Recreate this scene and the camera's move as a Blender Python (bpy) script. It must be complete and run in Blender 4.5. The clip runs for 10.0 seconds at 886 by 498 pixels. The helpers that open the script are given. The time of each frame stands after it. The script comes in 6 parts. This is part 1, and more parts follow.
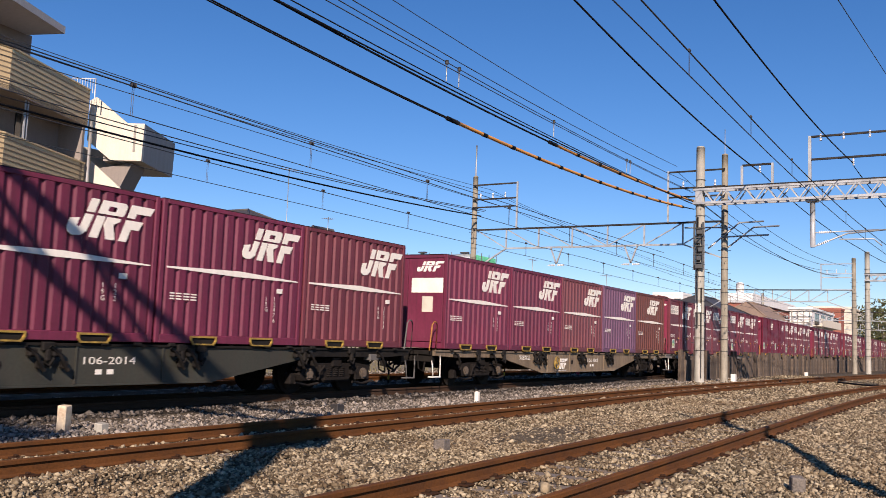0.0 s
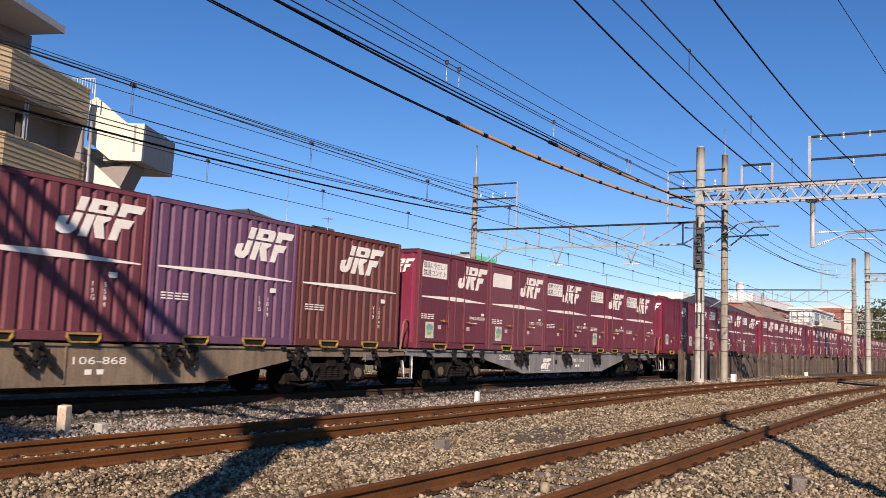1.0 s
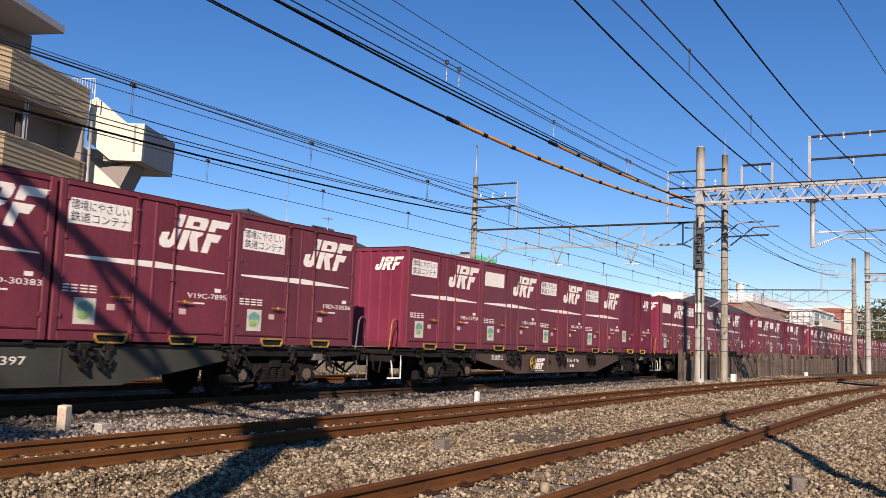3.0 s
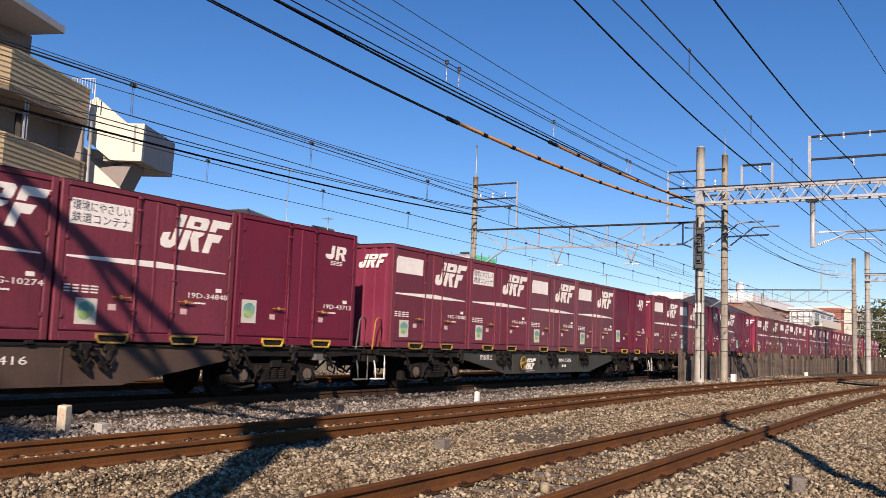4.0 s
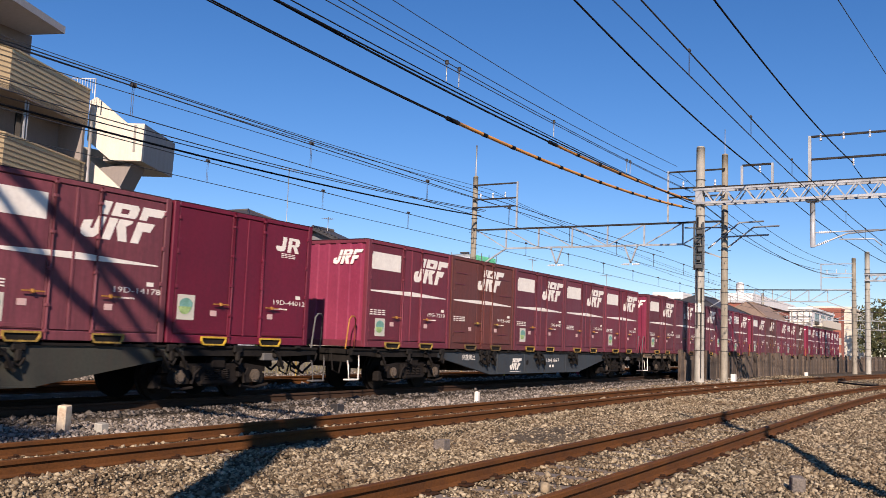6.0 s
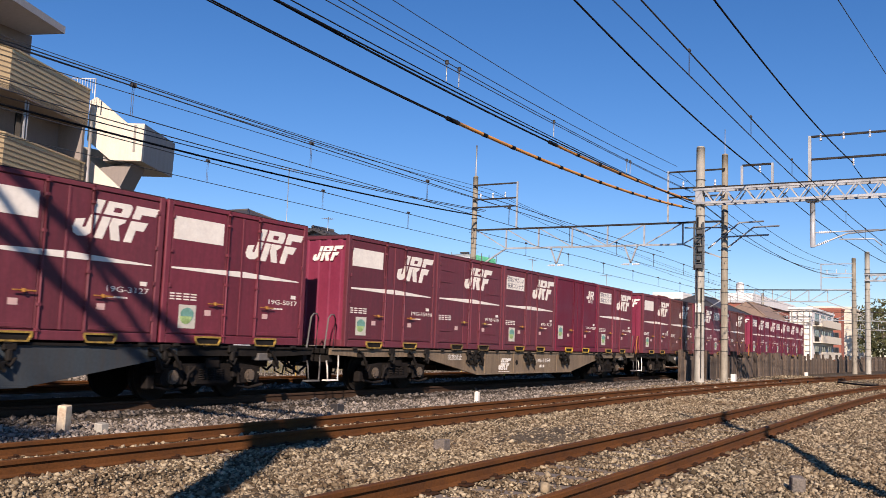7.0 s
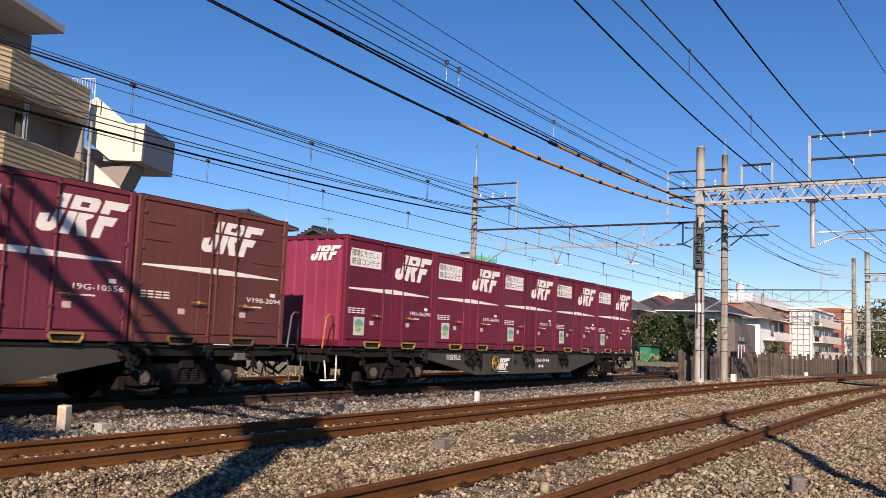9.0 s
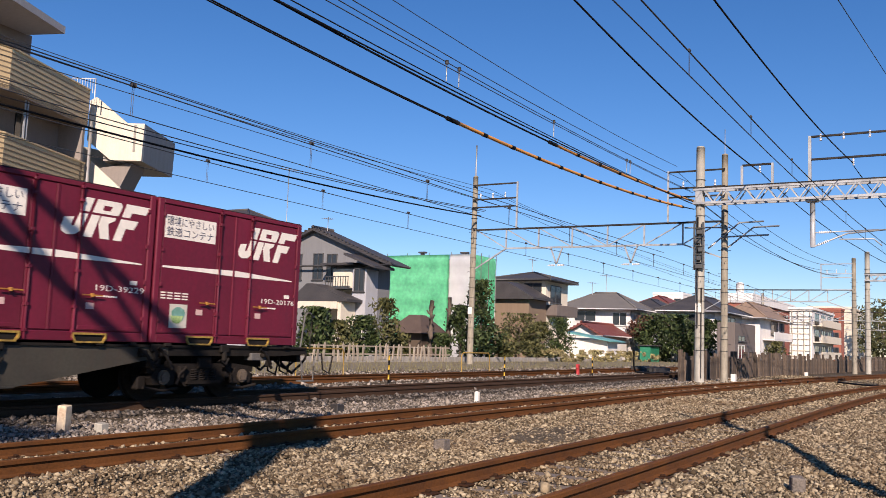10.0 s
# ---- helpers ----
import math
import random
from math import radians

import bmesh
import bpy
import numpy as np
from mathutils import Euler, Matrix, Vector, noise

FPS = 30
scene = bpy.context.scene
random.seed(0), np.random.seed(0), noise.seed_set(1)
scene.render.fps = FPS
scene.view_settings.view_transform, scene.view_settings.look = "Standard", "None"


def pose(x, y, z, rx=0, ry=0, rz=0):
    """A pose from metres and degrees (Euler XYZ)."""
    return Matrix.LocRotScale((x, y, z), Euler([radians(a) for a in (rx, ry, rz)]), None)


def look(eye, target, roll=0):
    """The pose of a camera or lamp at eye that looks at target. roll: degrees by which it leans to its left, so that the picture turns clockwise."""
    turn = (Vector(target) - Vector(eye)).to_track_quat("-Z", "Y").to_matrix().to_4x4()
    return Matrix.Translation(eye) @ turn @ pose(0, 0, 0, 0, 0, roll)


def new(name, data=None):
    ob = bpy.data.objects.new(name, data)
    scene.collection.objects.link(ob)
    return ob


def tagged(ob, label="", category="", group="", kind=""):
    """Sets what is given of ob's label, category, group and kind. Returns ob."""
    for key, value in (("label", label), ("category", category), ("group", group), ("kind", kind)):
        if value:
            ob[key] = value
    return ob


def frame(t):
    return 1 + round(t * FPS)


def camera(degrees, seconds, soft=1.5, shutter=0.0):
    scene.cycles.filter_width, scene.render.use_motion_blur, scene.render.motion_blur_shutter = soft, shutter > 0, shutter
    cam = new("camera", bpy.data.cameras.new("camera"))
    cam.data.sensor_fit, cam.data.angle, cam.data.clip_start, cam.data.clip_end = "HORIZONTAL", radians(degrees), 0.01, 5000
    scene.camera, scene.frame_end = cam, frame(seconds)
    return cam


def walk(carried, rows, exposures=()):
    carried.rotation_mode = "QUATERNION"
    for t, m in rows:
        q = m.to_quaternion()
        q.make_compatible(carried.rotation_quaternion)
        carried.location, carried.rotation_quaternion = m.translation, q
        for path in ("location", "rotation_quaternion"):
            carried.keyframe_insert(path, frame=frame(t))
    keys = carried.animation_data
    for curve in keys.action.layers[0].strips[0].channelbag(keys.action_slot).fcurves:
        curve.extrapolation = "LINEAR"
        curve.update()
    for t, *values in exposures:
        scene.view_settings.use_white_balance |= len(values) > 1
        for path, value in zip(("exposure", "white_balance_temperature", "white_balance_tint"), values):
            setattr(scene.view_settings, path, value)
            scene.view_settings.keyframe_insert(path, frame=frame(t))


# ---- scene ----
# ---------------------------------------------------------------- camera
cam = camera(53.27, 10.0, soft=0.8, shutter=0.05)
EYE = Vector((0.0, -11.854, 1.243))
_az, _el = radians(31.246), radians(5.885)
VIEW = Vector((math.cos(_el) * math.cos(_az), math.cos(_el) * math.sin(_az), math.sin(_el)))
CAM_POSE = look(EYE, EYE + VIEW * 10, 2.151)
walk(cam, [(0.0, CAM_POSE), (10.0, CAM_POSE)], [(0.0, 0.38, 6400, 25), (10.0, 0.38, 6400, 25)])

# ---------------------------------------------------------------- world and sun
TO_SUN = Vector((-1.9, -1.13, 1.29)).normalized()
world = bpy.data.worlds.new("sky")
scene.world = world
world.use_nodes = True
_nt = world.node_tree
_sky = _nt.nodes.new("ShaderNodeTexSky")
_sky.sky_type = "NISHITA"
_sky.sun_disc = False
_sky.sun_elevation = math.asin(TO_SUN.z)
_sky.sun_rotation = math.atan2(TO_SUN.x, TO_SUN.y)
_sky.altitude, _sky.air_density, _sky.dust_density, _sky.ozone_density = 600, 1.0, 0.0, 4.5
_bg = _nt.nodes["Background"]
_bg.inputs[1].default_value = 0.085
_hs = _nt.nodes.new("ShaderNodeHueSaturation")
_hs.inputs["Saturation"].default_value = 1.22
_nt.links.new(_sky.outputs[0], _hs.inputs["Color"])
_nt.links.new(_hs.outputs[0], _bg.inputs[0])
sun = new("sun", bpy.data.lights.new("sun", "SUN"))
sun.data.energy, sun.data.angle, sun.data.color = 5.2, radians(0.55), (1.0, 0.87, 0.68)
sun.matrix_world = look((0, 0, 60), Vector((0, 0, 60)) - TO_SUN)

# ---------------------------------------------------------------- mesh helpers
RNG = random.Random(7)


def bx(bm, x0, x1, y0, y1, z0, z1, bevel=0.0, mat=0):
    """A box, bevelled if wanted, added to bm."""
    vs = [bm.verts.new((x, y, z)) for x in (x0, x1) for y in (y0, y1) for z in (z0, z1)]
    fs = [bm.faces.new([vs[i] for i in q]) for q in
          ((0, 1, 3, 2), (4, 6, 7, 5), (0, 4, 5, 1), (2, 3, 7, 6), (0, 2, 6, 4), (1, 5, 7, 3))]
    for f in fs:
        f.material_index = mat
    if bevel > 0:
        es = {e for f in fs for e in f.edges}
        out = bmesh.ops.bevel(bm, geom=list(es), offset=bevel, segments=1, affect="EDGES", profile=0.5)
        for f in out["faces"]:
            f.material_index = mat
    return vs


def prism(bm, poly, axis, a, b, mat=0):
    """Extrude a 2D polygon along an axis: 'x' takes (y, z), 'y' takes (x, z), 'z' takes (x, y)."""
    def place(u, v, w):
        return {"x": (w, u, v), "y": (u, w, v), "z": (u, v, w)}[axis]
    r0 = [bm.verts.new(place(u, v, a)) for u, v in poly]
    r1 = [bm.verts.new(place(u, v, b)) for u, v in poly]
    n = len(poly)
    fs = [bm.faces.new((r0[i], r0[(i + 1) % n], r1[(i + 1) % n], r1[i])) for i in range(n)]
    fs += [bm.faces.new(r0[::-1]), bm.faces.new(r1)]
    for f in fs:
        f.material_index = mat
    bmesh.ops.recalc_face_normals(bm, faces=fs)
    return fs


def tube(bm, pts, r, n=8, mat=0, r1=None):
    """A round tube through points, tapering from r to r1."""
    pts = [Vector(q) for q in pts]
    rings = []
    for i, q in enumerate(pts):
        d = (pts[min(i + 1, len(pts) - 1)] - pts[max(i - 1, 0)]).normalized()
        side = d.cross(Vector((0, 0, 1)))
        if side.length < 1e-3:
            side = Vector((1, 0, 0))
        side.normalize()
        up = side.cross(d)
        rr = r if r1 is None else r + (r1 - r) * i / (len(pts) - 1)
        rings.append([bm.verts.new(q + (side * math.cos(t) + up * math.sin(t)) * rr)
                      for t in (2 * math.pi * k / n for k in range(n))])
    fs = []
    for a, b in zip(rings, rings[1:]):
        for k in range(n):
            f = bm.faces.new((a[k], a[(k + 1) % n], b[(k + 1) % n], b[k]))
            f.smooth = n > 5
            fs.append(f)
    fs += [bm.faces.new(rings[0]), bm.faces.new(rings[-1][::-1])]
    for f in fs:
        f.material_index = mat
    return fs


def disc(bm, c, axis, r, w, n=20, mat=0):
    """A short cylinder centred at c, of width w along the axis."""
    c, d = Vector(c), {"x": Vector((1, 0, 0)), "y": Vector((0, 1, 0)), "z": Vector((0, 0, 1))}[axis]
    return tube(bm, [c - d * w / 2, c + d * w / 2], r, n, mat)


def sweep(bm, profile, path, mat=0):
    """Sweep a closed (side, z) profile along a list of (x, y, z), kept upright."""
    rings = []
    for i, q in enumerate(path):
        a, b = path[max(i - 1, 0)], path[min(i + 1, len(path) - 1)]
        d = Vector((b[0] - a[0], b[1] - a[1], 0)).normalized()
        s = Vector((-d.y, d.x, 0))
        rings.append([bm.verts.new(Vector(q) + s * u + Vector((0, 0, v))) for u, v in profile])
    n = len(profile)
    for a, b in zip(rings, rings[1:]):
        for k in range(n):
            bm.faces.new((a[k], b[k], b[(k + 1) % n], a[(k + 1) % n])).material_index = mat
    bm.faces.new(rings[0])
    bm.faces.new(rings[-1][::-1])


def mesh_of(name, bm, *mats):
    me = bpy.data.meshes.new(name)
    bm.normal_update()
    bm.to_mesh(me)
    bm.free()
    for m in mats:
        me.materials.append(m)
    return me


def part(name, bm, material, parent, label=""):
    """One mesh object under a thing or a part. bm: a bmesh or a ready mesh; material: one or a list."""
    if isinstance(bm, bmesh.types.BMesh):
        bm = mesh_of(name, bm, *(material if isinstance(material, (list, tuple)) else [material]))
    ob = new(name, bm)
    ob.parent = parent
    if label:
        ob["label"] = label
    return ob


def thing(name, label, category, group="", kind="", at=None):
    ob = new(name)
    ob.empty_display_size = 0.2
    if at is not None:
        ob.matrix_basis = at
    return tagged(ob, label, category, group, kind)


def solid(name, bm, material, label, category, group="", kind="", at=None):
    me = mesh_of(name, bm, *(material if isinstance(material, (list, tuple)) else [material]))
    ob = new(name, me)
    if at is not None:
        ob.matrix_basis = at
    return tagged(ob, label, category, group, kind)


# ---------------------------------------------------------------- materials
def mat(name, color, rough=0.6, metal=0.0, var=0.25, scale=3.0, fine=60.0, bump=0.15, dirt=None, dirt_amount=0.4,
        dirt_scale=1.2, streak=False, rand=0.0, island=False, spec=0.5, tint=None, chips=None):
    """A surface with variation at two scales, fine relief and optional dirt or run-off streaks."""
    m = bpy.data.materials.new(name)
    m.use_nodes = True
    nt = m.node_tree
    N, L = nt.nodes, nt.links
    bsdf = N["Principled BSDF"]
    bsdf.inputs["Roughness"].default_value = rough
    bsdf.inputs["Metallic"].default_value = metal
    bsdf.inputs["Specular IOR Level"].default_value = spec
    tc = N.new("ShaderNodeTexCoord")
    big = N.new("ShaderNodeTexNoise")
    big.inputs["Scale"].default_value, big.inputs["Detail"].default_value = scale, 5
    L.new(tc.outputs["Object"], big.inputs["Vector"])
    small = N.new("ShaderNodeTexNoise")
    small.inputs["Scale"].default_value, small.inputs["Detail"].default_value = fine, 4
    L.new(tc.outputs["Object"], small.inputs["Vector"])
    add = N.new("ShaderNodeMath")
    add.operation = "ADD"
    L.new(big.outputs["Fac"], add.inputs[0])
    L.new(small.outputs["Fac"], add.inputs[1])
    rng = N.new("ShaderNodeMapRange")
    rng.inputs["From Min"].default_value, rng.inputs["From Max"].default_value = 0.65, 1.35
    rng.inputs["To Min"].default_value, rng.inputs["To Max"].default_value = 1 - var, 1 + var
    L.new(add.outputs[0], rng.inputs["Value"])
    val = rng.outputs["Result"]
    if rand or island:
        src = N.new("ShaderNodeNewGeometry") if island else N.new("ShaderNodeObjectInfo")
        r2 = N.new("ShaderNodeMapRange")
        r2.inputs["To Min"].default_value, r2.inputs["To Max"].default_value = 1 - rand, 1 + rand
        L.new(src.outputs["Random Per Island" if island else "Random"], r2.inputs["Value"])
        mul = N.new("ShaderNodeMath")
        mul.operation = "MULTIPLY"
        L.new(val, mul.inputs[0])
        L.new(r2.outputs["Result"], mul.inputs[1])
        val = mul.outputs[0]
    base = N.new("ShaderNodeRGB")
    base.outputs[0].default_value = (*color, 1)
    col = base.outputs[0]
    if tint is not None:
        mt = N.new("ShaderNodeMix")
        mt.data_type = "RGBA"
        if island or rand:
            L.new(src.outputs["Random Per Island" if island else "Random"], mt.inputs["Factor"])
        else:
            L.new(big.outputs["Fac"], mt.inputs["Factor"])
        L.new(col, mt.inputs["A"])
        mt.inputs["B"].default_value = (*tint, 1)
        col = mt.outputs["Result"]
    sc = N.new("ShaderNodeVectorMath")
    sc.operation = "SCALE"
    L.new(col, sc.inputs[0])
    L.new(val, sc.inputs["Scale"])
    col = sc.outputs[0]
    if dirt is not None:
        dn = N.new("ShaderNodeTexNoise")
        dn.inputs["Scale"].default_value, dn.inputs["Detail"].default_value = dirt_scale, 8
        dn.inputs["Roughness"].default_value = 0.7
        mp = N.new("ShaderNodeMapping")
        mp.inputs["Scale"].default_value = (6, 6, 0.5) if streak else (1, 1, 1)
        L.new(tc.outputs["Object"], mp.inputs["Vector"])
        L.new(mp.outputs[0], dn.inputs["Vector"])
        dr = N.new("ShaderNodeMapRange")
        dr.inputs["From Min"].default_value, dr.inputs["From Max"].default_value = 0.42, 0.72
        dr.inputs["To Max"].default_value = dirt_amount
        L.new(dn.outputs["Fac"], dr.inputs["Value"])
        mx = N.new("ShaderNodeMix")
        mx.data_type = "RGBA"
        L.new(dr.outputs["Result"], mx.inputs["Factor"])
        L.new(col, mx.inputs["A"])
        mx.inputs["B"].default_value = (*dirt, 1)
        col = mx.outputs["Result"]
    if chips is not None:
        cn = N.new("ShaderNodeTexNoise")
        cn.inputs["Scale"].default_value, cn.inputs["Detail"].default_value = 7.0, 9
        cn.inputs["Roughness"].default_value = 0.75
        L.new(tc.outputs["Object"], cn.inputs["Vector"])
        cr = N.new("ShaderNodeMapRange")
        cr.inputs["From Min"].default_value, cr.inputs["From Max"].default_value = 0.655, 0.70
        cr.inputs["To Max"].default_value = 0.75
        L.new(cn.outputs["Fac"], cr.inputs["Value"])
        cm = N.new("ShaderNodeMix")
        cm.data_type = "RGBA"
        L.new(cr.outputs["Result"], cm.inputs["Factor"])
        L.new(col, cm.inputs["A"])
        cm.inputs["B"].default_value = (*chips, 1)
        col = cm.outputs["Result"]
    L.new(col, bsdf.inputs["Base Color"])
    rr = N.new("ShaderNodeMapRange")
    rr.inputs["From Min"].default_value, rr.inputs["From Max"].default_value = 0.3, 0.7
    rr.inputs["To Min"].default_value, rr.inputs["To Max"].default_value = max(rough - 0.1, 0.05), min(rough + 0.12, 1)
    L.new(big.outputs["Fac"], rr.inputs["Value"])
    L.new(rr.outputs["Result"], bsdf.inputs["Roughness"])
    if bump:
        bp = N.new("ShaderNodeBump")
        bp.inputs["Strength"].default_value, bp.inputs["Distance"].default_value = bump, 0.02
        L.new(small.outputs["Fac"], bp.inputs["Height"])
        L.new(bp.outputs[0], bsdf.inputs["Normal"])
    return m


def paint(name, color, fade=0.35):
    return mat(name, color, rough=0.5, var=0.16, scale=1.1, fine=14, bump=0.05, dirt=tuple(c * 0.36 + 0.012 for c in color),
               dirt_amount=fade * 1.35, dirt_scale=2.2, streak=True, rand=0.16, spec=0.35, chips=tuple(c * 0.6 + 0.05 for c in color))


M_STONE = mat("ballast_stone", (0.125, 0.090, 0.052), rough=0.9, var=0.3, scale=1.3, fine=40, bump=0.3, rand=0.6, island=True,
              tint=(0.30, 0.25, 0.165), spec=0.2, dirt=(0.14, 0.080, 0.036), dirt_amount=0.5, dirt_scale=0.45)
M_STONE_GREY = mat("grey_ballast_stone", (0.125, 0.104, 0.082), rough=0.9, var=0.28, scale=1.3, fine=40, bump=0.3, rand=0.6,
                   island=True, tint=(0.235, 0.205, 0.17), spec=0.2)
M_BED = mat("ballast_bed", (0.082, 0.062, 0.040), rough=0.95, var=0.6, scale=2.0, fine=42, bump=1.0, tint=(0.105, 0.087, 0.062), spec=0.1)
M_RAIL = mat("rusty_rail_steel", (0.125, 0.049, 0.014), spec=0.15, rough=0.85, var=0.3, scale=1.2, fine=50, bump=0.2,
             dirt=(0.05, 0.025, 0.016), dirt_amount=0.55, dirt_scale=3)
# Dark rail and stone colours hold both oil and the train's shade.
M_RAIL_OIL_SHADE = mat("oily_shaded_rail_steel", (0.055, 0.031, 0.018), rough=0.8, spec=0.2, var=0.3, fine=50, bump=0.2)
M_STONE_OIL_SHADE = mat("oily_shaded_ballast_stone", (0.058, 0.049, 0.040), rough=0.9, var=0.3, scale=1.3, fine=40, bump=0.3, rand=0.5, island=True, tint=(0.13, 0.115, 0.10), spec=0.15)
M_RAILTOP = mat("worn_rail_head", (0.36, 0.33, 0.31), rough=0.38, metal=0.9, var=0.2, scale=2, fine=80, bump=0.05)
M_RAILTOP_DULL = mat("dull_rail_head", (0.22, 0.15, 0.12), rough=0.5, metal=0.55, var=0.25, scale=2, fine=80, bump=0.05)
M_SLEEPER = mat("concrete_sleeper", (0.17, 0.14, 0.11), rough=0.9, var=0.3, fine=30, dirt=(0.12, 0.08, 0.05), dirt_amount=0.6)
M_OLDWOOD = mat("weathered_sleeper_wood", (0.085, 0.064, 0.048), rough=0.95, var=0.5, scale=5, fine=35, bump=0.6,
                dirt=(0.03, 0.025, 0.022), dirt_amount=0.7, dirt_scale=1.5, streak=True, rand=0.65)
M_CONC = mat("pole_concrete", (0.42, 0.405, 0.345), rough=0.9, var=0.22, scale=2.2, fine=40, bump=0.25, spec=0.2, dirt=(0.15, 0.13, 0.095),
             dirt_amount=0.6, dirt_scale=0.9, streak=True)
M_STEEL = mat("galvanised_steel", (0.44, 0.46, 0.46), rough=0.5, metal=0.3, var=0.2, scale=2, fine=30, bump=0.05,
              dirt=(0.12, 0.11, 0.10), dirt_amount=0.45)
M_CONC_B = mat("brown_pole_concrete", (0.32, 0.29, 0.225), rough=0.9, var=0.25, scale=2.2, fine=40, bump=0.25, spec=0.2, dirt=(0.12, 0.095, 0.065),
               dirt_amount=0.6, dirt_scale=0.9, streak=True)
# near-black steel for the horizontal chords and crossbars
M_DARKBAR = mat("dark_bar_steel", (0.022, 0.021, 0.020), rough=0.8, spec=0.15, var=0.4, scale=3, fine=30, bump=0.1, dirt=(0.10, 0.085, 0.07), dirt_amount=0.5, dirt_scale=2)
M_CLIP = mat("rusty_rail_spike", (0.045, 0.022, 0.012), rough=0.9, spec=0.1, var=0.4, fine=40, bump=0.2)
M_DARKSTEEL = mat("dark_steel", (0.035, 0.033, 0.032), rough=0.6, var=0.3, fine=30, bump=0.1)
M_WIRE = mat("black_cable", spec=0.15, color=(0.010, 0.010, 0.011), rough=0.8, var=0.2, bump=0)
M_COPPER = mat("weathered_wire", (0.03, 0.032, 0.035), rough=0.6, var=0.2, bump=0)
M_ORANGE = mat("orange_cable_guard", (0.62, 0.27, 0.05), rough=0.5, var=0.15, scale=2, fine=20, bump=0.03)
M_PORC = mat("white_porcelain", (0.8, 0.8, 0.78), rough=0.25, var=0.05, bump=0)
M_MAROON = paint("maroon_paint", (0.165, 0.029, 0.044))
M_RED = paint("fresh_maroon_paint", (0.140, 0.011, 0.029), 0.18)
M_DARKM = paint("dark_maroon_paint", (0.145, 0.032, 0.044))
M_PURPLE = paint("faded_purple_paint", (0.165, 0.075, 0.135), 0.5)
M_PLUM = paint("plum_maroon_paint", (0.155, 0.024, 0.054), 0.45)
M_BROWN = paint("brown_paint", (0.128, 0.038, 0.030))
M_FADED = paint("faded_maroon_paint", (0.170, 0.047, 0.058), 0.45)
# Head ends face the sun; that extra brightness is put into this colour.
M_END_SUNLIT = paint("sunlit_maroon_end_paint", (0.215, 0.030, 0.062), 0.12)
M_ROOFDARK = mat("container_roof_dark", (0.035, 0.014, 0.016), rough=0.7, var=0.4, dirt=(0.07, 0.045, 0.04))
M_WHITE = mat("white_marking_paint", (0.84, 0.80, 0.70), rough=0.55, var=0.08, scale=2, fine=20, bump=0.02,
              dirt=(0.48, 0.41, 0.36), dirt_amount=0.3, dirt_scale=3)
M_CREAM = mat("cream_sticker", (0.60, 0.58, 0.48), rough=0.5, var=0.1, bump=0, dirt=(0.35, 0.3, 0.25), dirt_amount=0.5)
M_STGREEN = mat("green_sticker_print", (0.10, 0.30, 0.18), rough=0.5, var=0.3, scale=8, bump=0, tint=(0.2, 0.36, 0.36))
M_STLEAF = mat("leaf_green_print", (0.22, 0.40, 0.10), rough=0.5, var=0.4, scale=12, bump=0, tint=(0.42, 0.52, 0.25))
M_PINKTAG = mat("pale_pink_tag", (0.62, 0.42, 0.38), rough=0.5, var=0.1, bump=0)
M_INK = mat("dark_print", (0.05, 0.05, 0.09), rough=0.6, var=0.1, bump=0)
M_YELLOW = mat("yellow_paint", (0.62, 0.40, 0.03), rough=0.5, var=0.2, scale=6, fine=30, bump=0.03, dirt=(0.12, 0.06, 0.03),
               dirt_amount=0.6, dirt_scale=5)
M_ORANGEBAR = mat("orange_paint", (0.46, 0.21, 0.03), rough=0.5, var=0.3, bump=0.02, dirt=(0.08, 0.04, 0.02), dirt_amount=0.7, dirt_scale=9)
M_BLACK = mat("underframe_black", spec=0.15, color=(0.012, 0.011, 0.010), rough=0.75, var=0.4, scale=4, fine=30, bump=0.15,
              dirt=(0.03, 0.024, 0.018), dirt_amount=0.6, dirt_scale=3)
M_BOGIE = mat("brake_dust_bogie", spec=0.15, color=(0.016, 0.013, 0.011), rough=0.85, var=0.4, scale=4, fine=30, bump=0.2, dirt=(0.010, 0.009, 0.008),
              dirt_amount=0.75, dirt_scale=3.5)
M_AXLE = mat("dusty_axle_box", (0.13, 0.098, 0.068), rough=0.85, var=0.4, scale=6, fine=30, bump=0.2, dirt=(0.03, 0.025, 0.02), dirt_amount=0.6, dirt_scale=5)
M_TIN = mat("dull_grey_box", (0.13, 0.125, 0.115), rough=0.7, dirt=(0.04, 0.03, 0.025), dirt_amount=0.6)
def sill_paint(name, c):
    return mat(name, c, rough=0.7, var=0.25, scale=1.5, fine=20, bump=0.06, dirt=(0.05, 0.036, 0.026), dirt_amount=0.55,
               dirt_scale=1.8, streak=True)
SILLS = {"green": sill_paint("grey_green_sill", (0.036, 0.038, 0.028)), "olive": sill_paint("olive_sill", (0.044, 0.041, 0.030)),
         "tan": sill_paint("tan_sill", (0.215, 0.158, 0.098)), "grey": sill_paint("light_grey_sill", (0.23, 0.22, 0.205)),
         "blue": sill_paint("blue_grey_sill", (0.034, 0.046, 0.054)), "brown": sill_paint("brown_sill", (0.07, 0.042, 0.028))}
M_STUMP = mat("stained_concrete", (0.17, 0.145, 0.12), rough=0.95, var=0.5, scale=9, fine=60, bump=0.7)
M_DULLYELLOW = mat("dull_yellow_paint", (0.36, 0.23, 0.04), rough=0.6, var=0.3, scale=6, fine=30, bump=0.03, dirt=(0.06, 0.04, 0.02), dirt_amount=0.8, dirt_scale=8)
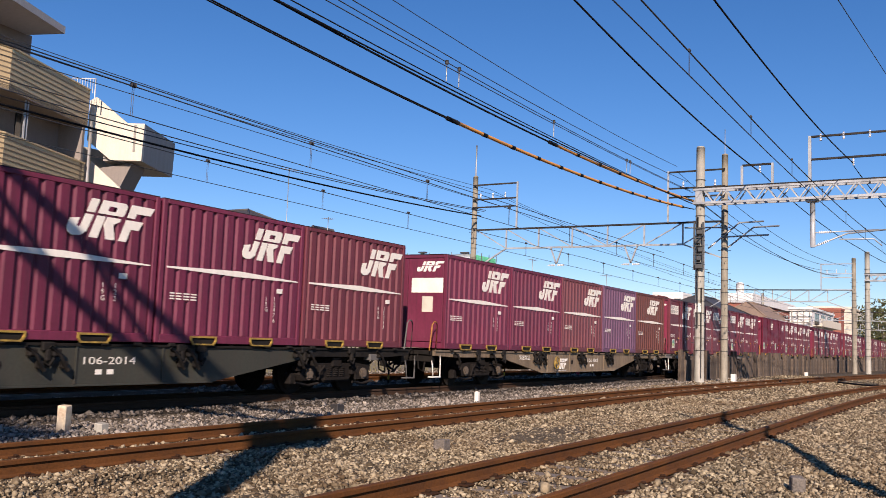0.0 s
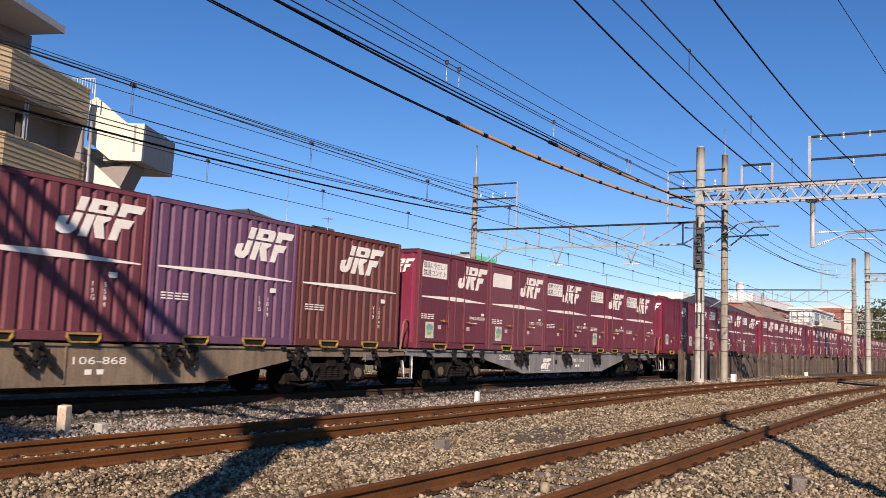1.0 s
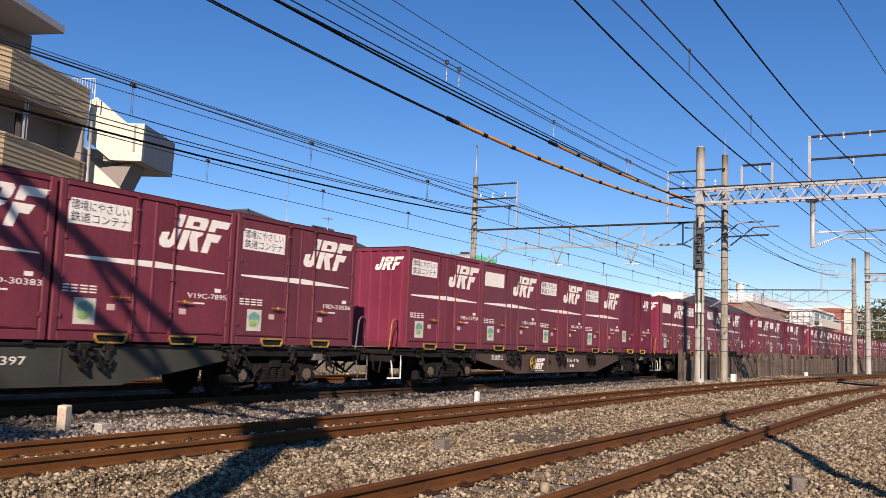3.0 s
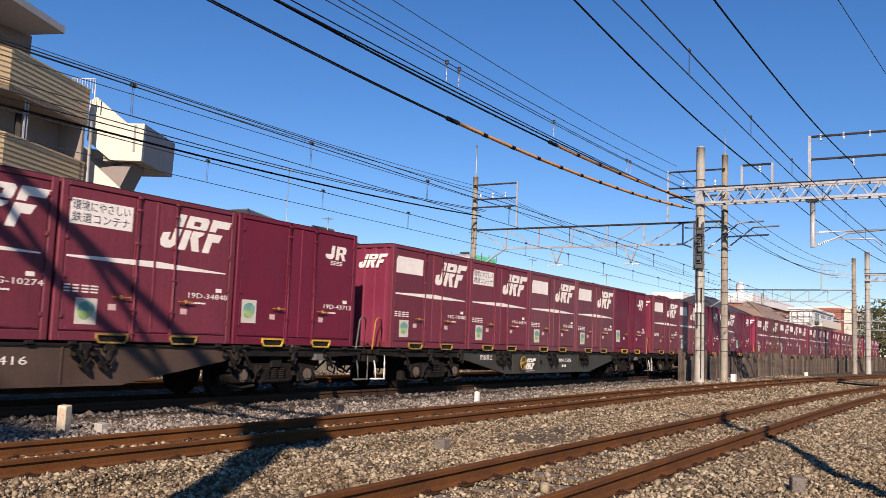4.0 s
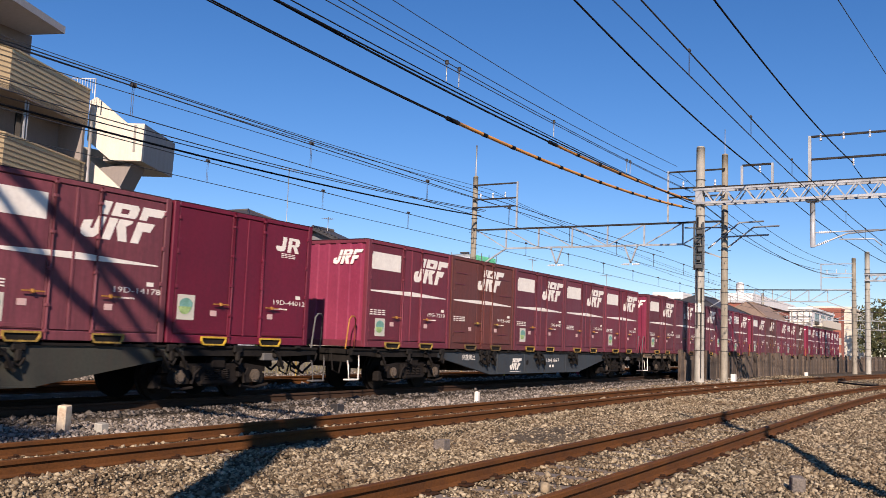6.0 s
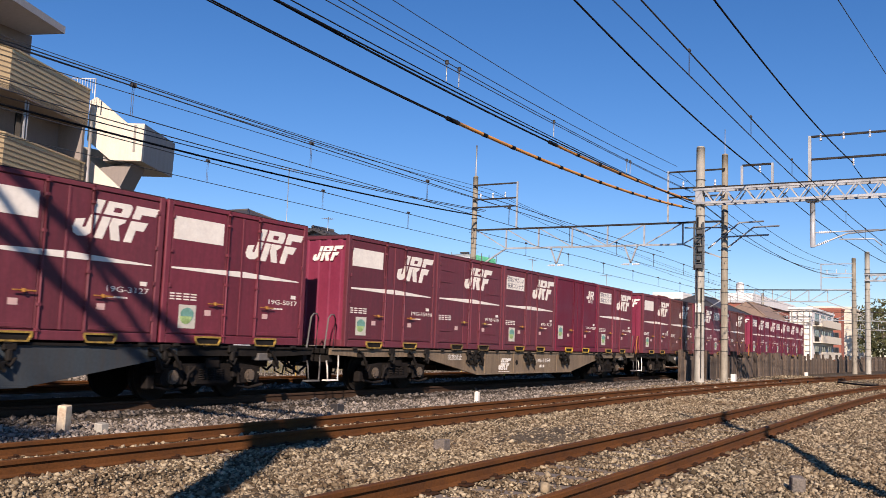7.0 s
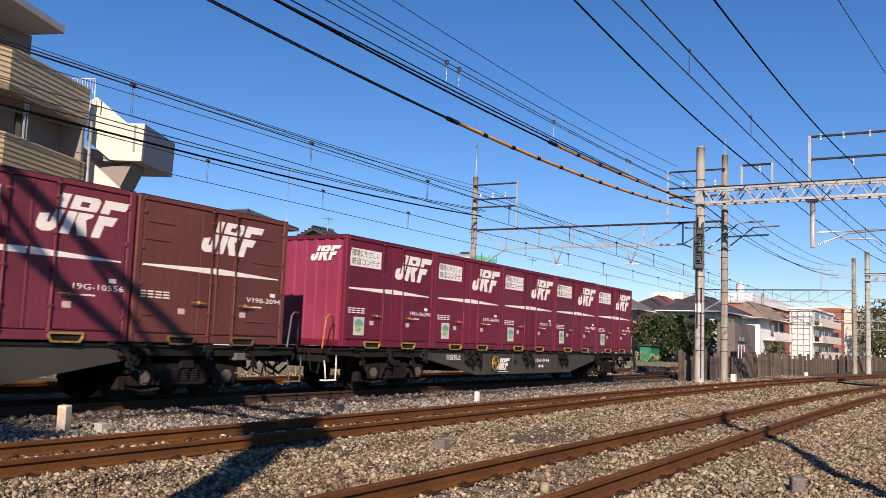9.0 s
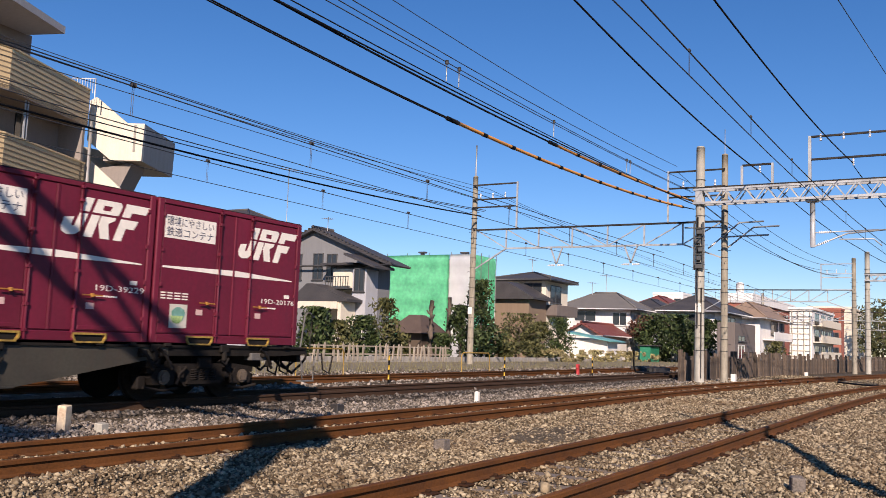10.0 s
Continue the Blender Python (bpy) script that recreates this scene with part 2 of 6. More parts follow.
M_OLDYELLOW = mat("grimy_yellow_paint", (0.16, 0.10, 0.03), rough=0.7, var=0.4, scale=6, fine=30, bump=0.03, dirt=(0.03, 0.02, 0.015), dirt_amount=0.8, dirt_scale=6)
M_FENCE = mat("bleached_sleeper_wood", (0.098, 0.073, 0.053), rough=0.95, var=0.5, scale=5, fine=35, bump=0.6, dirt=(0.04, 0.03, 0.022),
              dirt_amount=0.8, dirt_scale=2.5, streak=True, rand=0.55)
M_RACK = mat("grey_equipment_rack", (0.075, 0.08, 0.078), rough=0.6, var=0.2, dirt=(0.06, 0.05, 0.04), dirt_amount=0.5)

# ---------------------------------------------------------------- ground and tracks
def bend2(x):
    return 0.0 if x < 20 else 0.0013 * (x - 20) ** 2 if x < 60 else 2.08 + 0.085 * (x - 60)


def bend3(x):
    return 0.0 if x < 18 else 0.0017 * (x - 18) ** 2 if x < 60 else 3.0 + 0.115 * (x - 60)


TRACKS = {  # centre line y, rail top z, bend, gauge
    0: (5.35, 0.0, lambda x: 0.0, 1.132), 1: (1.225, 0.0, lambda x: 0.0, 1.132),
    2: (-3.67, 0.0, bend2, 1.10), 3: (-8.46, 0.12, bend3, 1.24)}


def ground_z(x, y):
    b = bend2(x)
    z = -0.22
    for k, (yc, zr, f, g) in TRACKS.items():
        d = abs(y - (yc - f(x)))
        top = zr - 0.165
        z = max(z, top - max(0.0, d - 1.15) * 0.30 if d < 3 else z)
    if y < -9.6 - bend3(x):
        z = max(z, -0.09)
    if y > 8.0:
        z = max(z, -0.22 + min(1, (y - 8.0) / 3) * 0.2)
    return z


def build_ground():
    xs = sorted(set([-3000, -1200, -400, -150, -60, -30] + [-20 + 0.5 * i for i in range(161)] + [60 + 3 * i for i in range(30)] +
                    [150, 180, 230, 300, 450, 700, 1200, 3000]))
    ys = sorted(set([-3000, -1000, -300, -100, -50, -30, -20] + [-16 + 0.25 * i for i in range(121)] +
                    [15, 17, 20, 30, 60, 120, 300, 1000, 3000]))
    bm = bmesh.new()
    grid = [[bm.verts.new((x, y, ground_z(x, y) + (noise.noise((x * 0.6, y * 0.6, 3.0)) * 0.03 if abs(x) < 80 and abs(y) < 20 else 0)))
             for y in ys] for x in xs]
    for a, b in zip(grid, grid[1:]):
        for i in range(len(ys) - 1):
            f = bm.faces.new((a[i], b[i], b[i + 1], a[i + 1]))
            f.smooth = True
            yc = (ys[i] + ys[i + 1]) / 2
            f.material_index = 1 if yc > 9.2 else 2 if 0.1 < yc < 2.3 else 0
    dirt = mat("bare_earth", (0.20, 0.16, 0.11), rough=0.95, var=0.35, scale=0.8, fine=12, bump=0.5, tint=(0.15, 0.14, 0.09))
    # bed strip between the freight rails, darkened for oil and for shade
    oil = mat("oily_shaded_ballast_bed", (0.045, 0.037, 0.029), rough=0.95, var=0.5, scale=2.0, fine=42, bump=1.0, spec=0.1)
    solid("ground", bm, [M_BED, dirt, oil], "brown railway ballast bed and bare earth", "ground", kind="structure")


build_ground()

RAIL_PROFILE = [(-0.0635, -0.153), (0.0635, -0.153), (0.0635, -0.142), (0.012, -0.126), (0.0085, -0.05), (0.0325, -0.040),
                (0.0325, -0.006), (0.027, 0.0), (-0.027, 0.0), (-0.0325, -0.006), (-0.0325, -0.040), (-0.0085, -0.05),
                (-0.012, -0.126), (-0.0635, -0.142)]


def build_tracks():
    for k, (yc, zr, bend, gauge) in TRACKS.items():
        xs = [-40 + 2.0 * i for i in range(90)] + [145, 170, 210, 260, 340, 450, 700]
        tr = thing("railway_track", {0: "railway track of rusty rails beyond the freight line", 1: "railway track of steel rails under the freight train",
                                     2: "rusty brown railway track curving away on ballast",
                                     3: "railway track with bright worn rail heads on ballast"}[k], "track", "railway tracks", kind="structure")
        for s in (-1, 1):
            bm = bmesh.new()
            sweep(bm, RAIL_PROFILE, [(x, yc - bend(x) + s * gauge / 2, zr) for x in xs])
            bm.normal_update()
            for f in bm.faces:
                if f.normal.z > 0.8 and f.calc_center_median().z > zr - 0.003:
                    f.material_index = 1
            part("rail", bm, [M_RAIL_OIL_SHADE if k == 1 else M_RAIL, M_RAILTOP if k in (1, 3) else M_RAILTOP_DULL], tr)
        bm = bmesh.new()
        bx(bm, -0.1, 0.1, -1.0, 1.0, -0.12, 0.0, 0.015)
        sl = mesh_of("sleeper", bm, M_SLEEPER)
        bm = bmesh.new()
        bx(bm, -0.075, 0.075, 0.03, 0.15, -0.006, 0.014, 0.005)
        bx(bm, -0.02, 0.02, 0.055, 0.10, 0.012, 0.035, 0.006)
        clip = mesh_of("rail_clip", bm, M_CLIP)
        n = 110 if k in (2, 3) else 90
        for i in range(n):
            x = 1.0 + i * 0.6
            y = yc - bend(x)
            o = part("sleeper", sl, None, tr)
            o.matrix_basis = pose(x, y, zr - 0.158 + RNG.uniform(-0.006, 0.004), 0, 0, RNG.uniform(-1, 1))
            if k in (2, 3) and i < 62:
                for s in (-1, 1):
                    for t in (-1, 1):
                        c = part("rail_clip", clip, None, tr)
                        c.matrix_basis = pose(x, y + s * gauge / 2, zr - 0.15, 0, 0, 0 if t > 0 else 180)


build_tracks()


def build_stones(name, label, count, region, size, material, seed, skip=True):
    """Loose angular ballast stones, joined."""
    r = np.random.RandomState(seed)
    xs = r.uniform(region[0], region[1], count * 5)
    ys = r.uniform(region[2], region[3], count * 5)
    dist = np.hypot(xs, ys + 11.85)
    az = np.arctan2(ys + 11.85, xs)
    keep = (az > 0.05) & (az < 1.06)
    keep &= r.uniform(0, 1, count * 5) < np.clip(14.0 / np.maximum(dist, 6), 0.12, 1.0) ** 0.9
    pts = []
    for x, y in zip(xs[keep], ys[keep]):
        ok, rise = True, 0.0
        for k, (yc, zr, f, g) in TRACKS.items():
            d = abs(y - (yc - f(x)))
            if abs(d - g / 2) < 0.095:
                ok = False
            if d < g / 2 - 0.09:
                rise = 0.004
                if k == 3 and abs((x - 0.7) % 0.6 - 0.3) < 0.13 and (x * 7.3 + y * 3.1) % 1 < 0.8:
                    ok = False
        if ok:
            pts.append((x, y, ground_z(x, y) + rise))
        if len(pts) >= count:
            break
    pts = np.array(pts)
    n = len(pts)
    base = np.array([(1, 0, 0), (-1, 0, 0), (0, 1, 0), (0, -1, 0), (0, 0, 1), (0, 0, -1), (0.62, 0.62, 0.5), (-0.6, -0.62, 0.45)], float)
    tri = np.array([(0, 6, 4), (0, 2, 6), (6, 2, 4), (2, 1, 4), (1, 7, 4), (1, 3, 7), (7, 3, 4), (3, 0, 4), (2, 0, 5), (1, 2, 5), (3, 1, 5), (0, 3, 5)])
    v = base[None] * (1 + r.uniform(-0.42, 0.42, (n, 8, 3)))
    sz = size * np.exp(r.normal(0, 0.36, n))
    v = v * sz[:, None, None] * np.stack([r.uniform(0.8, 1.35, n), r.uniform(0.7, 1.1, n), r.uniform(0.45, 0.95, n)], 1)[:, None, :]
    a, b = r.uniform(0, 6.28, n), r.normal(0, 0.75, n)
    ca, sa, cb, sb = np.cos(a), np.sin(a), np.cos(b), np.sin(b)
    x1 = v[:, :, 0]
    y1 = v[:, :, 1] * cb[:, None] - v[:, :, 2] * sb[:, None]
    z1 = v[:, :, 1] * sb[:, None] + v[:, :, 2] * cb[:, None]
    v = np.stack([x1 * ca[:, None] - y1 * sa[:, None], x1 * sa[:, None] + y1 * ca[:, None], z1], 2)
    v += pts[:, None, :]
    v[:, :, 2] += (sz * r.uniform(-0.1, 0.55, n))[:, None]
    me = bpy.data.meshes.new(name)
    me.vertices.add(n * 8)
    me.vertices.foreach_set("co", v.reshape(-1))
    idx = (tri[None] + 8 * np.arange(n)[:, None, None]).reshape(-1)
    me.loops.add(len(idx))
    me.loops.foreach_set("vertex_index", idx.astype(np.int32))
    me.polygons.add(len(idx) // 3)
    me.polygons.foreach_set("loop_start", np.arange(0, len(idx), 3, dtype=np.int32))
    me.update(calc_edges=True)
    me.validate()
    me.materials.append(material)
    tagged(new(name, me), label, "ballast", kind="stuff")


build_stones("ballast_stones", "loose brown and beige crushed ballast stones", 150000, (3.2, 27, -11.5, -2.4), 0.0170, M_STONE, 1)
build_stones("ballast_stones", "loose brown crushed ballast stones farther along the tracks", 34000, (24, 62, -11, -1.0), 0.029, M_STONE, 2)
build_stones("grey_ballast_stones", "grey crushed ballast stones along the freight line", 26000, (5.5, 50, -2.6, -0.1), 0.024, M_STONE_GREY, 3)
build_stones("oily_ballast_stones", "crushed ballast stones between the freight rails, darkened for oil and train shade", 15000, (5.5, 50, -0.1, 2.5), 0.026, M_STONE_OIL_SHADE, 5)
build_stones("grey_ballast_stones", "grey crushed ballast stones beside the freight line", 8000, (5.5, 50, 2.5, 4.0), 0.026, M_STONE_GREY, 6)
build_stones("grey_ballast_stones", "grey crushed ballast stones between the far tracks", 12000, (15, 75, 3.5, 9.5), 0.042, M_STONE_GREY, 4)

# ---------------------------------------------------------------- freight train
PITCH = 3.78
DECK = 1.02
MOVERS = []  # (thing, x at the start, y, z)


def flat(name, polys, y, material, parent, label="", axis="y", t=0.003):
    """Painted or stuck-on shapes: thin plates standing proud of a side (facing -y) or an end (facing -x)."""
    bm = bmesh.new()
    for poly in polys:
        prism(bm, poly, axis, y - t, y + t)
    return part(name, bm, material, parent, label)


def rect(u0, u1, v0, v1):
    return [(u0, v0), (u1, v0), (u1, v1), (u0, v1)]


def slanted(pieces, u0, v0, w, h, lean=0.14):
    return [[(u0 + (u * (1 - lean) + lean * v) * w, v0 + v * h) for u, v in pc] for pc in pieces]


EMBLEM = [  # slit letter-like blocks: hook, upright with a bowl and a leg, flag
    [(0.0, 0.20), (0.03, 0.07), (0.10, 0.0), (0.20, 0.02), (0.255, 0.14), (0.265, 0.58), (0.16, 0.58), (0.155, 0.26), (0.13, 0.22), (0.11, 0.26), (0.11, 0.46), (0.0, 0.42)],
    [(0.16, 0.64), (0.265, 0.64), (0.265, 1.0), (0.16, 1.0)],
    [(0.31, 0.0), (0.42, 0.0), (0.42, 0.58), (0.31, 0.58)],
    [(0.44, 0.36), (0.53, 0.0), (0.65, 0.0), (0.56, 0.40), (0.63, 0.50), (0.63, 0.58), (0.44, 0.58)],
    [(0.31, 0.64), (0.42, 0.64), (0.42, 1.0), (0.31, 1.0)],
    [(0.42, 0.86), (0.53, 0.86), (0.53, 1.0), (0.42, 1.0)],
    [(0.42, 0.64), (0.53, 0.64), (0.53, 0.73), (0.42, 0.73)],
    [(0.53, 0.64), (0.64, 0.64), (0.655, 0.72), (0.655, 0.92), (0.62, 1.0), (0.53, 1.0)],
    [(0.70, 0.0), (0.81, 0.0), (0.81, 0.58), (0.70, 0.58)],
    [(0.81, 0.34), (0.92, 0.34), (0.945, 0.58), (0.81, 0.58)],
    [(0.70, 0.64), (0.81, 0.64), (0.81, 0.78), (0.70, 0.78)],
    [(0.70, 0.78), (1.01, 0.78), (1.03, 1.0), (0.70, 1.0)]]
SMALL_EMBLEM = [[(0.0, 0.2), (0.06, 0.05), (0.2, 0.0), (0.34, 0.05), (0.40, 0.2), (0.40, 1.0), (0.25, 1.0), (0.25, 0.36), (0.0, 0.36)],
                [(0.50, 0.0), (0.65, 0.0), (0.65, 1.0), (0.50, 1.0)], [(0.65, 0.82), (0.80, 0.82), (0.80, 1.0), (0.65, 1.0)],
                [(0.65, 0.40), (0.80, 0.40), (0.80, 0.56), (0.65, 0.56)], [(0.80, 0.40), (0.92, 0.46), (0.98, 0.6), (0.98, 0.86), (0.90, 1.0), (0.80, 1.0)],
                [(0.72, 0.40), (0.88, 0.42), (1.0, 0.0), (0.84, 0.0)]]
BARS4 = [rect(a, a + w, v, v + 0.2) for a, w in ((0.0, 0.17), (0.24, 0.19), (0.51, 0.22), (0.79, 0.22)) for v in (0.0, 0.4, 0.8)]


def lettering(name, text, height, material, parent, at, label="", width=None):
    """Lettering in the built-in font as a thin mesh, lying in the x-z plane and facing -y."""
    cu = bpy.data.curves.new(name, "FONT")
    cu.body, cu.size, cu.extrude = text, height * 1.38, 0.001
    cu.resolution_u = 2
    tmp = bpy.data.objects.new(name, cu)
    me = bpy.data.meshes.new_from_object(tmp)
    bpy.data.objects.remove(tmp)
    if len(me.vertices) and width:
        xs = [v.co.x for v in me.vertices]
        k = width / max(max(xs) - min(xs), 1e-3)
        x0 = min(xs)
        for v in me.vertices:
            v.co.x = (v.co.x - x0) * k
    me.name = name
    me.materials.clear()
    me.materials.append(material)
    ob = part(name, me, None, parent, label)
    ob.matrix_basis = pose(*at, 90, 0, 0)
    return ob


def box_part(th, name, color, *dims, bevel=0.012):
    """A bevelled box as a part of a container, its mesh shared by all of that paint."""
    def make():
        bm = bmesh.new()
        bx(bm, *dims, bevel)
        return mesh_of(name, bm, color)
    return part(name, shared((name, color.name, dims), make), None, th)


def profile_part(th, name, color, key, poly, axis, a, b):
    def make():
        bm = bmesh.new()
        prism(bm, poly, axis, a, b)
        return mesh_of(name, bm, color)
    return part(name, shared((name, color.name, key), make), None, th)


def frame_parts(th, color, post, core):
    """Core box, corner posts and rails common to all containers."""
    box_part(th, "body", color, *core, bevel=0)
    for x0, x1 in ((0.03, 0.03 + post), (3.75 - post, 3.75)):
        for y0, y1 in ((0.0, 0.10), (2.35, 2.45)):
            box_part(th, "corner_post", color, x0, x1, y0, y1, 0.0, 2.46)
    for y0, y1 in ((0.003, 0.09), (2.36, 2.447)):
        for z0, z1 in ((0.0, 0.147), (2.38, 2.46)):
            box_part(th, "side_rail", color, 0.03 + post, 3.75 - post, y0, y1, z0, z1, bevel=0.01)
    for x0, x1 in ((0.035, 0.10), (3.68, 3.745)):
        for z0, z1 in ((0.0, 0.15), (2.38, 2.46)):
            box_part(th, "end_rail", color, x0, x1, 0.10, 2.35, z0, z1, bevel=0.01)


def smooth_container_body(th, color):
    frame_parts(th, color, 0.12, (0.078, 3.702, 0.037, 2.413, 0.10, 2.42))
    poly = [(0.10, 0.082), (2.35, 0.082)]
    for i in reversed(range(7)):
        y = 0.28 + i * 0.315
        poly += [(y + 0.075, 0.072), (y + 0.05, 0.040), (y - 0.05, 0.040), (y - 0.075, 0.072)]
    # ribbed end walls; the head one takes the paint brightened for sun
    profile_part(th, "end_wall", M_END_SUNLIT if color is not M_BROWN else color, "head", [(v, u) for u, v in poly], "z", 0.15, 2.38)
    profile_part(th, "end_wall", color, "tail", [(3.78 - v, u) for u, v in poly], "z", 0.15, 2.38)
    for x in (0.155, 3.595):
        for z in (0.35, 0.95, 1.55, 2.15):
            box_part(th, "hinge", color, x, x + 0.05, -0.006, 0.03, z, z + 0.07, bevel=0.006)


def ribbed_container_body(th, color):
    frame_parts(th, color, 0.10, (0.08, 3.70, 0.062, 2.388, 0.10, 2.42))
    n, p = 13, 3.52 / 13
    for side in (0, 1):
        poly = []
        for i in range(n):
            x = 0.13 + i * p
            poly += [(x, 0.054), (x + 0.055, 0.054), (x + 0.085, 0.012), (x + p - 0.035, 0.012)]
        poly += [(3.65, 0.054), (3.65, 0.07), (0.13, 0.07)]
        if side:
            poly = [(q, 2.45 - w) for q, w in poly]
        profile_part(th, "corrugated_wall", color, side, poly, "z", 0.15, 2.385)
    for x0, x1 in ((0.046, 0.085), (3.695, 3.734)):
        for y0, y1 in ((0.12, 1.215), (1.235, 2.33)):
            box_part(th, "end_door", color, x0, x1, y0, y1, 0.17, 2.37, bevel=0.008)


def roof_mesh(ribbed):
    bm = bmesh.new()
    n = 13 if ribbed else 9
    poly = [(0.045, 2.462), (3.735, 2.462), (3.735, 2.48)]
    for i in reversed(range(n)):
        x = 0.22 + i * (3.34 / (n - 1))
        poly += [(x + 0.08, 2.48), (x + 0.06, 2.50), (x - 0.06, 2.50), (x - 0.08, 2.48)]
    poly.append((0.045, 2.48))
    prism(bm, poly, "y", 0.14, 2.31)
    bx(bm, 0.045, 3.735, 0.006, 2.444, 2.461, 2.474)
    return mesh_of("roof", bm, M_ROOFDARK)


def pocket_mesh():
    """A fork pocket: a black block for the throat's shade inside a six-sided painted rim that stands proud of the
    bottom rail.
    """
    bm = bmesh.new()
    bx(bm, 0.02, 0.54, -0.004, 0.06, -0.01, 0.118, 0, 1)
    rim = [(-0.03, 0.145), (0.59, 0.145), (0.59, 0.06), (0.53, -0.015), (0.03, -0.015), (-0.03, 0.06)]
    hole = [(0.0, 0.112), (0.56, 0.112), (0.56, 0.07), (0.515, 0.012), (0.045, 0.012), (0.0, 0.07)]
    for k in range(6):
        q = (k + 1) % 6
        prism(bm, [rim[k], rim[q], hole[q], hole[k]], "y", -0.03, 0.01)
    return bm


MESH = {}


def shared(key, make):
    if key not in MESH:
        MESH[key] = make()
    return MESH[key]


def container(style, color, panel, number, sticker, tone):
    """One twelve-foot freight container, base at z = 0."""
    ribbed = style == "ribbed"
    words = {"ribbed": "ribbed %s freight container with faded white markings", "plain": "clean %s steel freight container with a small white emblem",
             "vent": "dull %s ventilated freight container with white stripe", "door": "%s side-door container with white emblem, stripe"}[style] % tone
    if panel == "blank":
        words += " and blank panel"
    elif panel == "words":
        words += " and lettered panel"
    th = thing("freight_container", words, "container", "containers on the freight train")
    (ribbed_container_body if ribbed else smooth_container_body)(th, color)
    part("roof", shared(("roof", ribbed), lambda: roof_mesh(ribbed)), None, th, "dark weathered roof")
    old = ribbed or style == "vent"
    rim = M_YELLOW if style == "plain" else M_OLDYELLOW if style == "vent" else M_DULLYELLOW
    pk = shared(("pocket", rim.name), lambda: mesh_of("fork_pocket", pocket_mesh(), rim, M_BLACK))
    for x in (0.84, 2.33):
        part("fork_pocket", pk, None, th, "yellow-edged fork pocket").location = (x, 0, -0.012)
    front = 0.010 if ribbed else 0.0155
    if not ribbed:
        for a, b in ((0.17, 1.445), (1.46, 1.860), (1.920, 2.285), (2.30, 3.61)):
            def panel_mesh():
                bm = bmesh.new()
                bx(bm, a, b, 0.0165, 0.037, 0.165, 2.365, 0.006)
                if b - a > 0.7:
                    bx(bm, a + 0.10, b - 0.10, 0.0105, 0.02, 0.06 + 0.12, 0.24, 0.004)
                return mesh_of("door_panel", bm, color)
            part("door_panel", shared(("door_panel", color.name, a), panel_mesh), None, th)
        def post():
            bm = bmesh.new()
            bx(bm, 1.865, 1.915, 0.004, 0.036, 0.16, 2.37, 0.006)
            return mesh_of("door_seam", bm, color)
        part("door_seam", shared(("seam", color.name), post), None, th)
        rods = (1.50, 2.31) if style != "vent" else (1.72, 2.33)
        def rod():
            bm = bmesh.new()
            tube(bm, [(0, -0.012, 0.02), (0, -0.012, 2.44)], 0.016, 6)
            for z in (0.12, 0.5, 1.05, 1.6, 2.15, 2.36):
                bx(bm, -0.035, 0.035, -0.03, 0.02, z, z + 0.05, 0.006)
            return mesh_of("lock_rod", bm, color)
        def handle():
            bm = bmesh.new()
            bx(bm, -0.46, -0.08, -0.045, -0.03, 0.705, 0.728, 0.004)
            bx(bm, -0.30, -0.25, -0.055, -0.01, 0.685, 0.748, 0.008)
            return mesh_of("door_handle", bm, M_ORANGEBAR if not old else M_DULLYELLOW)
        for i, x in enumerate(rods):
            part("lock_rod", shared(("rod", color.name), rod), None, th).location.x = x
            h = part("door_handle", shared(("handle", old), handle), None, th, "yellow door handle")
            h.location.x = x + (0.0 if i == 0 else 0.56)
        def tags():
            bm = bmesh.new()
            prism(bm, rect(0.0, 0.15, 0.50, 0.60), "y", front - 0.004, front + 0.002)
            return mesh_of("paper_tag", bm, M_PINKTAG)
        for x in (1.02, 2.52):
            part("paper_tag", shared("tags", tags), None, th, "pale paper tag").location.x = x
    if style in ("ribbed", "door"):
        flat("emblem", slanted(EMBLEM, 1.35 if color is M_BROWN or number in ("V19C-2899", "V19C-1326") else 1.93, 1.62, 1.66, 0.62), front, M_WHITE, th, "white painted emblem")
    elif style == "vent":
        flat("emblem", slanted(EMBLEM, 1.42, 1.64, 1.6, 0.60), front, M_WHITE, th, "white painted emblem")
        bm = bmesh.new()
        for u0, u1, z in ((0.25, 0.85, 2.02), (0.2, 0.75, 1.72), (2.75, 3.4, 2.02), (2.8, 3.5, 1.55), (0.25, 0.8, 0.45), (2.7, 3.3, 0.42)):
            bx(bm, u0, u1, front - 0.012, front, z, z + 0.025, 0.004)
        part("vent_louvre", bm, M_DARKM, th)
    else:
        flat("emblem", slanted(SMALL_EMBLEM, 2.66, 1.86, 0.74, 0.30, 0.06), front, M_WHITE, th, "small white emblem")
        flat("lettering", slanted(BARS4, 2.84, 1.745, 0.40, 0.085, 0.0), front, M_WHITE, th)
    if style != "plain":
        u1 = 3.62 if ribbed else 3.54
        flat("stripe", [[(0.2, 1.285), (1.9, 1.255), (u1, 1.275), (u1, 1.295), (1.95, 1.365), (0.2, 1.315)]], front, M_WHITE, th, "tapered white stripe")
        flat("lettering", slanted(BARS4, 0.30 if ribbed else 0.20, 0.75, 0.60, 0.12, 0.0), front, M_WHITE, th)
    if panel:
        p = flat("panel", [rect(0.2, 1.38, 1.80, 2.20)], front, M_WHITE, th, "white sign panel")
        if panel == "words":
            lettering("lettering", "環境にやさしい", 0.125, M_INK, p, (0.24, front - 0.005, 2.035), width=1.08)
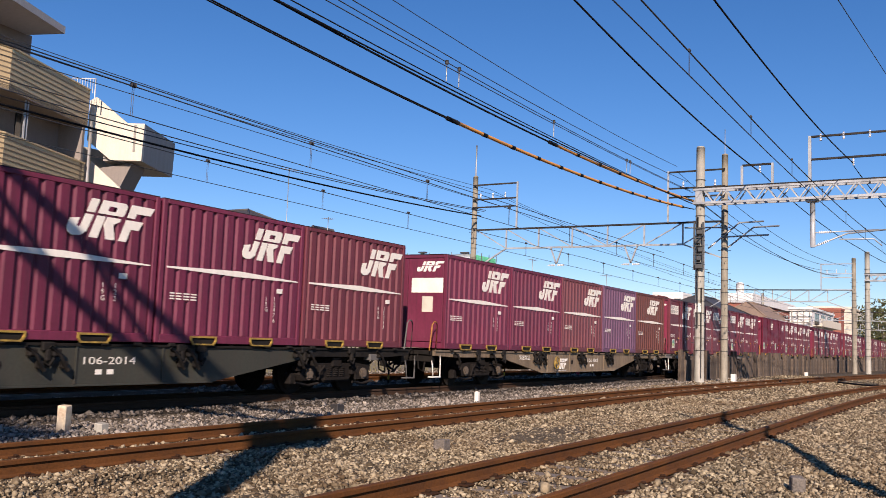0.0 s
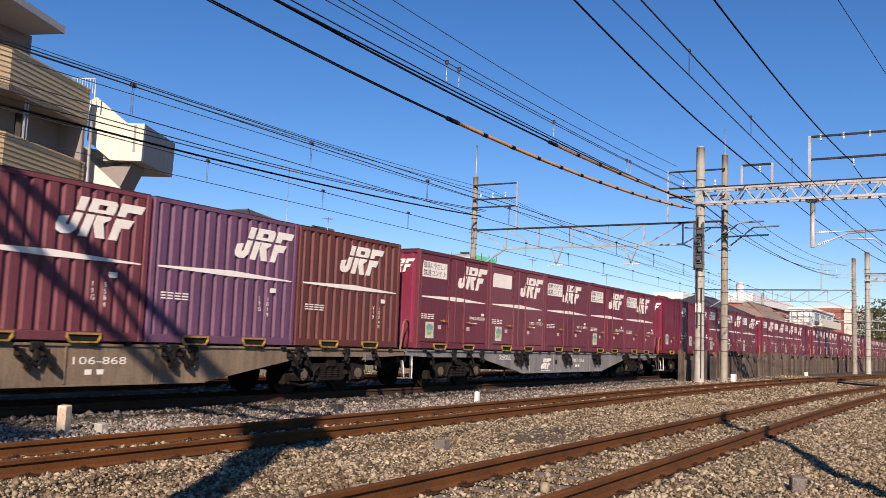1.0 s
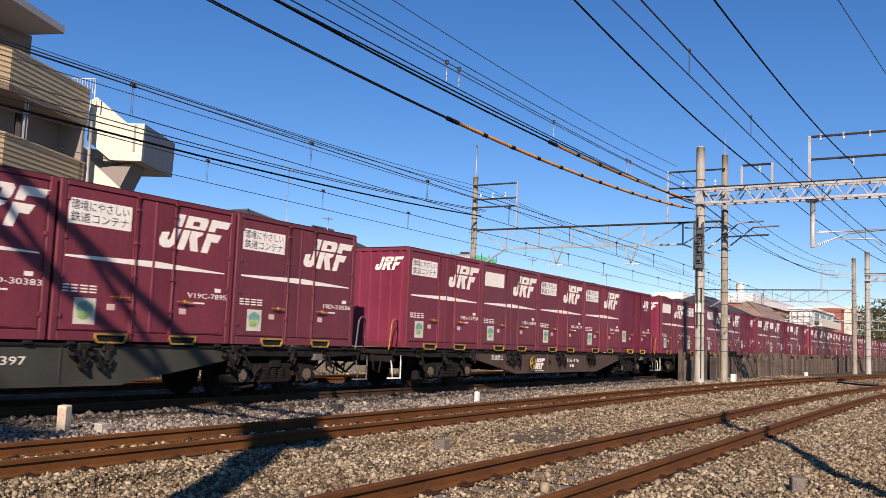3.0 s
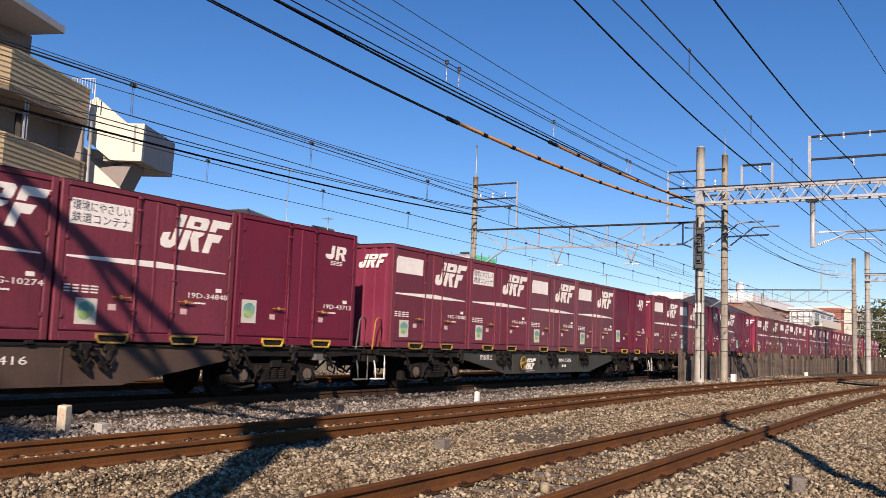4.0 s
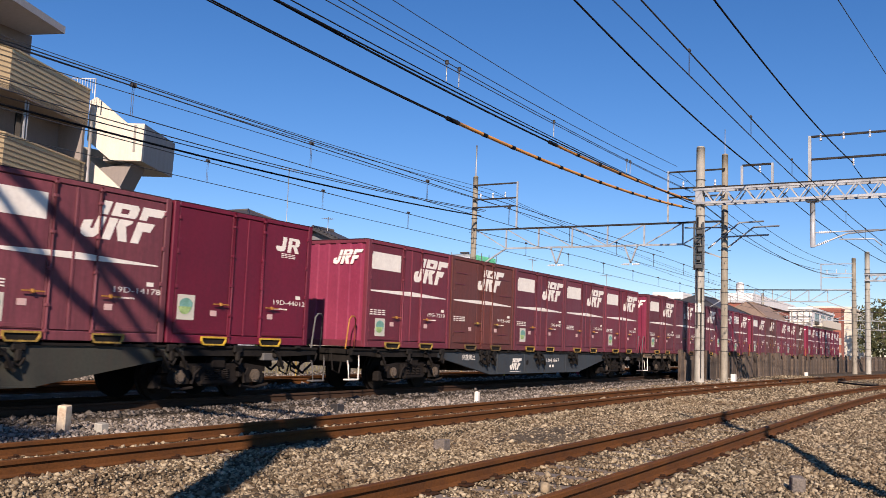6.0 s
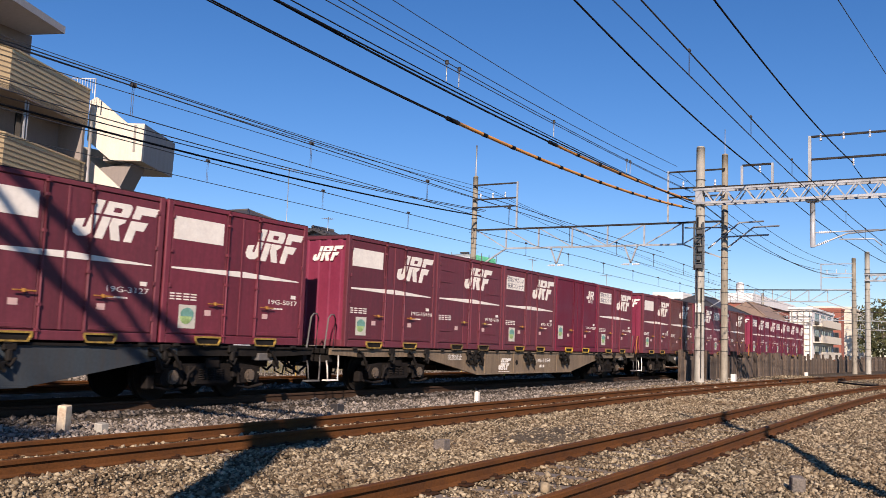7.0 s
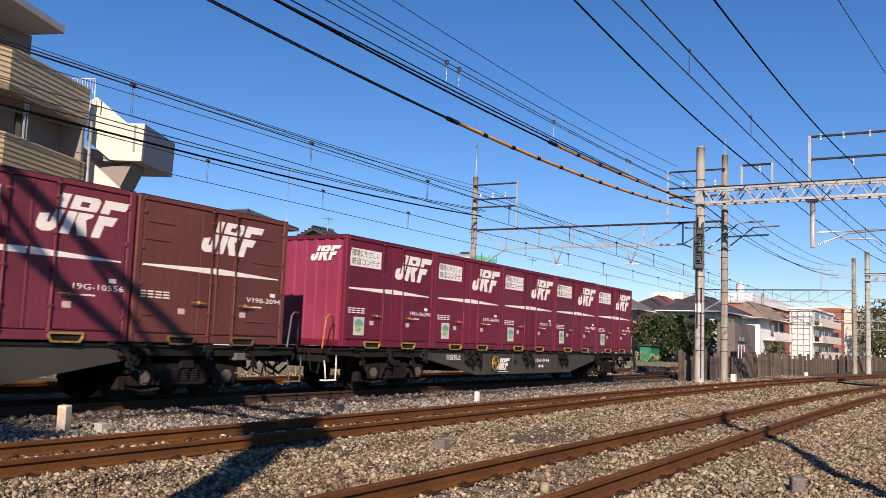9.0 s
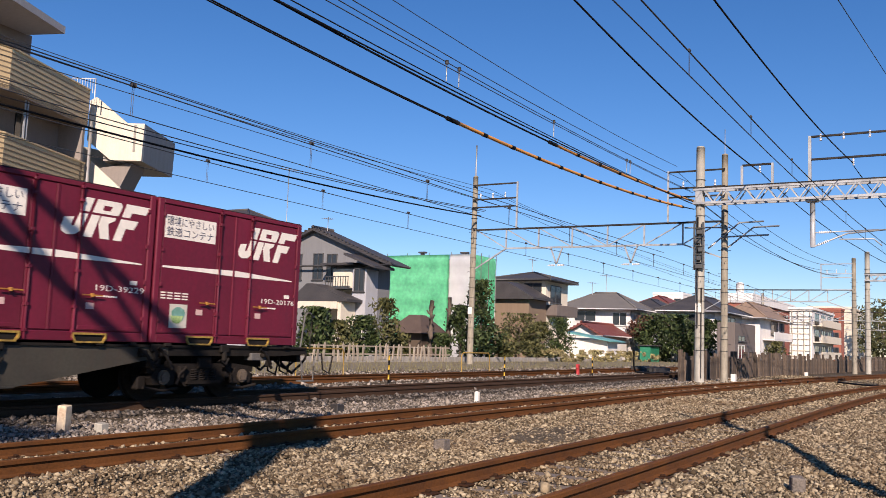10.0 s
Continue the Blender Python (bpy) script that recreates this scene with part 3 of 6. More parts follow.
            lettering("lettering", "鉄道コンテナ", 0.125, M_INK, p, (0.24, front - 0.005, 1.85), width=1.08)
    if sticker:
        s0 = 0.24 if style == "plain" else 0.42
        st = flat("sticker", [rect(s0, s0 + 0.39, 0.26, 0.67)] if style != "plain" else [rect(s0, s0 + 0.39, 0.41, 0.85)], front, M_CREAM, th, "cream sticker with green print")
        zc = 0.49 if style != "plain" else 0.66
        blob = [(s0 + 0.195 + math.cos(a) * 0.15 * (1 + 0.1 * math.sin(3 * a)), zc + math.sin(a) * 0.135) for a in (2 * math.pi * i / 16 for i in range(16))]
        flat("print", [blob], front - 0.004, M_STGREEN, st)
        low = [(u - 0.03, min(v, zc + 0.02) - 0.02) for u, v in blob if v < zc + 0.05]
        flat("print", [low], front - 0.0055, M_STLEAF, st, "leaf-green print")
    if number:
        if ribbed:
            a, b = number.split("-")
            for s, x, z in ((a, 2.68, 0.86), (b, 2.92, 0.86)):
                for i, ch in enumerate(s):
                    lettering("number", ch, 0.085, M_WHITE, th, (x, front - 0.003, z - i * 0.105))
        else:
            lettering("number", number, 0.095, M_WHITE, th, (2.68, front - 0.004, 0.80), width=0.105 * len(number))
    flat("test_plate", [rect(3.33, 3.47, 0.93, 1.0)] if not ribbed else [rect(3.0, 3.16, 1.02, 1.11)], front - 0.002, M_WHITE, th)
    if not ribbed:
        flat("lettering", [rect(2.70 + 0.045 * i, 2.732 + 0.045 * i, 0.70, 0.728) for i in range(9)], front - 0.001, M_WHITE, th)
    # end wall towards the head of the train
    e = 0.036
    if not ribbed:
        em = [[(2.45 - u - 1.24, v) for u, v in pc] for pc in slanted(EMBLEM, 0.17, 1.90, 0.86, 0.33)]
        flat("end_emblem", em, e, M_WHITE, th, "white painted emblem", axis="x")
    else:
        em = [[(2.45 - u - 1.30, v) for u, v in pc] for pc in slanted(EMBLEM, 0.17, 2.02, 0.86, 0.27)]
        flat("end_emblem", em, e + 0.006, M_WHITE, th, "white painted emblem", axis="x")
        flat("end_panel", [rect(0.12, 1.1, 1.46, 1.85)], e + 0.006, M_WHITE, th, "white sign panel", axis="x")
        flat("end_sticker", [rect(0.42, 0.75, 0.95, 1.36)], e + 0.006, M_CREAM, th, "cream sticker", axis="x")
    return th


def side_sill(y0, y1):
    bm = bmesh.new()
    prism(bm, [(3.3, 0.97), (3.3, 0.80), (6.15, 0.33), (12.75, 0.33), (15.6, 0.80), (15.6, 0.97)], "y", y0, y1)
    prism(bm, [(-0.35, 0.97), (-0.35, 0.84), (0.6, 0.80), (3.3, 0.80), (3.3, 0.97)], "y", y0, y1, 1)
    prism(bm, [(15.6, 0.97), (15.6, 0.80), (18.3, 0.80), (19.25, 0.84), (19.25, 0.97)], "y", y0, y1, 1)
    prism(bm, [(6.12, 0.325), (12.78, 0.325), (12.78, 0.35), (6.12, 0.35)], "y", y0 - 0.035, y1)
    prism(bm, [(-0.35, 0.945), (19.25, 0.945), (19.25, 0.985), (-0.35, 0.985)], "y", y0 - 0.03, y1, 1)
    for x in (6.6, 8.4, 9.9, 11.6):
        bx(bm, x, x + 0.025, y0 - 0.02, y1, 0.36, 0.94)
    return bm


def underframe():
    bm = bmesh.new()
    bx(bm, -0.35, 19.25, 0.16, 2.29, 0.86, 0.96)
    bx(bm, 0.0, 18.9, 0.95, 1.50, 0.55, 0.86)
    for x in (-0.3, 3.4, 5.8, 9.4, 13.0, 15.4, 19.1):
        bx(bm, x, x + 0.12, 0.16, 2.29, 0.68, 0.9)
    bx(bm, 5.2, 6.0, 0.35, 0.85, 0.42, 0.78, 0.06)
    tube(bm, [(8.6, 0.5, 0.55), (10.4, 0.5, 0.55)], 0.19, 12)
    bx(bm, 12.9, 13.7, 0.30, 0.8, 0.45, 0.8, 0.03)
    # securing fittings hanging from the deck edge
    for x in (1.9, 3.45, 5.6, 6.0, 6.35, 9.4, 12.0, 12.45, 15.3, 16.9):
        bx(bm, x - 0.11, x + 0.11, -0.015, 0.06, 0.86, 1.0, 0.02)
        bx(bm, x - 0.05, x + 0.05, -0.03, 0.05, 0.70, 0.9, 0.025)
        tube(bm, [(x - 0.13, 0.0, 0.72), (x, -0.03, 0.64), (x + 0.1, 0.0, 0.76)], 0.025, 6)
    # clamp levers and hanging hooks
    for x in (0.7, 2.75, 5.75, 6.2, 9.2, 9.6, 11.9, 12.25, 15.1, 15.5, 18.0):
        tube(bm, [(x - 0.2, -0.04, 0.93), (x - 0.05, -0.09, 0.80), (x + 0.04, -0.09, 0.62), (x + 0.12, -0.05, 0.58)], 0.03, 6)
        bx(bm, x - 0.16, x - 0.02, -0.08, 0.04, 0.78, 0.90, 0.02)
        bx(bm, x + 0.0, x + 0.09, -0.10, 0.03, 0.60, 0.72, 0.02)
    for i in range(5):
        for u in (0.35, 1.0, 2.75, 3.4):
            bx(bm, i * PITCH + u, i * PITCH + u + 0.14, -0.02, 0.1, 0.955, 1.015, 0.012)
    return bm


def bogie_parts():
    fr = bmesh.new()
    prism(fr, [(-1.28, 0.50), (-1.28, 0.60), (-0.75, 0.66), (0.75, 0.66), (1.28, 0.60), (1.28, 0.50), (0.72, 0.50), (0.42, 0.26), (-0.42, 0.26), (-0.72, 0.50)], "y", 0.17, 0.30)
    prism(fr, [(-0.40, 0.30), (0.40, 0.30), (0.40, 0.36), (-0.40, 0.36)], "y", 0.12, 0.32)
    for s in (-1, 1):
        prism(fr, [(s * 0.72, 0.30), (s * 1.16, 0.30), (s * 1.22, 0.42), (s * 1.12, 0.58), (s * 0.78, 0.58), (s * 0.68, 0.42)][::s], "y", 0.13, 0.31)
        tube(fr, [(s * 0.60, 0.15, 0.24), (s * 0.95, 0.14, 0.20), (s * 1.35, 0.15, 0.26)], 0.028, 6)
        bx(fr, s * 1.30 - 0.09, s * 1.30 + 0.09, 0.25, 0.42, 0.22, 0.46, 0.02)
        bx(fr, s * 0.55 - 0.06, s * 0.55 + 0.06, 0.10, 0.2, 0.40, 0.62, 0.02)
        tube(fr, [(s * 0.45, 0.12, 0.60), (s * 0.62, 0.1, 0.48), (s * 0.66, 0.12, 0.30)], 0.03, 6)
    bx(fr, -0.17, 0.17, 0.12, 0.34, 0.56, 0.80, 0.03)
    bx(fr, -0.30, 0.30, 0.3, 2.15, 0.44, 0.66, 0.03)
    prism(fr, [(-1.25, 0.50), (1.25, 0.50), (1.25, 0.62), (-1.25, 0.62)], "y", 2.15, 2.28)
    sp = bmesh.new()
    for x in (-0.22, 0.0, 0.22):
        pts = [(x + 0.075 * math.cos(t), 0.20 + 0.075 * math.sin(t), 0.36 + 0.2 * t / 31.4) for t in (i * 0.5236 for i in range(61))]
        tube(sp, pts, 0.014, 5)
    bxs = bmesh.new()
    disc(bxs, (0, 0.145, 0.43), "y", 0.125, 0.09, 16)
    disc(bxs, (0, 0.10, 0.43), "y", 0.085, 0.05, 12)
    for a in range(4):
        disc(bxs, (0.095 * math.cos(a * 1.571 + 0.785), 0.098, 0.43 + 0.095 * math.sin(a * 1.571 + 0.785)), "y", 0.016, 0.03, 6)
    wh = bmesh.new()
    disc(wh, (0, 0.0, 0), "y", 0.43, 0.10, 32)
    disc(wh, (0, 0.055, 0), "y", 0.455, 0.025, 32)
    disc(wh, (0, -0.055, 0), "y", 0.34, 0.02, 28)
    disc(wh, (0, -0.06, 0), "y", 0.12, 0.08, 16)
    return fr, sp, bxs, wh


def wagon(color, tone, number, plate):
    th = thing("flat_wagon", tone + " container flat wagon with fish-belly side sills", "wagon", "flat wagons of the freight train")
    for y0, y1 in ((0.05, 0.13), (2.32, 2.40)):
        part("side_sill", shared(("sill", color.name, y0), lambda: mesh_of("side_sill", side_sill(y0, y1), color, color if color in (SILLS["tan"], SILLS["grey"]) else M_BLACK)), None, th, tone + " side sill")
    part("underframe", shared("underframe", lambda: mesh_of("underframe", underframe(), M_BLACK)), None, th, "black underframe")
    if "bogie" not in MESH:
        MESH["bogie"] = [mesh_of(n, b, m) for n, b, m in zip(("side_frame", "spring", "axle_box", "wheel"), bogie_parts(), (M_BOGIE, M_BOGIE, M_AXLE, M_BLACK))]
    fr, sp, ab, wh = MESH["bogie"]
    for x in (2.35, 16.55):
        b = part("bogie", fr, None, th, "dusty brown cast bogie")
        b.location.x = x
        part("spring", sp, None, b)
        for dx in (-0.95, 0.95):
            part("axle_box", ab, None, b).location.x = dx
            for y, turn in ((0.66, 0), (1.79, 180)):
                w = part("wheel", wh, None, b)
                w.matrix_basis = pose(dx, y, 0.43, 0, 0, turn)
    def steps():
        bm = bmesh.new()
        tube(bm, [(0.0, 0.02, 0.72), (0.0, -0.01, 0.60), (0.02, -0.02, 0.30), (0.36, -0.02, 0.30), (0.38, -0.01, 0.60)], 0.018, 6)
        bx(bm, 0.0, 0.38, -0.04, 0.12, 0.285, 0.315, 0.005)
        tube(bm, [(0.38, -0.01, 0.60), (0.38, 0.0, 0.84)], 0.014, 6)
        return bm
    for x, m, word in ((-0.55, M_WHITE, "white painted"), (19.07, M_TIN, "dull grey")):
        part("step", shared(("step", m.name), lambda: mesh_of("step", steps(), m)), None, th, word + " shunter's step").location.x = x
    def rail(m, nm):
        bm = bmesh.new()
        tube(bm, [(-0.30, 0.12, 0.97), (-0.20, 0.12, 1.62), (-0.12, 0.12, 1.70), (-0.02, 0.12, 1.70), (0.04, 0.12, 1.62), (0.0, 0.12, 0.97)], 0.017, 6)
        return mesh_of(nm, bm, m)
    plain_rail = number == "106-1054"
    part("handrail", shared(("rail", plain_rail), lambda: rail(M_TIN if plain_rail else M_ORANGEBAR, "handrail")), None, th,
         "grey end handrail" if plain_rail else "orange end handrail").location = (-0.22, 0.0, 0.0)
    part("handrail", shared("rail_g", lambda: rail(M_TIN, "handrail")), None, th, "grey end handrail").location = (19.45, 0.0, 0.0)
    def coupler():
        bm = bmesh.new()
        bx(bm, -0.45, 0.45, 1.12, 1.33, 0.78, 0.98, 0.04)
        bx(bm, -0.75, -0.42, 1.05, 1.40, 0.74, 1.02, 0.07)
        return mesh_of("coupler", bm, M_BLACK)
    part("coupler", shared("coupler", coupler), None, th).location.x = -0.45
    c2 = part("coupler", shared("coupler", coupler), None, th)
    c2.matrix_basis = pose(19.35, 2.45, 0, 0, 0, 180)
    def hoses():
        bm = bmesh.new()
        for y, d in ((0.7, 0.32), (0.9, 0.25), (1.6, 0.3)):
            pts = [(0.85 * (i / 12.0 - 0.5), y + 0.05 * math.sin(i), 0.84 - d * math.sin(math.pi * i / 12) * 1.3) for i in range(13)]
            tube(bm, pts, 0.026, 6)
        for x in (-1.15, -0.8, 0.6):
            tube(bm, [(x, 0.4, 0.86), (x + 0.05, 0.38, 0.5), (x + 0.3, 0.4, 0.42), (x + 0.4, 0.4, 0.8)], 0.02, 5)
        return mesh_of("brake_hose", bm, M_BLACK)
    ho = part("brake_hose", shared("hoses", hoses), None, th)
    ho.location.x = 19.6
    tagged(ho, "black rubber brake hoses", kind="stuff")
    def hub():
        bm = bmesh.new()
        pts = [(0.19 * math.cos(t), 0, 0.19 * math.sin(t)) for t in (2 * math.pi * i / 24 for i in range(25))]
        tube(bm, pts, 0.02, 6)
        for a in range(4):
            tube(bm, [(0, 0.01, 0), (0.19 * math.cos(a * 1.571 + 0.4), 0, 0.19 * math.sin(a * 1.571 + 0.4))], 0.013, 5)
        disc(bm, (0, 0.02, 0), "y", 0.045, 0.07, 10)
        return mesh_of("brake_wheel", bm, M_DULLYELLOW)
    if number in ("104-2595", "106-416", "106-868", "104-944"):
        part("brake_wheel", shared("brake_wheel", hub), None, th, "yellow hand-brake wheel").location = (7.13, -0.06, 0.64)
    def porthole():
        bm = bmesh.new()
        # flat black disc in place of the shade inside a round hole
        disc(bm, (0, 0, 0), "y", 0.075, 0.012, 16)
        return mesh_of("sill_hole", bm, M_BLACK)
    part("sill_hole", shared("sill_hole", porthole), None, th, "black disc for the shade in a round hole").location = (8.62, 0.045, 0.66)
    if plate:
        flat("emblem", slanted(EMBLEM, 7.42, 0.44, 0.80, 0.34), 0.044, M_WHITE, th, "white painted emblem")
        flat("stripe", [rect(7.45, 8.15, 0.385, 0.40)], 0.044, M_WHITE, th)
    lettering("number", number, 0.125, M_WHITE, th, (10.05, 0.045, 0.66), width=1.0)
    flat("lettering", [rect(10.28, 10.40, 0.50, 0.58), rect(10.50, 10.62, 0.50, 0.58)], 0.046, M_WHITE, th)
    lettering("lettering", "突放禁止", 0.12, M_WHITE, th, (4.55, 0.044, 0.74), width=0.75)
    def box():
        bm = bmesh.new()
        bx(bm, 0, 0.42, 0.0, 0.2, 0.72, 0.86, 0.01)
        return mesh_of("equipment_box", bm, M_TIN)
    part("equipment_box", shared("eqbox", box), None, th, "grey equipment box").location.x = 17.6
    return th


F, T_, W_, B_ = "blank", "words", None, "blank"
TRAIN = [  # x of the head end at the start; sill; tone; number; plate; containers
    (-1.070, "green", "dark grey-green", "106-2014", False,
     [("ribbed", M_PLUM, None, "19G-1450", 0, "maroon"), ("ribbed", M_PLUM, None, "19G-8821", 0, "maroon"), ("ribbed", M_PLUM, None, "19G-122", 0, "maroon"),
      ("ribbed", M_PLUM, None, "19G-12476", 0, "maroon"), ("ribbed", M_DARKM, None, "19G-15163", 0, "dark maroon")]),
    (19.769, "tan", "dusty tan", "106-868", True,
     [("ribbed", M_PLUM, None, "19G-5432", 0, "maroon"), ("ribbed", M_PLUM, None, "19G-9884", 0, "maroon"), ("ribbed", M_FADED, None, "19G-5584", 0, "faded maroon"),
      ("ribbed", M_PURPLE, None, "19G-1819", 0, "faded purple"), ("ribbed", M_BROWN, None, "V19-10940", 0, "brown")]),
    (39.463, "grey", "light grey", "107-386", True,
     [("door", M_DARKM, T_, "19D-9550", 1, "dark maroon"), ("door", M_FADED, F, "19D-15553", 1, "faded maroon"), ("door", M_DARKM, T_, "V19C-2899", 0, "dark maroon"),
      ("door", M_MAROON, T_, "19D-38310", 1, "maroon"), ("door", M_MAROON, T_, "V19C-1326", 0, "maroon")]),
    (59.717, "green", "dark grey-green", "104-2397", True,
     [("plain", M_RED, None, "19D-43582", 1, "deep red"), ("plain", M_RED, None, "19D-44484", 1, "deep red"), ("door", M_MAROON, T_, "19D-30383", 1, "maroon"),
      ("door", M_MAROON, T_, "V19C-7895", 1, "maroon"), ("door", M_DARKM, T_, "19D-33536", 1, "dark maroon")]),
    (80.710, "brown", "rusty brown", "106-416", True,
     [("door", M_MAROON, T_, "19D-21720", 1, "maroon"), ("door", M_DARKM, F, "19D-16048", 1, "dark maroon"), ("door", M_MAROON, T_, "19G-10274", 1, "maroon"),
      ("door", M_MAROON, T_, "19D-34848", 1, "maroon"), ("plain", M_RED, None, "19D-43713", 1, "deep red")]),
    (100.999, "green", "dark grey-green", "104-2595", True,
     [("door", M_MAROON, F, "19G-10085", 1, "maroon"), ("door", M_MAROON, T_, "19G-16324", 1, "maroon"), ("door", M_FADED, F, "19G-3085", 1, "faded maroon"),
      ("door", M_FADED, F, "19G-2964", 1, "faded maroon"), ("plain", M_RED, None, "19G-19079", 1, "deep red")]),
    (120.841, "green", "dark grey-green", "104-1239", True,
     [("door", M_DARKM, F, "19D-10807", 0, "dark maroon"), ("door", M_FADED, F, "19D-21255", 1, "faded maroon"), ("plain", M_RED, None, "19D-44139", 1, "deep red"),
      ("door", M_FADED, F, "19D-14178", 1, "faded maroon"), ("plain", M_RED, None, "19D-44012", 1, "deep red")]),
    (141.696, "blue", "blue-grey", "104-867", True,
     [("door", M_MAROON, F, "19G-7210", 1, "maroon"), ("vent", M_BROWN, None, "V19B-640", 0, "brown"), ("door", M_DARKM, F, "19G-9402", 1, "dark maroon"),
      ("door", M_DARKM, F, "19G-3127", 0, "dark maroon"), ("door", M_MAROON, F, "19G-5017", 1, "maroon")]),
    (161.950, "tan", "dusty tan", "106-1054", True,
     [("door", M_DARKM, F, "19G-15930", 1, "dark maroon"), ("vent", M_DARKM, None, "V19B-819", 0, "dark maroon"), ("door", M_DARKM, T_, "19D-9227", 1, "dark maroon"),
      ("plain", M_RED, None, "19G-19397", 1, "deep red"), ("door", M_MAROON, T_, "19G-17935", 1, "maroon")]),
    (182.198, "olive", "dark olive", "104-2002", True,
     [("door", M_DARKM, F, "19F-5875", 1, "dark maroon"), ("vent", M_BROWN, None, "V19B-2046", 0, "brown"), ("door", M_MAROON, None, "19F-1167", 1, "maroon"),
      ("door", M_MAROON, T_, "19G-10556", 1, "maroon"), ("vent", M_BROWN, None, "V19B-2094", 0, "brown")]),
    (202.993, "olive", "dark olive", "104-944", True,
     [("door", M_RED, T_, "19D-36290", 1, "deep red"), ("door", M_RED, T_, "19D-36476", 1, "deep red"), ("door", M_RED, T_, "19D-5113", 1, "deep red"),
      ("door", M_RED, T_, "19D-39229", 1, "deep red"), ("door", M_RED, T_, "19D-20176", 1, "deep red")])]


def build_train():
    for x, sill, tone, number, plate, load in TRAIN:
        MOVERS.append((wagon(SILLS[sill], tone, number, plate), x, 0.0, 0.0))
        for i, spec in enumerate(load):
            MOVERS.append((container(*spec), x + i * PITCH, 0.0, DECK))


build_train()
RUN = [(0.0, 0.0), (0.5, 10.56), (1.0, 21.03), (1.5, 31.43), (2.0, 41.82), (2.5, 52.28), (4.0, 83.74), (4.5, 94.18), (5.0, 104.57), (5.5, 114.96),
       (7.0, 146.44), (7.5, 156.79), (8.0, 167.07), (8.5, 177.34), (9.0, 187.56), (9.5, 197.79), (10.0, 207.94)]

# ---------------------------------------------------------------- poles, portals and wires
def bar(bm, a, b, w=0.06, h=None, mat_i=0):
    """A square bar between two points."""
    a, b = Vector(a), Vector(b)
    h = h or w
    d = (b - a).normalized()
    s = d.cross(Vector((0, 0, 1)))
    if s.length < 1e-3:
        s = Vector((0, 1, 0))
    s.normalize()
    u = s.cross(d)
    v = [bm.verts.new(q + s * i * w / 2 + u * j * h / 2) for q in (a, b) for i in (-1, 1) for j in (-1, 1)]
    for q in ((0, 1, 3, 2), (4, 6, 7, 5), (0, 4, 5, 1), (2, 3, 7, 6), (0, 2, 6, 4), (1, 5, 7, 3)):
        bm.faces.new([v[i] for i in q]).material_index = mat_i


def insulator(bm, at, d=(0, 0, 1), n=3, r=0.06, step=0.07):
    at, d = Vector(at), Vector(d).normalized()
    for i in range(n):
        c = at + d * i * step
        tube(bm, [c - d * 0.02, c + d * 0.02], r, 10, r1=r * 0.55)
    tube(bm, [at - d * 0.05, at + d * (n * step)], r * 0.4, 6)


def pole(x, y, z0, z1, r0, r1, label, bolts=True, concrete=None):
    th = thing("catenary_pole", label, "pole", "catenary poles", at=pose(x, y, z0))
    bm = bmesh.new()
    tube(bm, [(0, 0, (z1 - z0) * i / 12 + (0.0 if i else -0.4)) for i in range(13)], r0, 20, r1=r1)
    tube(bm, [(0, 0, z1 - z0 - 0.001), (0, 0, z1 - z0 + 0.05)], r1, 20, r1=r1 * 0.8)
    part("shaft", bm, concrete or M_CONC, th)
    if bolts:
        bm = bmesh.new()
        z = 1.2
        k = 0
        while z < z1 - z0 - 1.5:
            for a in (0.4, 0.4 + math.pi):
                aa = a + (k % 2) * 1.4
                rr = r0 + (r1 - r0) * z / (z1 - z0)
                tube(bm, [(math.cos(aa) * (rr - 0.02), math.sin(aa) * (rr - 0.02), z), (math.cos(aa) * (rr + 0.14), math.sin(aa) * (rr + 0.14), z)], 0.012, 5)
            tube(bm, [(0, 0, z + 0.2), (0, 0, z + 0.225)], r0 + 0.006, 16)
            z += 0.55
            k += 1
        tagged(part("step_bolts", bm, M_DARKSTEEL, th), "dark step bolts and bands", kind="stuff")
    return th


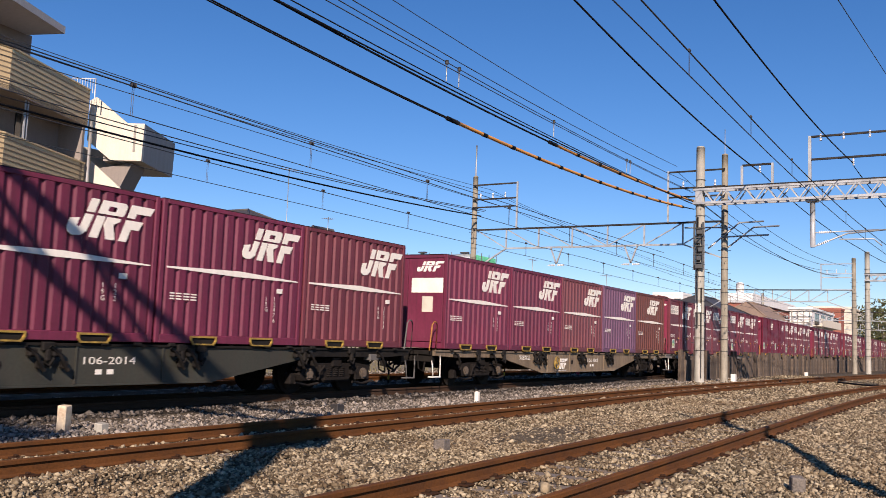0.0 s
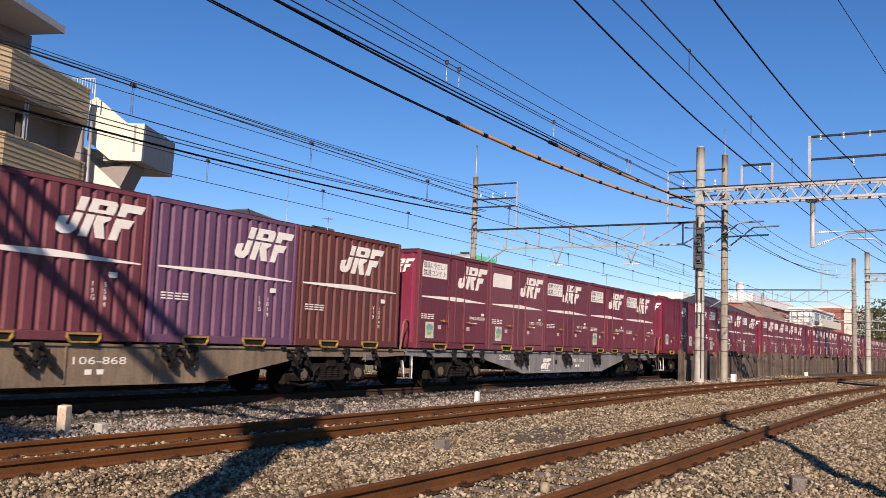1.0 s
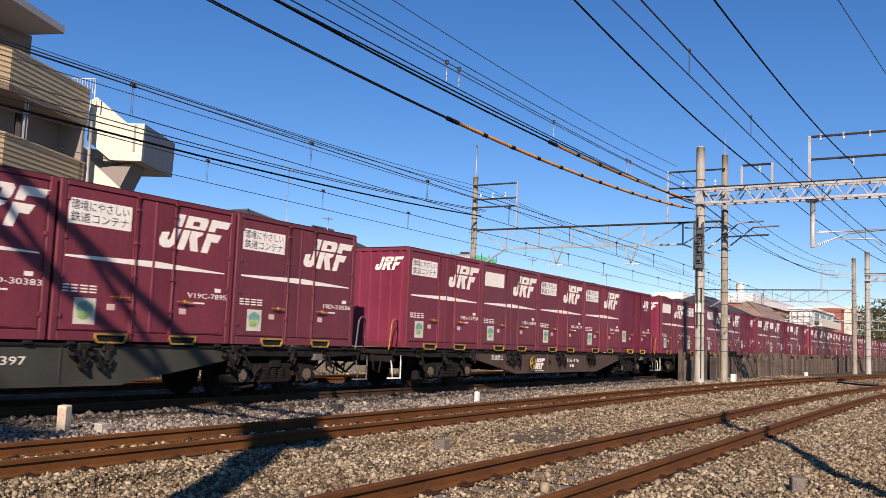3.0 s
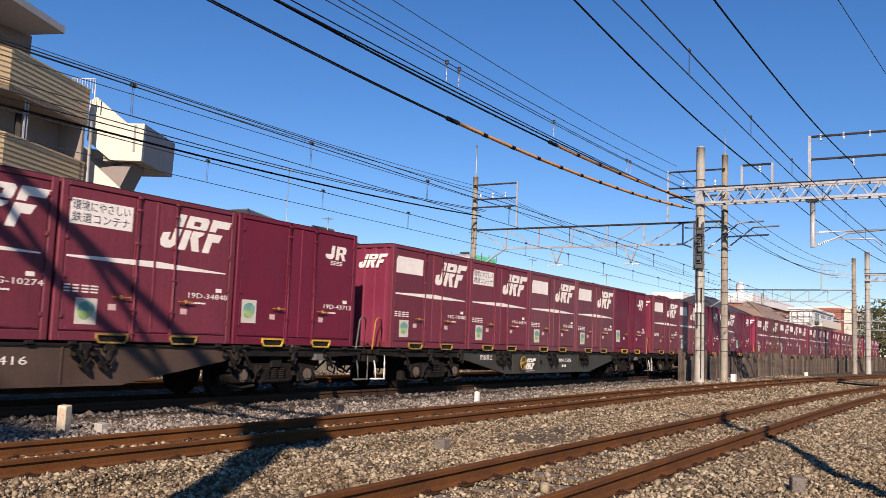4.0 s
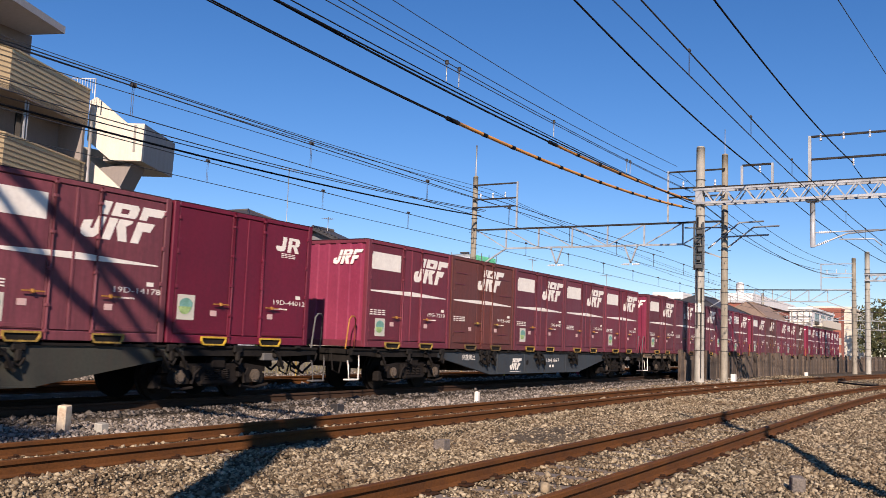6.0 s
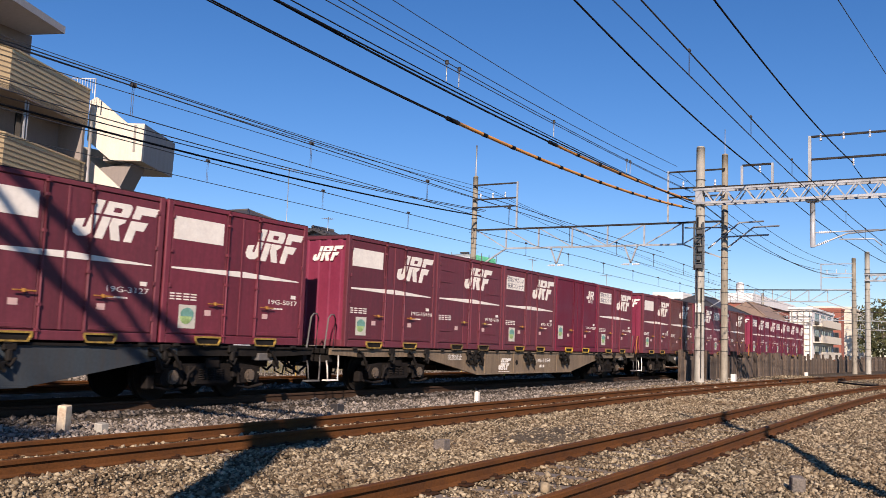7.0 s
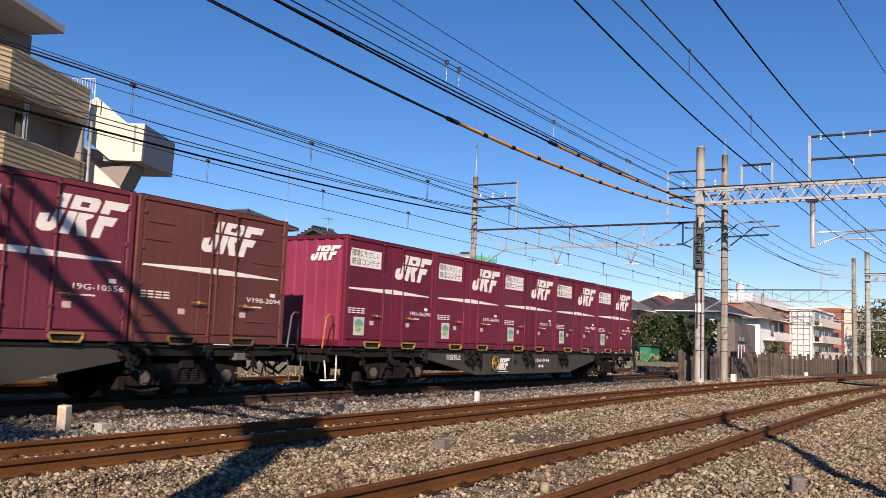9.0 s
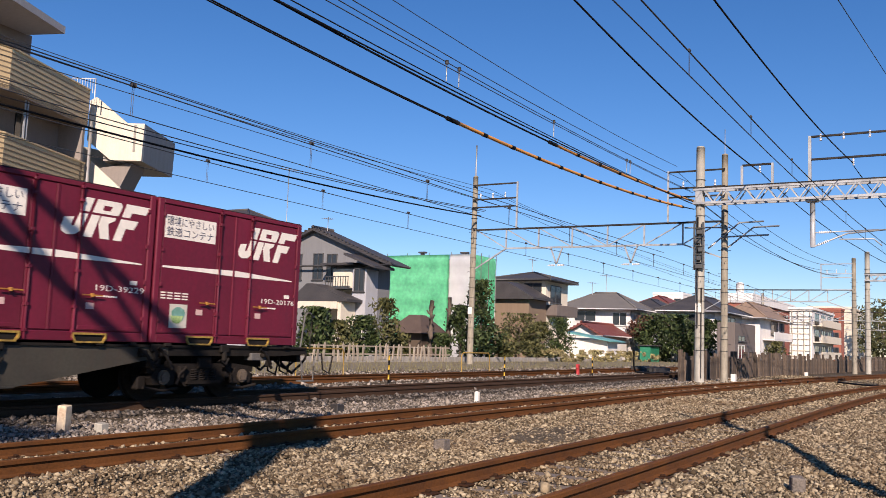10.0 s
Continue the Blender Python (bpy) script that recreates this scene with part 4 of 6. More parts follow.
def build_poles():
    p1 = pole(39.91, -1.21, -0.2, 10.42, 0.215, 0.19, "tall pale concrete catenary pole beside the sleeper fence")
    bm = bmesh.new()
    for y in (-0.19, 0.19):
        bx(bm, -0.29, -0.225, y - 0.04, y + 0.04, 5.0, 7.15, 0.008)
    for i, z in enumerate((5.05, 5.42, 5.80, 6.18, 6.60)):
        bx(bm, -0.38, -0.26, -0.20 + 0.08 * (i % 2), 0.14 - 0.07 * (i % 3), z, z + 0.20, 0.02)
        bx(bm, -0.31, -0.20, -0.24, 0.23, z + 0.26, z + 0.30)
    part("equipment_rack", bm, M_RACK, p1, "grey cable equipment rack")
    bm = bmesh.new()
    tube(bm, [(-0.22, 0.05, 2.4), (-0.22, 0.05, 7.4)], 0.035, 6)
    tube(bm, [(-0.2, -0.12, 0.2), (-0.2, -0.12, 4.2)], 0.03, 6)
    part("conduit", bm, M_DARKSTEEL, p1)
    bm = bmesh.new()
    bx(bm, -0.29, -0.25, -0.16, 0.16, 7.95, 8.75, 0.01)
    part("truss_plate", bm, M_STEEL, p1)
    bm = bmesh.new()
    bx(bm, -0.235, -0.215, -0.13, 0.13, 3.1, 3.5, 0.005)
    part("number_plate", bm, M_WHITE, p1, "small white plate")

    p2 = pole(42.43, -1.69, -0.2, 10.55, 0.165, 0.145, "concrete catenary pole carrying the four-track portal", concrete=M_CONC_B)
    bm = bmesh.new()
    tube(bm, [(0, 0, 10.75), (0, 0, 12.0)], 0.018, 6)
    part("lightning_rod", bm, M_STEEL, p2)
    p5 = pole(42.43, 11.92, 0.0, 10.35, 0.175, 0.14, "concrete catenary pole on the far side of the tracks", concrete=M_CONC_B)
    bm = bmesh.new()
    tube(bm, [(0, 0, 10.35), (0, 0, 12.15)], 0.04, 6)
    part("lightning_rod", bm, M_STEEL, p5)
    bm = bmesh.new()
    bx(bm, -0.19, -0.17, -0.12, 0.12, 2.7, 3.1, 0.005)
    part("number_plate", bm, M_WHITE, p5, "small white plate")
    pole(77.48, -3.47, -0.2, 8.99, 0.19, 0.16, "weathered concrete catenary pole by the sleeper fence", concrete=M_CONC_B)
    pole(80.27, -4.18, -0.2, 9.77, 0.22, 0.19, "pale concrete catenary pole farther along the curve")
    pole(77.48, 9.0, 0.0, 9.0, 0.18, 0.15, "distant concrete catenary pole beyond the tracks")
    for x, y, h in ((116.5, -5.2, 8.6), (116.5, 11.3, 8.6), (157, -8.1, 8.6), (122, -6.6, 8.8), (157, 11.3, 8.6)):
        pole(x, y, -0.2, h, 0.19, 0.16, "distant concrete catenary pole", False)
    # out of view, behind the camera: the next portal, whose shadow falls across the train
    back = pole(-1.25, -10.10, -0.1, 9.4, 0.26, 0.23, "concrete catenary pole beside a curving track", False)
    for a, b, z0, z1 in ((-0.66, -0.22, 6.75, 7.35), (0.22, 0.66, 6.95, 7.55)):
        bm = bmesh.new()
        bx(bm, -0.24, 0.24, a, b, z0, z1, 0.03)
        part("equipment_box", bm, M_RACK, back, "grey equipment box")


build_poles()


def portal_truss(x, y0, y1, zt, zb, bays, label, w=0.09, ends=True, depth=0.0):
    """A plane truss across the tracks at x, from y0 to y1 (y1 < y0)."""
    th = thing("portal_truss", label, "truss", "portal trusses")
    bm = bmesh.new()
    bar(bm, (x, y0, zt), (x, y1, zt), w)
    part("top_chord", bm, M_DARKBAR, th, "dark top chord")
    bm = bmesh.new()
    b0, b1 = (y0 - 1.85, y1 + 1.9) if ends else (y0, y1)
    bar(bm, (x, b0, zb), (x, b1, zb), w)
    part("bottom_chord", bm, M_STEEL, th)
    web = bmesh.new()
    n = bays
    for i in range(n + 1):
        y = b0 + (b1 - b0) * i / n
        if ends:
            bar(web, (x, y, zb), (x, y, zt), w * 0.8)
        if i < n:
            y2 = b0 + (b1 - b0) * (i + 1) / n
            a, b = (zt, zb) if (i < n / 2) == ends or (not ends and i % 2) else (zb, zt)
            bar(web, (x, y, a), (x, y2, b), w * 0.6)
    if ends:
        bar(web, (x, b0, zb), (x, y0, zb - 1.08), w * 0.8)
        bar(web, (x, b1, zb), (x, y1, zb - 0.7), w * 0.8)
        bar(web, (x, y0, zt), (x, b0, zb), w * 0.6)
        bar(web, (x, y1, zt), (x, b1, zb), w * 0.6)
    part("web_member", web, M_STEEL, th, "thin lattice members")
    return th


def box_truss(x, y0, y1, zt, zb, n):
    th = thing("lattice_beam", "galvanised steel lattice beam spanning the tracks on poles", "truss", "portal trusses")
    for nm, z in (("top_chord", zt), ("bottom_chord", zb)):
        for dx in (-0.28, 0.28):
            bm = bmesh.new()
            bar(bm, (x + dx, y0, z), (x + dx, y1, z), 0.1)
            ch = part(nm, bm, M_STEEL, th)
            if nm == "top_chord":
                bm = bmesh.new()
                bar(bm, (x + dx, y0, z + 0.075), (x + dx, y1, z + 0.075), 0.13, 0.05)
                part("cap_strip", bm, M_DARKBAR, ch, "dark cap strip")
    bm = bmesh.new()
    for dx in (-0.28, 0.28):
        for i in range(n):
            a, b = y0 + (y1 - y0) * i / n, y0 + (y1 - y0) * (i + 1) / n
            m = (a + b) / 2
            bar(bm, (x + dx, a, zb), (x + dx, m, zt), 0.055)
            bar(bm, (x + dx, m, zt), (x + dx, b, zb), 0.055)
    for i in range(n + 1):
        y = y0 + (y1 - y0) * i / n
        bar(bm, (x - 0.28, y, zb), (x + 0.28, y, zb), 0.05)
        bar(bm, (x - 0.28, y, zt), (x + 0.28, y, zt), 0.05)
    part("lacing", bm, M_STEEL, th, "zigzag lacing bars")
    return th


def build_portals():
    t1 = portal_truss(42.43, 11.75, -1.6, 7.36, 6.30, 5, "white-grey steel truss spanning four tracks between concrete poles")
    # feeder frames on both ends
    for ya, yb in ((11.9, 9.2), (-1.75, 0.97)):
        bm = bmesh.new()
        bar(bm, (42.2, yb, 9.9), (42.2, yb, 7.36), 0.08)
        fr = part("feeder_frame", bm, M_STEEL, t1, "galvanised feeder support upright")
        for z in (9.83, 9.02, 8.58):
            bm = bmesh.new()
            bar(bm, (42.2, ya, z), (42.2, yb, z), 0.075)
            part("crossbar", bm, M_DARKBAR, fr, "dark crossbar")
        bm = bmesh.new()
        for k in (0.17, 0.45, 0.73):
            insulator(bm, (42.2, ya + (yb - ya) * k, 9.10), n=4)
        part("insulator", bm, M_PORC, t1, "white porcelain insulators")
    for y in (6.93, 2.9):
        bm = bmesh.new()
        bar(bm, (42.43, y + 0.32, 6.26), (42.43, y, 5.42), 0.07)
        bar(bm, (42.43, y - 0.32, 6.26), (42.43, y, 5.42), 0.07)
        part("hanger", bm, M_STEEL, t1, "white V-shaped wire hanger")
        bm = bmesh.new()
        for s in (-1, 1):
            insulator(bm, (42.43, y + s * 0.12, 5.36), (0, s, 0), 4, 0.06, 0.09)
        part("insulator", bm, M_PORC, t1)
    # cantilever arms towards the near tracks
    bm = bmesh.new()
    for a, b, c in (((42.3, -0.95, 6.05), (42.3, -2.4, 7.24), (42.3, -3.5, 7.27)), ((42.5, -1.7, 6.0), (42.5, -3.0, 7.03), (42.5, -4.15, 7.06)),
                    ((42.4, -1.7, 6.6), (42.4, -2.6, 6.62), (42.4, -3.7, 6.64)), ((42.4, -1.75, 7.05), (42.4, -0.9, 7.08), (42.4, 0.2, 7.1))):
        tube(bm, [a, b, c], 0.04, 8)
    part("cantilever_arm", bm, M_STEEL, t1, "galvanised cantilever arms")
    bm = bmesh.new()
    insulator(bm, (42.3, -1.05, 6.13), (0, -0.77, 0.63), 5, 0.06, 0.08)
    insulator(bm, (42.4, -1.9, 7.05), (0, 1, 0.02), 6, 0.06, 0.08)
    part("insulator", bm, M_PORC, t1)

    t2 = box_truss(39.91, -0.95, -14.5, 8.44, 7.82, 15)
    bm = bmesh.new()
    bar(bm, (39.91, -3.04, 8.45), (39.91, -3.04, 9.45), 0.1)
    bar(bm, (39.91, -4.33, 8.45), (39.91, -4.33, 9.5), 0.1)
    bar(bm, (39.91, -5.86, 8.4), (39.91, -5.86, 10.55), 0.12)
    bar(bm, (39.91, -9.5, 8.4), (39.91, -9.5, 10.55), 0.12)
    fr = part("feeder_frame", bm, M_STEEL, t2, "galvanised feeder support frame")
    for ya, yb, z in ((-3.04, -4.36, 9.46), (-5.8, -9.6, 10.51), (-5.8, -9.6, 9.52)):
        bm = bmesh.new()
        bar(bm, (39.91, ya, z), (39.91, yb, z), 0.085)
        part("crossbar", bm, M_DARKBAR, fr, "dark crossbar")
    bm = bmesh.new()
    tube(bm, [(39.91, -5.96, 7.85), (39.91, -5.96, 5.74)], 0.11, 12)
    bx(bm, 39.7, 40.12, -6.2, -5.7, 7.68, 7.82, 0.02)
    part("drop_post", bm, M_STEEL, t2, "hanging tubular drop post")
    bm = bmesh.new()
    tube(bm, [(39.91, -6.05, 6.36), (39.91, -8.5, 6.41)], 0.03, 8)
    tube(bm, [(39.91, -6.05, 5.79), (39.91, -7.3, 6.29), (39.91, -8.9, 6.42)], 0.035, 8)
    tube(bm, [(39.91, -7.0, 6.05), (39.91, -8.3, 6.04), (39.91, -8.6, 5.75)], 0.028, 8)
    part("cantilever_arm", bm, M_STEEL, t2)
    bm = bmesh.new()
    insulator(bm, (39.91, -6.25, 6.365), (0, -1, 0.02), 6, 0.07, 0.08)
    insulator(bm, (39.91, -6.2, 5.85), (0, -0.93, 0.37), 6, 0.07, 0.08)
    for y, z in ((-3.8, 9.15), (-7.56, 9.2), (-6.3, 10.35), (-7.2, 10.35), (-8.2, 10.35)):
        insulator(bm, (39.91, y, z), n=4)
    part("insulator", bm, M_PORC, t2, "white porcelain insulators")

    portal_truss(77.6, 8.9, -3.4, 6.46, 5.5, 6, "distant steel truss portal over the tracks", 0.09)
    t3 = thing("feeder_frame", "distant grey feeder frame on a concrete pole", "frame")
    bm = bmesh.new()
    for z in (8.55, 7.75, 7.45, 6.46):
        bar(bm, (77.3, -3.4, z), (77.3, -1.05, z), 0.07)
    bar(bm, (77.3, -1.05, 8.6), (77.3, -1.05, 6.4), 0.08)
    part("bars", bm, M_STEEL, t3)
    bm = bmesh.new()
    for y in (-1.5, -2.2, -2.9):
        insulator(bm, (77.3, y, 7.85), n=4)
    part("insulator", bm, M_PORC, t3)
    box_truss(80.27, -4.0, -17.0, 7.9, 7.42, 18)
    portal_truss(116.5, 11.3, -5.2, 6.4, 5.4, 6, "distant steel truss portal over the tracks", 0.09)
    portal_truss(157, 11.3, -8.1, 6.4, 5.4, 6, "distant steel truss portal over the tracks", 0.09)
    # the portal behind the camera
    portal_truss(-1.2, 1.5, -10.2, 9.35, 8.42, 8, "steel truss portal over the tracks behind the viewer", 0.15, ends=False)


build_portals()


def wire(x0, x1, y, z0, z1, sag, r, material, label, name="overhead_wire", bend=None, group="overhead wires", span=None):
    """A wire along the tracks with a parabolic sag, optionally following a bend."""
    bm = bmesh.new()
    n = 40
    pts = []
    for i in range(n + 1):
        t = i / n
        x = x0 + (x1 - x0) * t
        pts.append((x, y - (bend(x) if bend else 0.0), z0 + (z1 - z0) * t - 4 * sag * t * (1 - t)))
    tube(bm, pts, r, 6)
    return solid(name, bm, material, label, "wire", group)


def catenary(y, zm, zc, bend, label, x_first, supports, r=0.011, step=5.0):
    """Messenger, contact wire and droppers over one track."""
    th = thing("overhead_catenary", label, "catenary", "overhead wires")
    sup = supports
    for nm, z, sg, rr in (("messenger_wire", zm, 0.07, 0.012), ("contact_wire", zc, 0.01, 0.0095)):
        bm = bmesh.new()
        pts = []
        for a, b in zip(sup, sup[1:]):
            for i in range(12):
                t = i / 12
                x = a + (b - a) * t
                pts.append((x, y - bend(x), z - 4 * sg * t * (1 - t)))
        pts.append((sup[-1], y - bend(sup[-1]), z))
        tube(bm, pts, rr, 6)
        part(nm, bm, M_COPPER, th)
    i = 0
    x = x_first
    while x < 75:
        bm = bmesh.new()
        for d in (-0.02, 0.02):
            tube(bm, [(x + d, y - bend(x), zm - 0.02), (x + d, y - bend(x), zc)], 0.006 if y > 0 else 0.003, 4)
        disc(bm, (x, y - bend(x), zm - 0.03), "x", 0.045 if y > 0 else 0.022, 0.09 if y > 0 else 0.05, 8)
        part("dropper", bm, M_DARKSTEEL, th)
        x += step
        i += 1
    return th


def build_wires():
    zero = lambda x: 0.0
    S1 = (-38, 2.4, 42.43, 77.5, 116.5, 157, 240)
    catenary(1.2, 5.67, 5.08, zero, "overhead contact wire and messenger above the freight line", 10.45, S1, step=5.05)
    catenary(5.35, 5.72, 5.13, zero, "overhead contact wire and messenger above the far track", 16.3, S1, step=4.8)
    catenary(-8.40, 5.54, 5.15, lambda x: 0.0 if x < 16 else 0.0011 * (x - 16) ** 2, "overhead contact wire and messenger above a curving track", 12.3,
             (-38, 2.0, 39.9, 80, 120, 160), step=4.05)
    wire(-38, 42.3, 1.2, 5.85, 5.9, 0.2, 0.011, M_COPPER, "thin auxiliary wire above the freight line")
    wire(-6, 42.4, 11.5, 7.95, 8.13, 0.68, 0.035, M_WIRE, "thick sagging black cable strung to the far pole")
    wire(-30, 42.4, 11.2, 11.27, 8.44, 1.914, 0.018, M_COPPER, "sagging black wire strung to the far pole")
    wire(-30, 42.4, 11.3, 9.86, 8.38, 1.485, 0.018, M_COPPER, "sagging black wire strung to the far pole")
    for y in (-0.33, -0.26):
        wire(0.0, 42.3, y, 7.75, 7.97, 0.936, 0.016, M_WIRE, "black feeder cable of a pair with orange guard tube")
    wire(0.0, 42.4, -0.30, 8.22, 8.36, 0.683, 0.026, M_WIRE, "thick black feeder cable beside the portal pole")
    wire(0.0, 42.4, -0.30, 7.90, 8.20, 0.328, 0.02, M_WIRE, "black feeder cable beside the portal pole")
    wire(0.0, 42.4, -0.42, 8.04, 8.15, 0.339, 0.014, M_WIRE, "black feeder cable beside the portal pole")
    wire(0.0, 42.4, -0.20, 8.48, 8.79, 0.315, 0.012, M_COPPER, "thin feeder wire with spacers")
    wire(0.0, 42.4, -0.05, 8.90, 8.91, 0.393, 0.012, M_COPPER, "thin feeder wire with spacers")
    wire(0.0, 42.4, 0.05, 9.21, 9.34, 0.507, 0.012, M_COPPER, "thin feeder wire with spacers")
    wire(0.0, 42.4, 0.6, 10.40, 10.15, 0.584, 0.011, M_COPPER, "thin top feeder wire")
    wire(-1.0, 39.9, -3.8, 11.29, 9.13, 0.823, 0.026, M_WIRE, "black feeder cable to the lattice beam")
    wire(-1.0, 39.9, -7.56, 8.33, 9.25, 0.65, 0.022, M_WIRE, "black feeder cable to the lattice beam")
    wire(-1.25, 39.9, -9.9, 4.86, 10.84, 0.0, 0.009, M_COPPER, "thin wire slanting up to the lattice beam")
    for y, z, zz in ((-0.3, 8.05, 8.0), (-0.6, 8.25, 7.6), (-0.2, 8.65, 7.6), (0.6, 9.9, 8.5), (-1.2, 9.0, 8.4)):
        wire(42.4, 77.5, y, z, zz, 0.75, 0.014, M_COPPER, "thin sagging feeder wire toward the distant poles", bend=lambda x: max(0.0, x - 42.4) * 0.052)
    for y, z, zz in ((-3.8, 9.15, 8.0), (-7.56, 9.15, 8.2)):
        wire(39.9, 80.3, y, z, zz, 0.6, 0.02, M_WIRE, "black feeder cable following the curve", bend=lambda x: bend3(x) * 0.8 - bend3(39.9) * 0.8)
    for y, za, zb, sg in ((11.0, 11.90, 9.60, 1.436), (10.3, 10.20, 9.17, 0.949), (9.6, 7.92, 8.41, 0.053)):
        wire(-30, 42.4, y, za, zb, sg, 0.012, M_COPPER, "thin feeder wire on the far poles")
        wire(42.4, 116.5, y, zb, zb - 0.9, 0.8, 0.011, M_COPPER, "thin feeder wire on the far poles")
    for x in (19.3, 19.95, 26.2, 33.3, 33.7):
        t = x / 42.4
        z = 8.90 + 0.01 * t - 4 * 0.393 * t * (1 - t)
        th = thing("wire_spacer", "small dark clamp with a hanging spacer between feeder wires", "spacer", "feeder wire spacers")
        bm = bmesh.new()
        tube(bm, [(x, -0.05, z - 0.05), (x, -0.05, z), (x, -0.05, z + 0.05)], 0.05, 8)
        part("clamp", bm, M_DARKSTEEL, th, "dark wire clamp")
        bm = bmesh.new()
        tube(bm, [(x, -0.05, z - 0.50), (x, -0.05, z - 0.05)], 0.016, 6)
        part("rod", bm, M_STEEL, th)
    # orange guard tubes with dark bands over the two feeders
    for y, za, zb, sg, xa, xb, nb in ((-0.295, 7.75, 7.97, 0.936, 19.3, 40.2, 12), (-0.30, 8.22, 8.36, 0.683, 25.6, 42.0, 8)):
        x1 = 42.3 if sg > 0.8 else 42.4
        th = thing("cable_guard", "orange plastic guard tube with dark bands on a feeder cable", "cable guard", "orange cable guards")
        f = lambda x: za + (zb - za) * x / x1 - 4 * sg * (x / x1) * (1 - x / x1)
        bm = bmesh.new()
        tube(bm, [(xa + (xb - xa) * i / 24, y, f(xa + (xb - xa) * i / 24)) for i in range(25)], 0.052, 8)
        part("tube", bm, M_ORANGE, th)
        for i in range(nb + 1):
            x = xa + (xb - xa) * (i / nb)
            L = 0.28 if i == 0 else 0.12
            bm = bmesh.new()
            tube(bm, [(x - L, y, f(x - L)), (x + L, y, f(x + L))], 0.062, 8)
            part("band", bm, M_WIRE, th, "dark clamp band")


build_wires()

# ---------------------------------------------------------------- beside the tracks
def build_sleeper_fence():
    th = thing("sleeper_fence", "fence of old upright wooden railway sleepers, weathered dark", "fence")
    meshes = []
    for k in range(6):
        bm = bmesh.new()
        h = 1.02 + 0.07 * k * (1 if k % 2 else -0.4)
        w = 0.10 + 0.012 * (k % 3)
        vs = bx(bm, -w, w, -0.07, 0.07, -0.3, h, 0.012)
        for v in bm.verts:
            if v.co.z > h - 0.05:
                v.co.z += noise.noise((v.co.x * 9 + k, v.co.y * 9, k)) * 0.06
                v.co.x += noise.noise((v.co.z * 5, k, 2)) * 0.02
        meshes.append(mesh_of("sleeper", bm, M_FENCE))
    x = 40.4
    i = 0
    while x < 118 and i < 290:
        y = -0.35 - max(0.0, x - 50) * 0.05 if x > 44 else -0.25
        o = part("sleeper", meshes[RNG.randrange(6)], None, th)
        o.matrix_basis = pose(x, y + RNG.uniform(-0.04, 0.04), -0.15, RNG.uniform(-2, 2), RNG.uniform(-3, 3), RNG.uniform(-15, 15) - 3)
        x += RNG.uniform(0.235, 0.285)
        if RNG.random() < 0.14 and x < 75:
            x += RNG.uniform(0.08, 0.28)
        i += 1


build_sleeper_fence()


